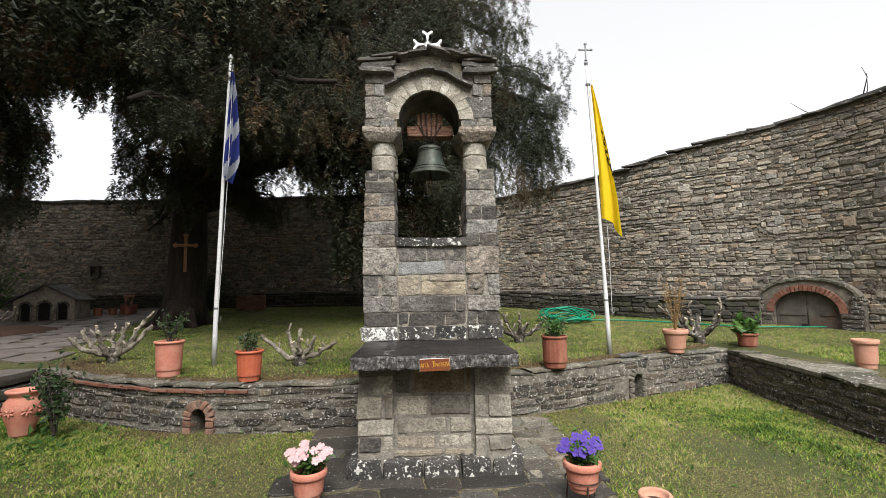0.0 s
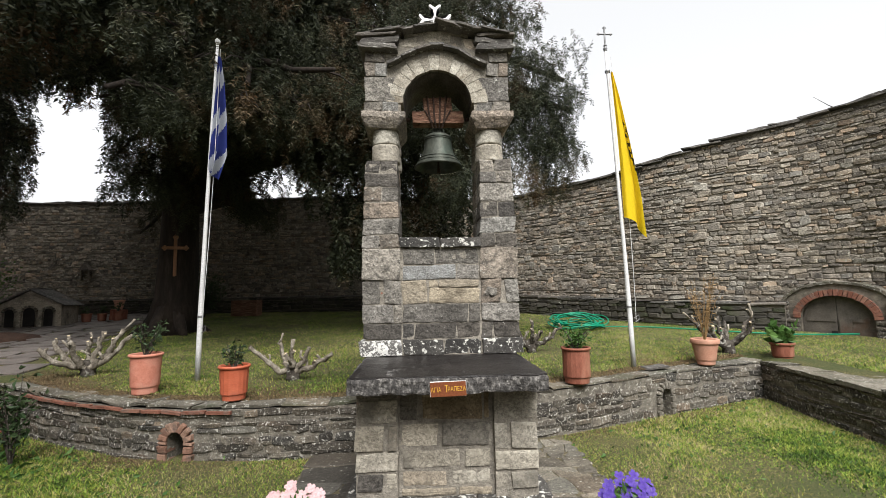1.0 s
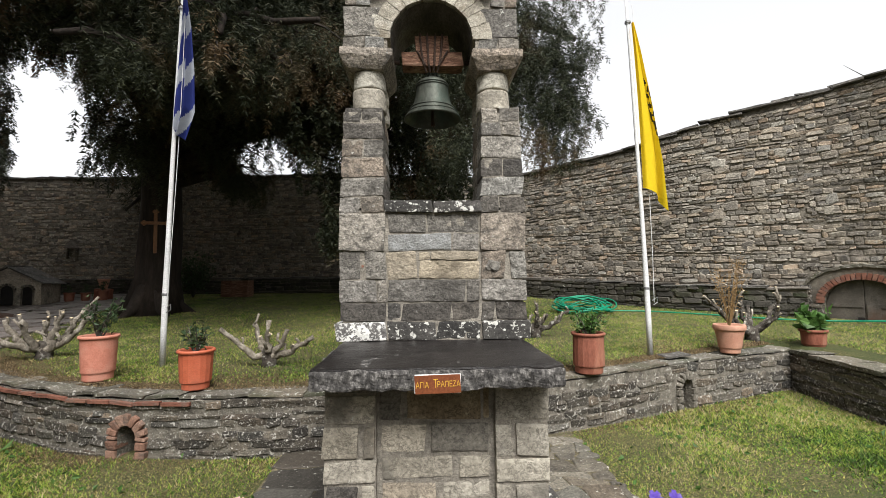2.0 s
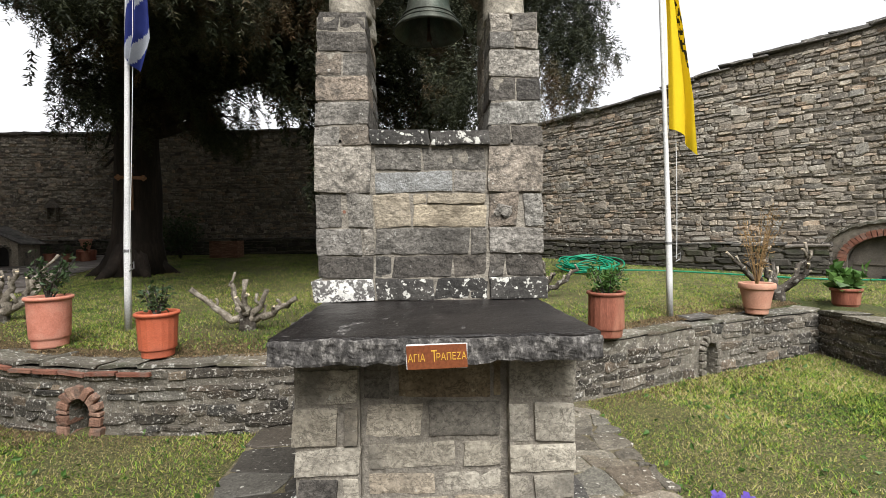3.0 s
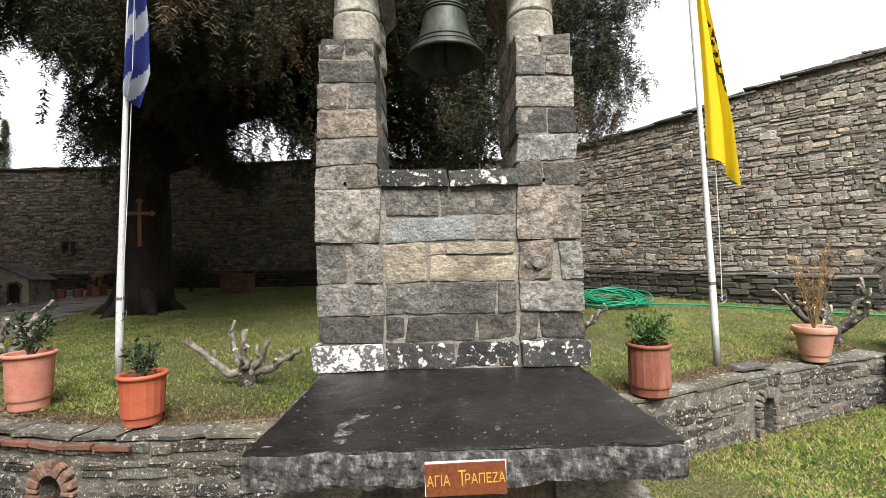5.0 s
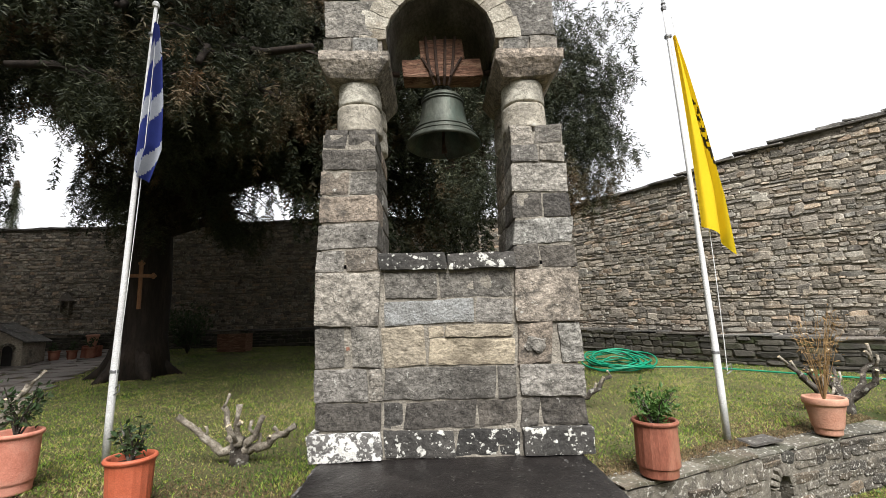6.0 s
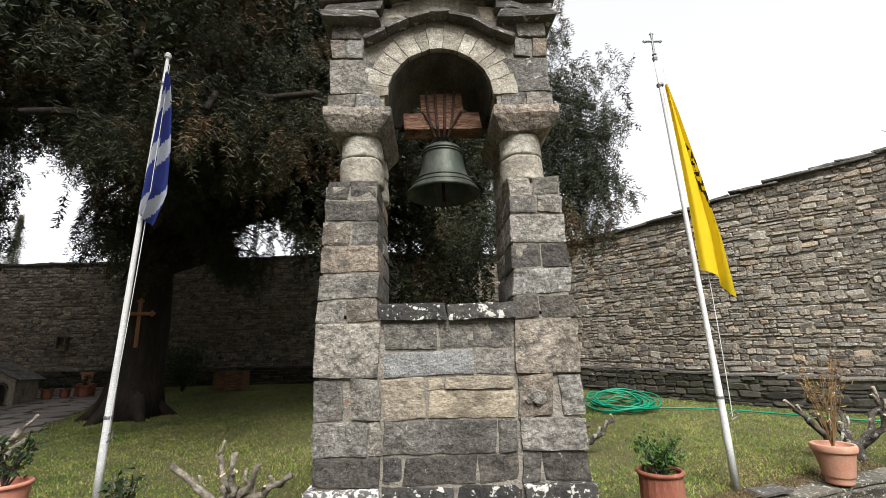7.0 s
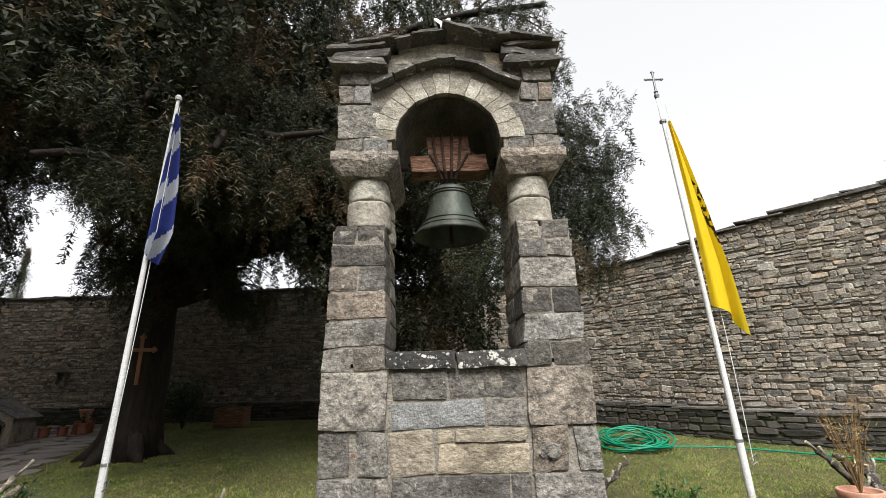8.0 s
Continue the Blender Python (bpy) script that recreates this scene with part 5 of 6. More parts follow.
                    sizes.append(rs.uniform(0.5, 0.95))
    # dense fill inside and ahead of the crown, added to block light
    deep = []
    for count, lo, hi in inner:
        for w in rs.uniform(lo, hi, (count, 3)):
            if keep(w) and noise.noise(Vector(w.tolist()) * 0.9) < 0.2:
                deep.append(w - r0)
    if deep:
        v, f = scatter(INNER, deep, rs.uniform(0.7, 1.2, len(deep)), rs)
        tagged(raw("inner_crown", v, f, M_CYPRESS, th), "dense foliage fill, partly out of view, added to shade the wall", kind="stuff")
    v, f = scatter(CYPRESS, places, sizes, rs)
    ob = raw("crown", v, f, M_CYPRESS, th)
    tagged(ob, "dark drooping evergreen sprays with rusty tips", kind="stuff")
    return th, len(places)


def slopes(w):
    """Bearing and height of a place as seen from the lawn's near end."""
    d = max(w[1] - 0.3, 0.5)
    return w[0] / d, (w[2] - 1.46) / d


def tree_gap(w):
    """The open sky between the two trees, above the back wall."""
    a, e = slopes(w)
    d = max(w[1] - 2.4, 0.5)
    a2, e2 = w[0] / d, (w[2] - 1.4) / d
    return (-0.84 < a < -0.70 and 0.18 < e < 0.45) or (-0.97 < a2 < -0.84 and 0.2 < e2 < 0.44 + 0.05 * math.sin(a2 * 50))


def cypress_keep(w):
    a, e = slopes(w)
    if tree_gap(w):
        return False
    if w[0] > 2.35:
        return False
    if w[1] < (6.9 if w[0] > -2.0 or e < 0.37 else 5.6) or w[2] < 2.2:
        return False
    low = 0.20 + 0.05 * math.sin(a * 23)
    if -0.22 < a < 0.12:
        low = 0.03
    if a < -0.5:
        low = 0.13
    if e < low:
        return False
    if -0.9 < a < -0.70 and 0.18 < e < 0.47 + 0.04 * math.sin(a * 60):
        return False
    if -0.38 < a < -0.27 and 0.20 < e < 0.29 and noise.noise(Vector(w) * 2.6) < 0.12:
        return False
    if a > 0.355 - 0.045 * math.sin(e * 22) - 0.4 * max(0.0, e - 0.5):
        return False
    return True


rs = np.random.RandomState(6)
BOUGHS = []
for k in range(46):
    z0 = 2.9 + 9.5 * (k / 46) ** 1.1
    az = k * 2.399 + rs.uniform(-0.3, 0.3)
    ln = (6.6 - 0.38 * (z0 - 2.9)) * rs.uniform(0.8, 1.15)
    if math.cos(az) < -0.5 and z0 < 6.5:
        ln *= 0.35
    BOUGHS.append((z0, az, ln, rs.uniform(0.5, 1.5), rs.uniform(0.3, 1.5)))
# long boughs that reach over the tower and beyond it
BOUGHS += [(4.6, -0.20, 8.2, 1.9, 1.6), (5.6, -0.10, 8.6, 1.8, 1.7), (6.6, -0.30, 8.4, 1.6, 1.8), (3.6, -0.12, 7.6, 1.8, 1.1), (7.4, 0.05, 7.6, 1.5, 1.7), (3.0, 0.15, 6.4, 2.0, 0.8),
          (4.2, -0.75, 4.0, 1.2, 0.7), (5.4, -1.0, 3.8, 1.2, 0.9), (6.8, -1.3, 4.0, 1.3, 0.9), (5.9, -0.5, 6.0, 1.4, 1.4), (7.8, -0.6, 5.5, 1.4, 1.4), (7.2, -2.4, 4.6, 1.2, 1.2), (8.2, -2.8, 5.2, 1.4, 1.2),
          # the high boughs towards the terrace are added to shade the back wall
          (6.4, 3.3, 5.2, 1.3, 0.7), (9.0, -1.8, 4.2, 1.2, 1.0), (7.4, 2.9, 6.5, 1.2, 0.8), (8.0, 2.5, 6.8, 1.2, 0.8), (6.8, 2.2, 6.0, 1.2, 0.6), (8.8, 3.1, 6.6, 1.0, 0.9), (4.0, -0.22, 8.6, 2.0, 1.2), (5.0, -0.16, 8.9, 1.7, 1.9), (6.0, -0.24, 8.6, 1.8, 1.6), (4.4, -0.05, 8.4, 1.6, 1.5), (3.3, 0.0, 7.0, 1.2, 1.4), (3.2, 0.35, 6.5, 1.3, 1.2), (5.2, 0.2, 7.8, 1.6, 1.8),
          (8.6, -2.5, 6.4, 1.2, 1.3), (9.6, -2.9, 6.6, 1.4, 1.3), (7.8, 3.5, 6.0, 1.4, 1.0), (10.4, -2.2, 5.5, 1.0, 1.3), (9.2, -1.2, 4.4, 1.0, 1.2), (7.0, -1.7, 3.4, 1.0, 1.0), (5.0, -1.6, 2.8, 1.0, 1.0), (3.8, -1.3, 2.8, 1.3, 0.5)]
BOUGHS += [(3.3, -1.0, 5.6, 1.7, 1.4), (3.9, -0.92, 5.8, 1.6, 1.5), (3.0, -1.15, 5.4, 1.9, 1.2), (4.4, -1.1, 5.6, 1.5, 1.5), (3.7, -0.8, 5.6, 1.5, 1.4), (3.5, -1.3, 4.6, 1.5, 1.3)]
BOUGHS += [(2.9 + 0.35 * k, 0.0 + 0.07 * (k % 4), 6.6, 1.2, 1.1) for k in range(9)]
# boughs hidden at the back, added to shade the wall
BOUGHS += [(3.6 + 0.55 * k, 0.5 + 0.42 * (k % 6), 6.2, 1.4, 1.0) for k in range(12)]
BOUGHS += [(4.2 + 0.5 * k, -0.22 + 0.05 * (k % 4), 8.9 - 0.2 * k, 1.6, 1.9) for k in range(7)]
cypress, n_sprays = big_tree("cypress_tree", (-5.9, 11.3, gz(11.3)), 13.5, 0.45, BOUGHS, cypress_keep, "huge old dark evergreen tree with drooping boughs behind the tower", 21, 25,
                             # added shade fill; the second volume hangs forward, largely above the view
                             inner=((10500, (-12, 9.5, 4.6), (1.0, 17.3, 15.0)), (3400, (-9, 5.6, 5.6), (-2.0, 9.5, 11.0)), (1100, (-2.6, 9.5, 1.8), (1.0, 13.5, 5.0))),
                             outer=((120, (0.2, 6.9, 3.0), (2.45, 8.0, 5.2)), (60, (-3.5, 6.9, 4.2), (1.5, 8.5, 6.6)), (40, (-0.6, 7.0, 5.2), (1.6, 8.6, 6.8))))


def left_keep(w):
    a, e = slopes(w)
    if tree_gap(w):
        return False
    return a < np.interp(e, [0.15, 0.21, 0.28, 0.47, 0.55], [-0.9, -0.85, -0.80, -0.745, -0.5]) + 0.012 * math.sin(e * 40)


SIDE_BOUGHS = [(2.2 + 9.0 * k / 44, k * 2.399, (4.3 - 0.2 * (9.0 * k / 44)) * rs.uniform(0.75, 1.15), 0.5, rs.uniform(0.7, 1.6)) for k in range(44)]
big_tree("cypress_tree", (-11.4, 11.3, gz(11.3)), 12.5, 0.34, SIDE_BOUGHS, left_keep, "tall dark evergreen tree beside the paved terrace", 22, 34,
         # fill that thickens the shade on the left stretch of wall
         inner=((6500, (-17, 8.0, 4.4), (-8, 17.3, 13.0)),))

# wooden cross fixed to the trunk
tc = thing("wooden_cross", (-5.62, 10.83, 2.3), "varnished wooden cross fixed to the tree trunk", "cross", turn=16)
stone("upright", (0, 0, 0.06), (0.075, 0.04, 0.98), M_CROSS_WOOD, tc, (2, 1, 6), 0.008, 0.002, 1)
stone("crossbar", (0, -0.012, 0.28), (0.46, 0.045, 0.075), M_CROSS_WOOD, tc, (6, 1, 2), 0.008, 0.002, 2)
for x, z in ((-0.235, 0.28), (0.235, 0.28), (0, 0.55)):
    for dx, dz in ((0.035, 0), (-0.035, 0), (0, 0.035), (0, -0.035)):
        v, f = lathe([(0.0, -0.02), (0.03, -0.02), (0.034, 0.0), (0.03, 0.02), (0.0, 0.02)], 10)
        ob = raw("trefoil", v, f, M_CROSS_WOOD, tc)
        ob.matrix_local = pose(x + dx, -0.006, z + dz, 90, 0, 0)
tc.scale = (0.88, 0.88, 0.88)



def column_cypress(x, y, z, h, r, seed):
    th = thing("slender_cypress", (x, y, z), "slim pointed cypress beyond the high wall", "tree")
    rs2 = np.random.RandomState(seed)
    v, f = tube([(0, 0, 0), (0, 0, h * 0.9)], [0.14, 0.03], 8)
    raw("trunk", v, f, M_BARK, th)
    pl = []
    for k in range(900):
        t = rs2.rand() ** 0.8
        rad = r * (1 - t) ** 0.7 * math.sqrt(rs2.rand()) * (0.8 + 0.3 * math.sin(t * 30 + k % 7))
        a = rs2.uniform(0, 6.28)
        pl.append(np.array([rad * math.cos(a), rad * math.sin(a), 0.8 + t * (h - 0.6)]))
    v, f = scatter(CYPRESS, pl, rs2.uniform(0.9, 1.5, 900), rs2)
    tagged(raw("crown", v, f, M_CYPRESS, th), "dark upright foliage", kind="stuff")


column_cypress(-25.5, 29.0, LAWN - 0.05, 10.6, 0.9, 5)

# bare twigs of a tree outside the wall
bt = thing("bare_tree", (10.0, 9.7, LAWN), "leafless tree reaching above the high wall", "tree")
v, f = tube([(0, 0, 0), (-0.1, 0, 2.8), (-0.2, -0.2, 5.0)], [0.14, 0.11, 0.06], 8)
raw("trunk", v, f, M_BARK, bt, smooth=True)
rs = np.random.RandomState(31)
for k in range(16):
    p = np.array([-0.15, -0.1, 3.6 + 1.4 * k / 16])
    d = np.array([rs.uniform(-1.0, 0.4), rs.uniform(-1.0, 0.4), rs.uniform(0.1, 0.8)])
    pts = [p + d * s * 1.7 + rs.normal(0, 0.06, 3) * (s > 0) for s in (0, 0.3, 0.6, 0.85, 1.0)]
    v, f = tube(pts, [0.03, 0.02, 0.014, 0.008, 0.004], 5)
    raw("branch", v, f, M_STUMP, bt)


# ---- pollarded stumps ----
def pollard(x, y, z, arms, seed, size=1.0, turn=0.0, bark=M_ARM):
    th = thing("pollarded_shrub", (x, y, z - 0.02), "gnarled hard-pruned shrub with pale cut stubs", "shrub", "pollarded shrubs in the garden", turn=turn)
    rs2 = np.random.RandomState(seed)
    v, f = tube([(0, 0, -0.05), (0.01, 0, 0.06), (-0.01, 0.02, 0.13), (0.0, 0.0, 0.19)], [0.09 * size, 0.075 * size, 0.085 * size, 0.06 * size], 12)
    v = [Vector(p) + noise.noise_vector(Vector(p) * 16 + Vector((seed, 0, 0))) * 0.026 for p in v]
    raw("stump", v, f, M_STUMP, th, smooth=True)
    for k in range(arms):
        a = math.pi * (k + 0.5) / arms + rs2.uniform(-0.18, 0.18)
        reach = (0.2 + 0.3 * abs(math.cos(a))) * size * rs2.uniform(0.85, 1.15)
        hgt = (0.24 + 0.2 * rs2.rand()) * size
        pts = []
        side = rs2.uniform(-0.2, 0.2)
        for s in np.linspace(0, 1, 10):
            pts.append(np.array([math.cos(a) * reach * s ** 0.85, side * s * size, 0.10 * size + hgt * (0.25 * s + 0.75 * s ** 1.7)]) + rs2.normal(0, 0.014, 3))
        rad = [0.046, 0.043, 0.036, 0.04, 0.031, 0.033, 0.026, 0.028, 0.022, 0.026]
        v, f = tube(pts, [q * size for q in rad], 10)
        v = [Vector(p) + noise.noise_vector(Vector(p) * 26 + Vector((k, seed, 0))) * 0.013 + noise.noise_vector(Vector(p) * 60) * 0.005 for p in v]
        raw("arm", v, f, bark, th, smooth=True)
        for j in range(rs2.randint(2, 5)):
            i = rs2.randint(3, 10)
            d = np.array([rs2.uniform(-0.6, 0.6), rs2.uniform(-0.6, 0.3), rs2.uniform(0.5, 1.2)])
            ln = rs2.uniform(0.06, 0.2) * size
            r_ = rs2.uniform(0.011, 0.017) * size
            q = [pts[i], pts[i] + d * ln * 0.5 + rs2.normal(0, 0.012, 3), pts[i] + d * ln]
            v, f = tube(q, [r_ * 1.2, r_ * 0.9, r_ * 1.1], 8)
            raw("stub", v, f, M_ARM, th, smooth=True)
            v, f = lathe([(0.0, 0.002), (r_ * 1.08, 0.0)], 9)
            ob = raw("cut_face", v, f, M_CUT, th)
            ob.matrix_local = Matrix.Translation(q[2].tolist()) @ Vector(d.tolist()).to_track_quat("Z", "Y").to_matrix().to_4x4() @ Matrix.Translation((0, 0, 0.001))


pollard(-1.72, 6.3, gz(6.3), 5, 1, 0.95)
pollard(-4.5, 6.85, gz(6.85), 7, 2, 1.1, 20)
pollard(1.5, 7.75, gz(7.75), 5, 3, 0.95, bark=M_STUMP)
pollard(4.3, 7.25, gz(7.25), 6, 4, 1.05, bark=M_STUMP)
pollard(-9.75, 10.6, gz(10.6) + 0.1, 8, 5, 0.95)


# ---- leaves and pots ----
def leaf_mass(places, size, rs2, flat=0.5, aspect=0.5):
    """Folded leaves, two triangles each side of the rib."""
    vs, fs = [], []
    for p in places:
        d = rs2.normal(size=3)
        d[2] = d[2] * 0.6 + flat
        d /= np.linalg.norm(d)
        s = np.cross(d, rs2.normal(size=3))
        s /= np.linalg.norm(s)
        n_ = np.cross(d, s)
        ln = size * rs2.uniform(0.6, 1.35)
        o = len(vs)
        b = np.array(p)
        vs += [b, b + d * ln * 0.45 + s * ln * aspect * 0.5 + n_ * ln * 0.1, b + d * ln - n_ * ln * 0.12, b + d * ln * 0.45 - s * ln * aspect * 0.5 + n_ * ln * 0.1]
        fs += [(o, o + 1, o + 2), (o, o + 2, o + 3)]
    return vs, fs


def shrub(parent, base, height, spread, stems, leaves, size, mat, seed, aspect=0.5, stem_mat=None, flat=0.5, thick=1.0):
    rs2 = np.random.RandomState(seed)
    places, st = [], []
    for k in range(stems):
        a = rs2.uniform(0, 6.28)
        tip = np.array([math.cos(a) * spread * rs2.uniform(0.3, 1), math.sin(a) * spread * rs2.uniform(0.3, 1), height * rs2.uniform(0.6, 1.0)])
        q = [np.array(base) + np.array([tip[0] * s ** 1.4, tip[1] * s ** 1.4, tip[2] * s]) + rs2.normal(0, 0.012, 3) * (s > 0) for s in (0, 0.35, 0.7, 1.0)]
        st.append(tube(q, [0.009 * thick, 0.007 * thick, 0.005 * thick, 0.003 * thick], 5, cap=False))
        for j in range(max(1, leaves // stems)):
            places.append(at_path(q, rs2.uniform(0.3, 1.0)) + rs2.normal(0, spread * 0.16, 3))
    tagged(raw("stem_mass", *joined(st), stem_mat or M_STUMP, parent), kind="stuff")
    if leaves:
        tagged(raw("leaves", *leaf_mass(places, size, rs2, flat, aspect), mat, parent), kind="stuff")


def pot(name, x, y, z, h, top, bottom, mat, label, rim=0.055, ribbed=False, group=""):
    th = thing(name, (x, y, z), label, "flower pot", group)
    rb = h * rim / 0.36
    prof = [(0.0, 0.0), (bottom - 0.008, 0.0), (bottom, 0.008), (bottom + 0.0005, 0.018), (bottom + 0.0035, h * 0.15), (bottom + 0.004, h * 0.17), (bottom + 0.014, h * 0.19), (bottom + 0.0155, h * 0.215), (bottom + 0.5 * (top - bottom) - 0.001, h * 0.55), (top - 0.018, h - rb - 0.012), (top - 0.016, h - rb), (top - 0.004, h - rb + 0.003), (top, h - rb + 0.012), (top, h - 0.010),
            (top - 0.006, h), (top - 0.022, h), (top - 0.028, h - 0.01), (top - 0.034, h - 0.05), (0.0, h - 0.055)]
    v, f = lathe(prof, 36)
    if ribbed:
        v = [(px * (1 + (0.018 if i % 2 else 0.0)), py * (1 + (0.018 if i % 2 else 0.0)), pz) if h * 0.16 < pz < h - rb else (px, py, pz) for i, (px, py, pz) in enumerate(v)]
    raw("pot_body", v, f, mat, th, smooth=not ribbed)
    v, f = lathe([(0.0, h - 0.04), (top - 0.032, h - 0.046)], 20)
    raw("soil", v, f, M_DIRT, th)
    return th


WALK_TOP = 0.462
p1 = pot("terracotta_pot", -3.14, 5.82, WALK_TOP, 0.42, 0.165, 0.12, M_TERRACOTTA, "tall pinkish terracotta pot with a thin rose bush", rim=0.026, group="potted plants on the wall")
shrub(p1, (0, 0, 0.36), 0.42, 0.2, 10, 190, 0.05, M_DARK_LEAF, 1)
p2 = pot("orange_pot", -2.04, 5.42, WALK_TOP, 0.335, 0.152, 0.107, M_PLASTIC_POT, "ribbed bright orange pot with a small rose bush", rim=0.03, ribbed=True, group="potted plants on the wall")
shrub(p2, (0, 0, 0.28), 0.28, 0.15, 9, 150, 0.045, M_DARK_LEAF, 2)
p3 = pot("brown_pot", 1.52, 5.74, WALK_TOP, 0.385, 0.162, 0.13, M_BROWN_POT, "ribbed brown pot with a leafy green plant", rim=0.026, ribbed=True, group="potted plants on the wall")
shrub(p3, (0, 0, 0.31), 0.27, 0.19, 16, 420, 0.045, M_LEAF, 3)
p4 = pot("terracotta_pot", 3.55, 6.62, WALK_TOP, 0.335, 0.172, 0.105, M_PALE_POT, "round pale terracotta pot with dry upright stalks", rim=0.07, group="potted plants on the wall")
shrub(p4, (0, 0, 0.28), 0.88, 0.26, 26, 240, 0.05, M_DRY, 44, stem_mat=M_DRY, aspect=0.14, thick=0.4)
p5 = pot("brown_pot", 4.8, 6.86, WALK_TOP, 0.23, 0.15, 0.11, M_BROWN_POT, "small dark red pot with broad green leaves", group="potted plants on the wall")
shrub(p5, (0, 0, 0.18), 0.26, 0.2, 16, 110, 0.12, M_LEAF, 5, aspect=0.75, stem_mat=M_LEAF, flat=0.3)
p6 = pot("terracotta_pot", 4.95, 5.2, WALK_TOP - 0.01, 0.33, 0.125, 0.085, M_PALE_POT, "empty pale terracotta pot on the wall top", group="potted plants on the wall")


def flower_pot(x, y, z, petals, label, stand, seed, h=0.2, top=0.13):
    th = pot("flower_pot", x, y, z + (0.07 if stand else 0), h, top, 0.085, M_TERRACOTTA, label, rim=0.09)
    rs2 = np.random.RandomState(seed)
    shrub(th, (0, 0, h - 0.05), 0.15, 0.13, 18, 260, 0.05, M_LEAF, seed)
    fl = []
    for k in range(26):
        a, r_ = rs2.uniform(0, 6.28), 0.16 * math.sqrt(rs2.rand())
        c = np.array([r_ * math.cos(a), r_ * math.sin(a) * 0.9, h + 0.05 + 0.11 * rs2.rand() * (1.3 - r_ / 0.17) + 0.02])
        face = np.array([c[0] * 2, c[1] * 2 - 0.5, 0.5])
        face /= np.linalg.norm(face)
        u = np.cross(face, rs2.normal(size=3))
        u /= np.linalg.norm(u)
        w = np.cross(face, u)
        vs, fs = [c], []
        for q in range(5):
            a2 = q * 1.257
            d = u * math.cos(a2) + w * math.sin(a2)
            e = u * math.cos(a2 + 1.57) + w * math.sin(a2 + 1.57)
            o = len(vs)
            vs += [c + d * 0.014 - e * 0.014, c + d * 0.03 - e * 0.010 + face * 0.006, c + d * 0.032 + e * 0.010 + face * 0.006, c + d * 0.014 + e * 0.014]
            fs.append((0, o, o + 1, o + 2, o + 3))
        ob = raw("blossom", [p - c for p in vs], fs, petals, th)
        ob.location = c
    if stand:
        for k in range(3):
            a = k * 2.09 + 0.5
            v, f = tube([(0.10 * math.cos(a), 0.10 * math.sin(a), 0.06), (0.115 * math.cos(a), 0.115 * math.sin(a), -0.07)], [0.006, 0.006], 6)
            raw("stand_leg", v, f, M_IRON, th)
        pts = [(0.118 * math.cos(a), 0.118 * math.sin(a), 0.08) for a in np.linspace(0, 6.283, 25)]
        v, f = tube(pts, [0.005] * 25, 6)
        raw("stand_ring", v, f, M_IRON, th)


flower_pot(-0.92, 3.62, LAWN + 0.04, M_WHITE_PETAL, "small terracotta pot of pink and white flowers", False, 9)
flower_pot(1.0, 3.42, LAWN + 0.04, M_PURPLE, "terracotta pot of violet pansies in an iron stand", True, 10)
pot("terracotta_pot", 1.32, 3.05, LAWN + 0.04, 0.2, 0.10, 0.07, M_PALE_POT, "small empty terracotta pot beside the path")

# urn and rose beside the steps
urn = thing("urn", (-4.45, 5.42, LAWN + 0.01), "terracotta urn with moulded rosettes beside the steps", "urn")
v, f = lathe([(0.0, 0), (0.10, 0.0), (0.105, 0.02), (0.115, 0.08), (0.155, 0.2), (0.168, 0.29), (0.16, 0.36), (0.125, 0.405), (0.118, 0.425), (0.15, 0.455), (0.158, 0.47), (0.15, 0.485), (0.125, 0.475), (0.105, 0.44), (0.0, 0.3)], 36)
raw("urn_body", v, f, M_TERRACOTTA, urn, smooth=True)
for k in range(7):
    a = k * 0.9
    for q in range(6):
        d = q * 1.047
        v, f = block((0.022, 0.014, 0.04), (2, 2, 3), 0.006, 0.001, q)
        ob = raw("rosette_petal", v, f, M_TERRACOTTA, urn, smooth=True)
        ob.matrix_local = pose(0, 0, 0.27, 0, 0, math.degrees(a)) @ pose(0, -0.166, 0, 0, math.degrees(d), 0) @ pose(0, 0, 0.03)
rose = thing("rose_bush", (-3.95, 5.22, LAWN), "thin leggy rose bush in front of the low wall", "shrub")
shrub(rose, (0, 0, 0), 0.95, 0.3, 9, 330, 0.07, M_DARK_LEAF, 17)
litter = raw("leaf_litter", *leaf_mass([(np.random.RandomState(k).uniform(-0.4, 0.4), np.random.RandomState(k + 500).uniform(-0.3, 0.3), 0.02) for k in range(60)], 0.1, np.random.RandomState(2), 0.1), M_LEAF, rose)
tagged(litter, kind="stuff")

# ---- steps and the paved terrace ----
for i in range(3):
    st = thing("step", (0, 0, 0), "worn broad stone step up to the terrace", "step", "terrace steps", "structure")
    x = -5.35
    r3 = np.random.RandomState(60 + i)
    while x > -11:
        w = r3.uniform(0.5, 0.95)
        stone("step_slab", (x - w / 2, 6.35 - 0.36 * (2 - i) + 0.3, 0.1 + 0.17 * i - 0.06), (w - 0.012, 0.95, 0.14), M_TERRACE_PAVE if i == 2 else M_COPING, st, (6, 5, 2), 0.018, 0.010, r3.randint(9999))
        x -= w
    st.location = (0, -0.15, 0.006)
vs, fs = [], []
r3 = np.random.RandomState(70)
y = 6.95
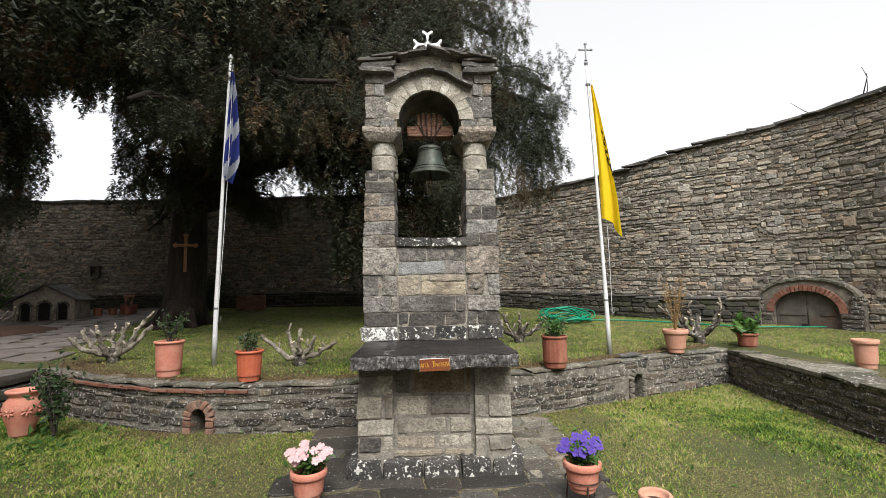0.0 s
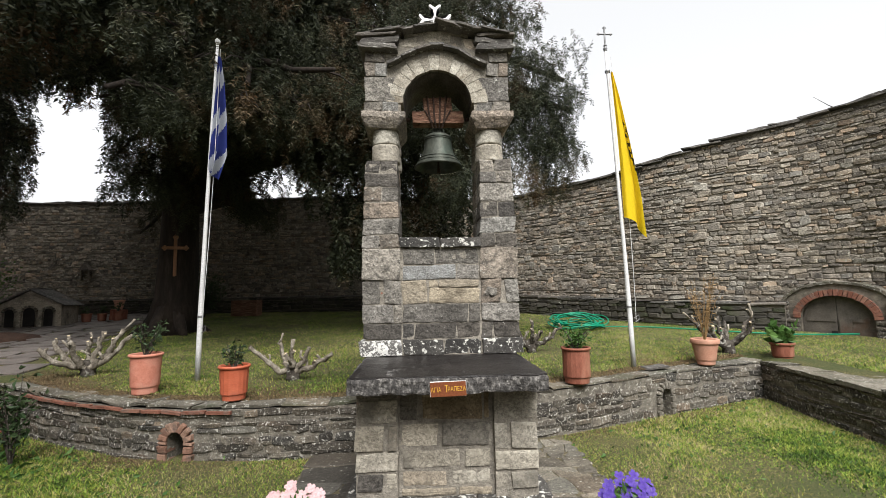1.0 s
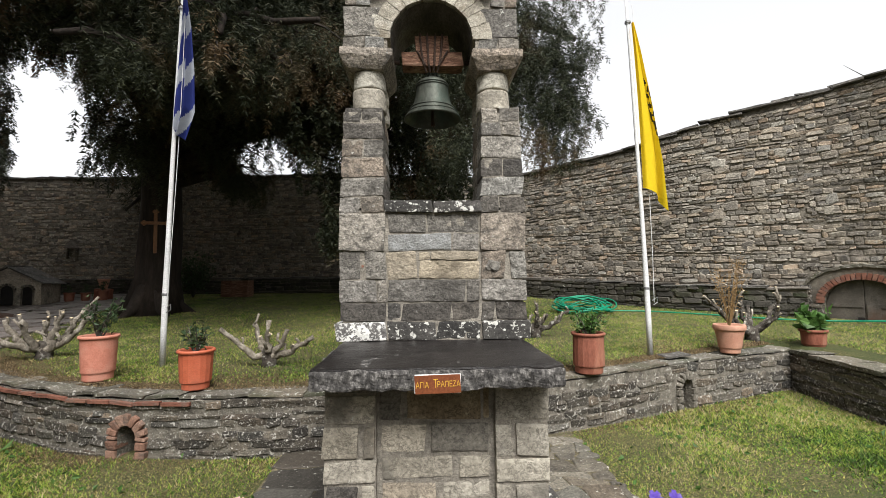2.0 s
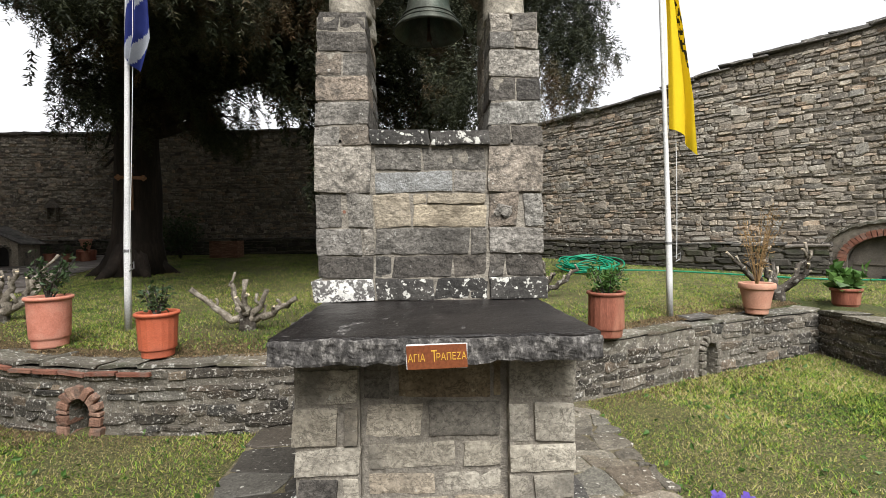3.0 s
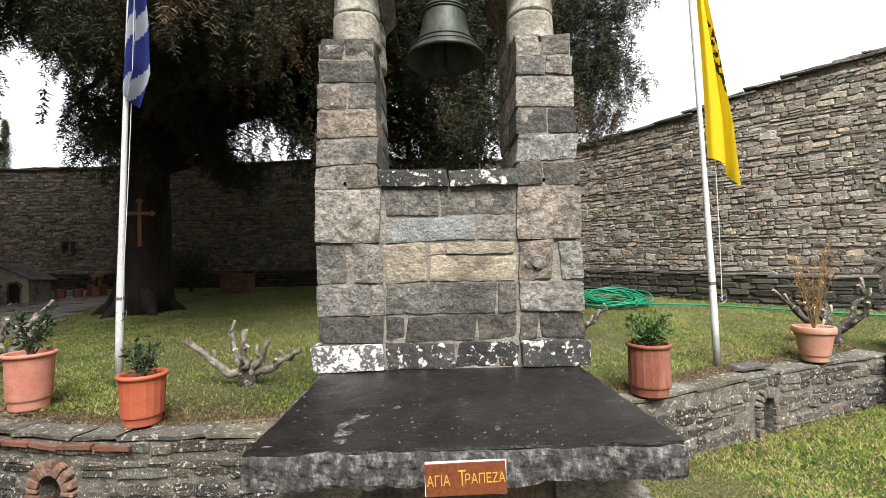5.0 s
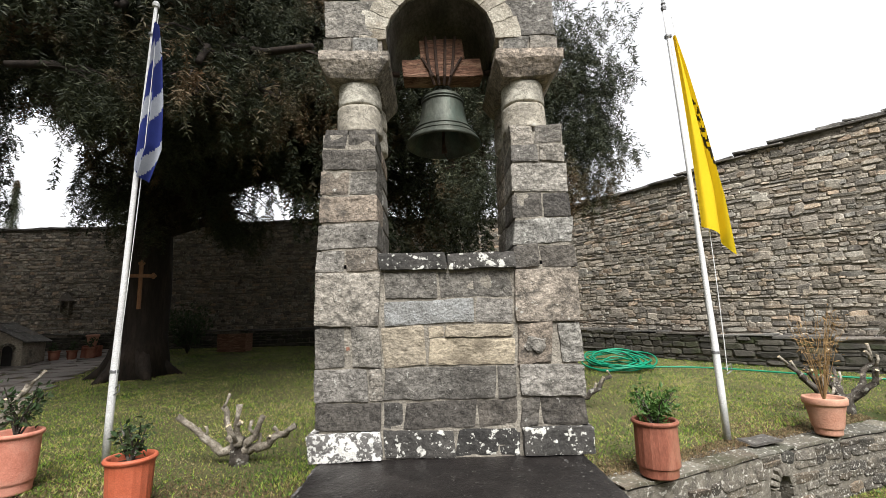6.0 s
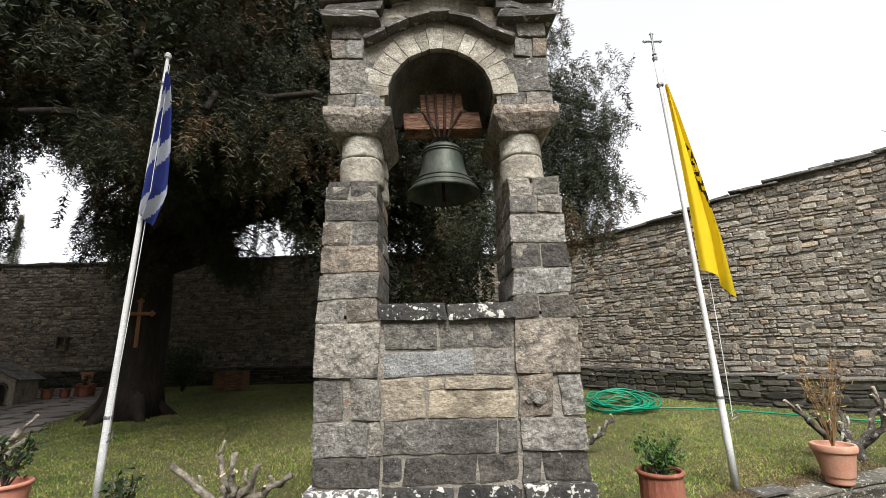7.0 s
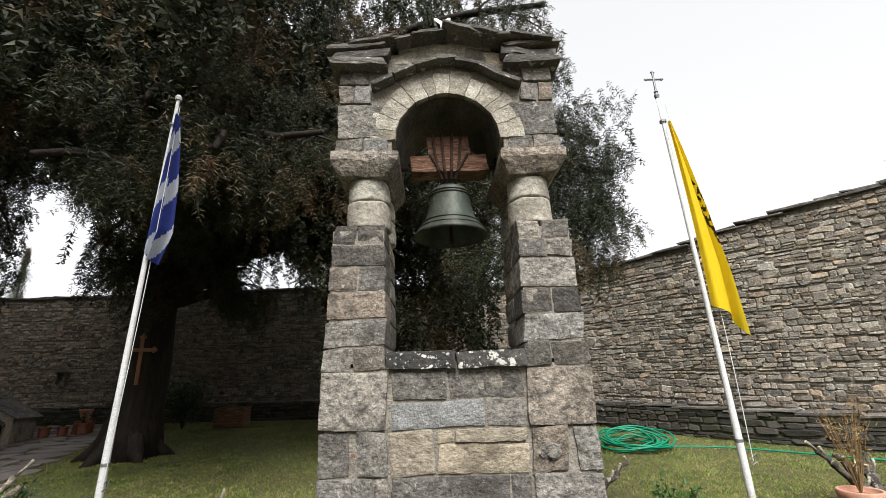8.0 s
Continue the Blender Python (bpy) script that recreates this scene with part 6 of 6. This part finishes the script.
while y < 17.2:
    hb = r3.uniform(0.4, 0.8)
    edge = np.interp(y, [7, 9, 13, 17.5], [-5.6, -6.2, -7.9, -9.6])
    x = edge + r3.uniform(-0.3, 0.2)
    while x > -22:
        w = r3.uniform(0.5, 1.1)
        k = 7
        o = len(vs)
        for ring_, zz in ((1.0, -0.02), (1.0, 0.012), (0.95, 0.02)):
            r4 = np.random.RandomState(int((x + 40) * 1000) % 9999)
            for i in range(k):
                an = 2 * math.pi * i / k + r4.uniform(-0.2, 0.2)
                sq = 1.0 / max(abs(math.cos(an)), abs(math.sin(an))) ** 0.8
                px_, py_ = x - w / 2 + ring_ * (w / 2 - 0.008) * sq * math.cos(an) * r4.uniform(0.9, 1.03), y + hb / 2 + ring_ * (hb / 2 - 0.008) * sq * math.sin(an) * r4.uniform(0.9, 1.03)
                vs.append((px_, py_, gz(py_) + zz))
        fs += [(o + j * k + i, o + j * k + (i + 1) % k, o + (j + 1) * k + (i + 1) % k, o + (j + 1) * k + i) for j in range(2) for i in range(k)] + [tuple(o + 2 * k + i for i in range(k))]
        x -= w
    y += hb
paving = raw("terrace_paving", vs, fs, M_TERRACE_PAVE)
tagged(paving, "damp reddish-grey flagstones of the terrace", "paving", kind="stuff")
bed = raw("round_bed", *lathe([(0.0, 0.16), (0.7, 0.12), (1.15, 0.03), (1.2, -0.05)], 30), M_DIRT, smooth=True)
bed.location = (-9.6, 10.6, gz(10.6))
tagged(bed, "round bed of bare reddish soil", "flower bed", kind="structure")

# ---- little stone chapel model, pots and lantern by the back wall ----
hut = thing("miniature_chapel", (-10.65, 13.2, gz(13.2) - 0.02), "miniature stone chapel with three arches and slate roof", "model house", turn=16)
W, D, H, RF = 1.4, 1.0, 0.60, 0.40
raw("body", *joined([box(-W / 2, W / 2, 0.06, D, 0, H), box(-W / 2, -0.58, 0, 0.08, 0, H), box(0.58, W / 2, 0, 0.08, 0, H), box(-0.27, -0.19, 0, 0.08, 0, H), box(0.19, 0.27, 0, 0.08, 0, H),
                     box(-W / 2, W / 2, -0.01, 0.08, 0.46, H), ([(-W / 2, 0, H), (W / 2, 0, H), (0, 0, H + RF), (-W / 2, D, H), (W / 2, D, H), (0, D, H + RF)], [(0, 1, 2), (4, 3, 5), (0, 2, 5, 3), (1, 4, 5, 2)])]), M_WALL_PIECE, hut)
# flat dark plates stand for the shade inside the three arches
for x, w in ((-0.42, 0.2), (0.0, 0.26), (0.42, 0.2)):
    v, f = lathe([(0.0, 0.0), (w / 2, 0.0)], 20)
    raw("doorway", [(px_, -0.013, 0.42 + py_) for px_, py_, _ in v] + [(-w / 2, -0.013, 0.05), (w / 2, -0.013, 0.05), (w / 2, -0.013, 0.42), (-w / 2, -0.013, 0.42)],
        [tuple(i for i in q) for q in f] + [(40, 41, 42, 43)], M_DARK, hut).location = (x, 0, 0)
    for i in range(7):
        a = math.pi * (i + 0.5) / 7
        stone("arch_stone", (x - (w / 2 + 0.03) * math.cos(a), -0.03, 0.42 + (w / 2 + 0.03) * math.sin(a)), (0.05, 0.05, 0.06), M_COPING, hut, (2, 1, 2), 0.008, 0.004, i, turn=-(90 - math.degrees(a)))
for sx in (-1, 1):
    for k in range(4):
        for j in range(3):
            t = (k + 0.5) / 4
            stone("roof_slate", (sx * (W / 2 + 0.08) * (1 - t), -0.05 + 0.38 * j + 0.15, H - 0.03 + (RF + 0.04) * t + 0.03), (0.3, 0.4, 0.03), M_SLATE, hut, (3, 3, 1), 0.006, 0.008, k * 7 + j + sx, turn=sx * 29)
for k, (x, y, r_, h_) in enumerate(((-10.05, 14.4, 0.14, 0.26), (-9.75, 14.6, 0.13, 0.24), (-9.35, 14.7, 0.16, 0.3), (-10.4, 14.3, 0.15, 0.2))):
    q = pot("terracotta_pot", x, y, gz(y), h_, r_, r_ * 0.7, M_BROWN_POT, "terracotta pot with a small plant by the back wall", group="pots by the back wall")
    shrub(q, (0, 0, h_ - 0.05), 0.28, 0.12, 6, 60, 0.07, M_DARK_LEAF, 80 + k)
q = pot("pale_urn", -9.5, 14.95, gz(14.95) + 0.32, 0.3, 0.16, 0.09, M_PALE_POT, "pale stone planter on a block by the back wall")
stone("planter_block", (-9.5, 14.95, gz(14.95) + 0.16), (0.34, 0.34, 0.34), M_BROWN_POT, None, (4, 4, 4), 0.02, 0.01, 5)
tagged(bpy.data.objects["planter_block"], "square reddish block under a planter", "block")
p, t = BIG.at(s_near(BIG, -12.5, 17.8))
lan = thing("wall_shrine", (p[0], p[1] - 0.06, 2.05), "small dark iron shrine lantern on the back wall", "lantern")
raw("case", *joined([box(-0.16, 0.16, -0.14, 0, 0, 0.06), box(-0.16, -0.12, -0.14, 0, 0.06, 0.45), box(0.12, 0.16, -0.14, 0, 0.06, 0.45), box(-0.12, 0.12, -0.02, 0, 0.06, 0.45)]), M_COPING, lan)
raw("roof", [(-0.21, -0.18, 0.45), (0.21, -0.18, 0.45), (0, -0.18, 0.72), (-0.21, 0, 0.45), (0.21, 0, 0.45), (0, 0, 0.72)], [(0, 1, 2), (4, 3, 5), (0, 2, 5, 3), (1, 4, 5, 2), (0, 3, 4, 1)], M_SLATE, lan)
bush = thing("bush", (-7.1, 15.3, gz(15.3)), "loose green bush with bare canes under the tree", "bush")
shrub(bush, (0, 0, 0), 1.35, 0.75, 34, 1500, 0.09, M_DARK_LEAF, 90)
box_p = thing("wooden_planter", (-5.9, 15.6, gz(15.6)), "reddish wooden planter box by the back wall", "planter")
for x0, x1, y0, y1, nm in ((-0.4, 0.4, -0.25, -0.21, "front_board"), (-0.4, 0.4, 0.21, 0.25, "back_board"), (-0.4, -0.36, -0.21, 0.21, "end_board"), (0.36, 0.4, -0.21, 0.21, "end_board")):
    raw(nm, *box(x0, x1, y0, y1, 0, 0.5), M_YOKE, box_p)
raw("soil", *box(-0.36, 0.36, -0.21, 0.21, 0.3, 0.42), M_DIRT, box_p)
lb = thing("bush", (-12.9, 14.2, gz(14.2)), "silvery green bush beside the terrace", "bush")
shrub(lb, (0, 0, 0), 2.0, 1.0, 30, 1500, 0.08, M_LEAF, 91)

# ---- arched cellar gate under the high wall ----
p, t = BIG.at(S_GATE)
gate_turn = math.degrees(math.atan2(t[1], t[0]))
gate = thing("cellar_gate", (p[0] - 0.0, p[1], gz(p[1]) - 0.09), "weathered double door in a low red-brick arch", "gate", turn=gate_turn)
GW, GS, RY = 0.53, 0.36, 0.42  # half width, springing height, rise
FY = -0.36
prof = [(-GW, 0.0), (-GW, GS)] + [(-GW * math.cos(math.pi * i / 16), GS + RY * math.sin(math.pi * i / 16)) for i in range(1, 16)] + [(GW, GS), (GW, 0.0)]
outp = [(-0.86, 0.0), (-0.86, 0.55)] + [(-0.86 * math.cos(math.pi * i / 16), 0.55 + 0.46 * math.sin(math.pi * i / 16)) for i in range(1, 16)] + [(0.86, 0.55), (0.86, 0.0)]
k = len(prof)
vs = [(x, y, z) for y in (FY, 0.0) for q in (prof, outp) for x, z in q]
fs = []
for i in range(k - 1):
    fs += [(i, i + 1, k + i + 1, k + i), (i + 1, i, 2 * k + i, 2 * k + i + 1), (k + i, k + i + 1, 3 * k + i + 1, 3 * k + i)]
raw("surround", vs, fs, M_WALL_MORTAR, gate)
r3 = np.random.RandomState(15)
for i in range(26):
    a = math.pi * (i + 0.5) / 26
    c = (-(GW + 0.06) * math.cos(a), FY - 0.012, GS + (RY + 0.06) * math.sin(a))
    stone("brick", c, (0.058, 0.1, 0.115), M_BRICK, gate, (1, 1, 2), 0.005, 0.004, i, turn=-math.degrees(math.atan2(-(math.cos(a)) / (GW), math.sin(a) / RY)) * -1)
for i in range(20):
    a = math.pi * (i + 0.5) / 20
    c = (-0.84 * math.cos(a), FY + 0.14, 0.55 + 0.47 * math.sin(a))
    stone("hood_stone", c, (0.17, 0.36, 0.05), M_COPING, gate, (3, 3, 1), 0.012, 0.012, 40 + i, turn=-(90 - math.degrees(a)) * 0.75)
for sx in (-1, 1):
    for q in range(8):
        z = 0.05 + 0.085 * q
        x0 = GW + 0.02 if q < 4 else GW + 0.18
        if x0 < 0.78:
            stone("jamb_stone", (sx * (x0 + 0.87) / 2, FY - 0.01, z), (0.87 - x0, 0.12, 0.075), M_RETAIN, gate, (3, 1, 2), 0.012, 0.008, 70 + q)


def leaf(sx):
    n_ = 8
    pts = [(0.005 * sx, 0.0)] + [(0.0 + sx * (0.005 + (GW - 0.01) * i / n_), GS + RY * math.sqrt(max(0, 1 - (i / n_) ** 2)) - 0.01) for i in range(n_ + 1)] + [(sx * (GW - 0.005), 0.0)]
    m = len(pts)
    vs = [(x, y, z) for y in (FY + 0.06, FY + 0.10) for x, z in pts]
    fs = [tuple(range(m)), tuple(range(2 * m - 1, m - 1, -1))] + [(i, (i + 1) % m, m + (i + 1) % m, m + i) for i in range(m)]
    d = raw("door_leaf", vs, fs, M_DOOR, gate)
    return d


for sx in (-1, 1):
    d = leaf(sx)
    raw("door_rail", *box(*sorted((sx * 0.02, sx * (GW - 0.08))), FY + 0.045, FY + 0.06, 0.30, 0.36), M_DOOR, d)
raw("door_panel", *box(0.03, 0.2, FY + 0.04, FY + 0.062, 0.0, 0.34), M_DOOR, gate)
# dark plate painted as the shade of a small hole
raw("cat_hole", *box(-0.1, -0.01, FY + 0.05, FY + 0.064, 0.05, 0.13), M_DARK, gate)

# ---- garden hose ----
hose = thing("garden_hose", (3.2, 10.5, gz(10.5)), "coiled bright green garden hose on the grass", "hose")
r3 = np.random.RandomState(3)
pts = []
for i in range(330):
    a = i * 0.21
    r_ = 0.42 + 0.10 * math.sin(i * 0.113) + 0.06 * math.sin(i * 0.041)
    pts.append((r_ * math.cos(a) * 1.15, r_ * math.sin(a), 0.03 + 0.26 * abs(math.sin(i * 0.027)) * (0.6 + 0.4 * math.sin(i * 0.21)) + 0.03 * math.sin(i * 0.6)))
v, f = tube(pts, [0.014] * len(pts), 6)
raw("coil", v, f, M_HOSE, hose, smooth=True)
pts = []
for s in np.linspace(0, 1, 60):
    x, y = 0.45 + 3.9 * s, -0.1 - 2.1 * s + 0.25 * math.sin(s * 7)
    pts.append((x, y, gz(y + 10.5) - gz(10.5) + 0.03))
v, f = tube(pts, [0.014] * len(pts), 6)
raw("trailing_end", v, f, M_HOSE, hose, smooth=True)
stone("loose_slate", (2.75, 6.42, 0.485), (0.3, 0.2, 0.02), M_SLATE, None, (4, 3, 1), 0.006, 0.008, 9, rz=12)
tagged(bpy.data.objects["loose_slate"], "loose thin slate lying on the wall top", "slate")


# ---- grass ----
def grass(name, count, region, height, label, seed, lo=0.05, hi=0.10, wide=0.004, sliver=False, mat=M_GRASS):
    """Short kinked blades, in tufts, over a region: region(rs, n) gives places and keeps only those on turf."""
    rs2 = np.random.RandomState(seed)
    p = region(rs2, count)
    n_ = len(p)
    a = rs2.uniform(0, 2 * math.pi, n_)
    h = rs2.uniform(lo, hi, n_) * (0.75 + 0.5 * np.array([noise.noise(Vector((q[0] * 1.6, q[1] * 1.6, seed))) for q in p]))
    lean = rs2.uniform(0.3, 1.3, n_)
    w = wide * rs2.uniform(0.7, 1.5, n_)
    side = np.stack([np.cos(a), np.sin(a), np.zeros(n_)], 1) * w[:, None]
    b = rs2.uniform(0, 2 * math.pi, n_)
    d = np.stack([np.cos(b), np.sin(b), np.zeros(n_)], 1)
    up = np.array([0, 0, 1.0])
    m = p + up * (h * 0.6)[:, None] + d * (h * lean * 0.35)[:, None]
    t_ = p + up * (h * (1.0 - 0.25 * lean))[:, None] + d * (h * lean * 0.95)[:, None]
    me = bpy.data.meshes.new(name)
    if sliver:
        v = np.stack([p - side, p + side, t_], 1).reshape(-1, 3)
        me.from_pydata(v.tolist(), [], np.arange(3 * n_).reshape(-1, 3).tolist())
    else:
        v = np.stack([p - side, p + side, m - side * 0.8, m + side * 0.8, t_], 1).reshape(-1, 3)
        o = np.arange(n_)[:, None] * 5
        me.from_pydata(v.tolist(), [], (o + np.array([[0, 1, 3, 2]])).tolist() + (o + np.array([[2, 3, 4]])).tolist())
    me.materials.append(mat)
    ob = new(name, me)
    return tagged(ob, label, "grass", kind="stuff")


def lawn_region(rs2, n_):
    x, y = rs2.uniform(-6.5, 4.4, n_), 2.2 + 4.7 * rs2.rand(n_) ** 0.85
    fy = np.array([front_y(q) for q in x])
    wx = np.interp(y, [1, 3.2, 4.6, 5.8, 6.9], [4.05, 4.1, 4.2, 4.33, 4.5])
    edge = 0.16 * np.sin(y * 5) + 0.1 * np.sin(y * 13) + rs2.normal(0, 0.07, n_)
    on_path = (x > -1.19 + edge * 0.4) & (x < 1.22 - edge * 0.4)
    thin = np.array([noise.noise(Vector((a * 0.9, b * 0.9, 7))) for a, b in zip(x, y)])
    ok = (y < fy - 0.03) & (x < wx - 0.03) & (~on_path) & (rs2.rand(n_) < 0.8 + 0.9 * thin)
    return np.stack([x, y, np.full(n_, LAWN)], 1)[ok]


def garden_region(rs2, n_):
    x, y = rs2.uniform(-9.5, 8.3, n_), 5.3 + 11.5 * rs2.rand(n_) ** 1.7
    fy = np.where(x < 4.5, np.array([front_y(q) for q in x]) + 0.33, -6)
    left = np.interp(y, [5, 7, 9, 13, 17.5], [-5.4, -5.6, -6.2, -7.9, -9.6])
    right = np.interp(y, [5.3, 7.7, 9.0, 10.0, 11.1, 12.5, 14.0, 15.4, 17], [8.7, 8.2, 7.6, 6.7, 5.6, 4.6, 3.5, 2.5, -2.4]) - 0.4
    thin = np.array([noise.noise(Vector((a * 0.8, b * 0.8, 2))) for a, b in zip(x, y)])
    bare = np.exp(-((y - fy) / 0.3) ** 2)
    ok = (y > fy) & (x > left) & (x < right) & (rs2.rand(n_) < 0.75 + 0.8 * thin - 0.45 * bare) & ~((x > 4.4) & (x < 5.05) & (y < 7.1))
    z = 0.465 + 0.035 * np.maximum(0, y - 6)
    return np.stack([x, y, z], 1)[ok]


grass("lawn_grass", 360000, lawn_region, 0.07, "short patchy yellow-green lawn grass", 1, 0.02, 0.052, 0.004, True)
grass("garden_grass", 420000, garden_region, 0.06, "short grass of the raised garden", 2, 0.018, 0.048, 0.0036, True)

# weeds and fallen leaves among the blades
rs = np.random.RandomState(77)
spots = lawn_region(rs, 1100)
tagged(raw("lawn_weeds", *leaf_mass(spots[:520] + np.array([0, 0, 0.025]), 0.05, rs, 0.15, 0.6), M_LEAF), "small broad-leaved weeds in the lawn", "weeds", kind="stuff")
tagged(raw("fallen_leaves", *leaf_mass(spots[520:680] + np.array([0, 0, 0.04]), 0.045, rs, 0.05, 0.55), M_FALLEN), "pale fallen leaves lying on the lawn", "leaves", kind="stuff")


def litter_region(rs2, n_):
    """Along the top of the low wall and at its foot."""
    x = rs2.uniform(-5.4, 4.4, n_)
    fy = np.array([front_y(q) for q in x])
    up = rs2.rand(n_) < 0.7
    y = np.where(up, fy + 0.16 + np.abs(rs2.normal(0, 0.42, n_)), fy - 0.03 - np.abs(rs2.normal(0, 0.16, n_)))
    ok = up | (np.abs(x) > 1.25)
    return np.stack([x, y, np.where(up, 0.456 + 0.035 * np.maximum(0, y - 6), LAWN + 0.004)], 1)[ok]


grass("dry_litter", 70000, litter_region, 0.02, "brown dry litter and straw beside the low wall", 9, 0.010, 0.03, 0.004, True, M_LITTER)
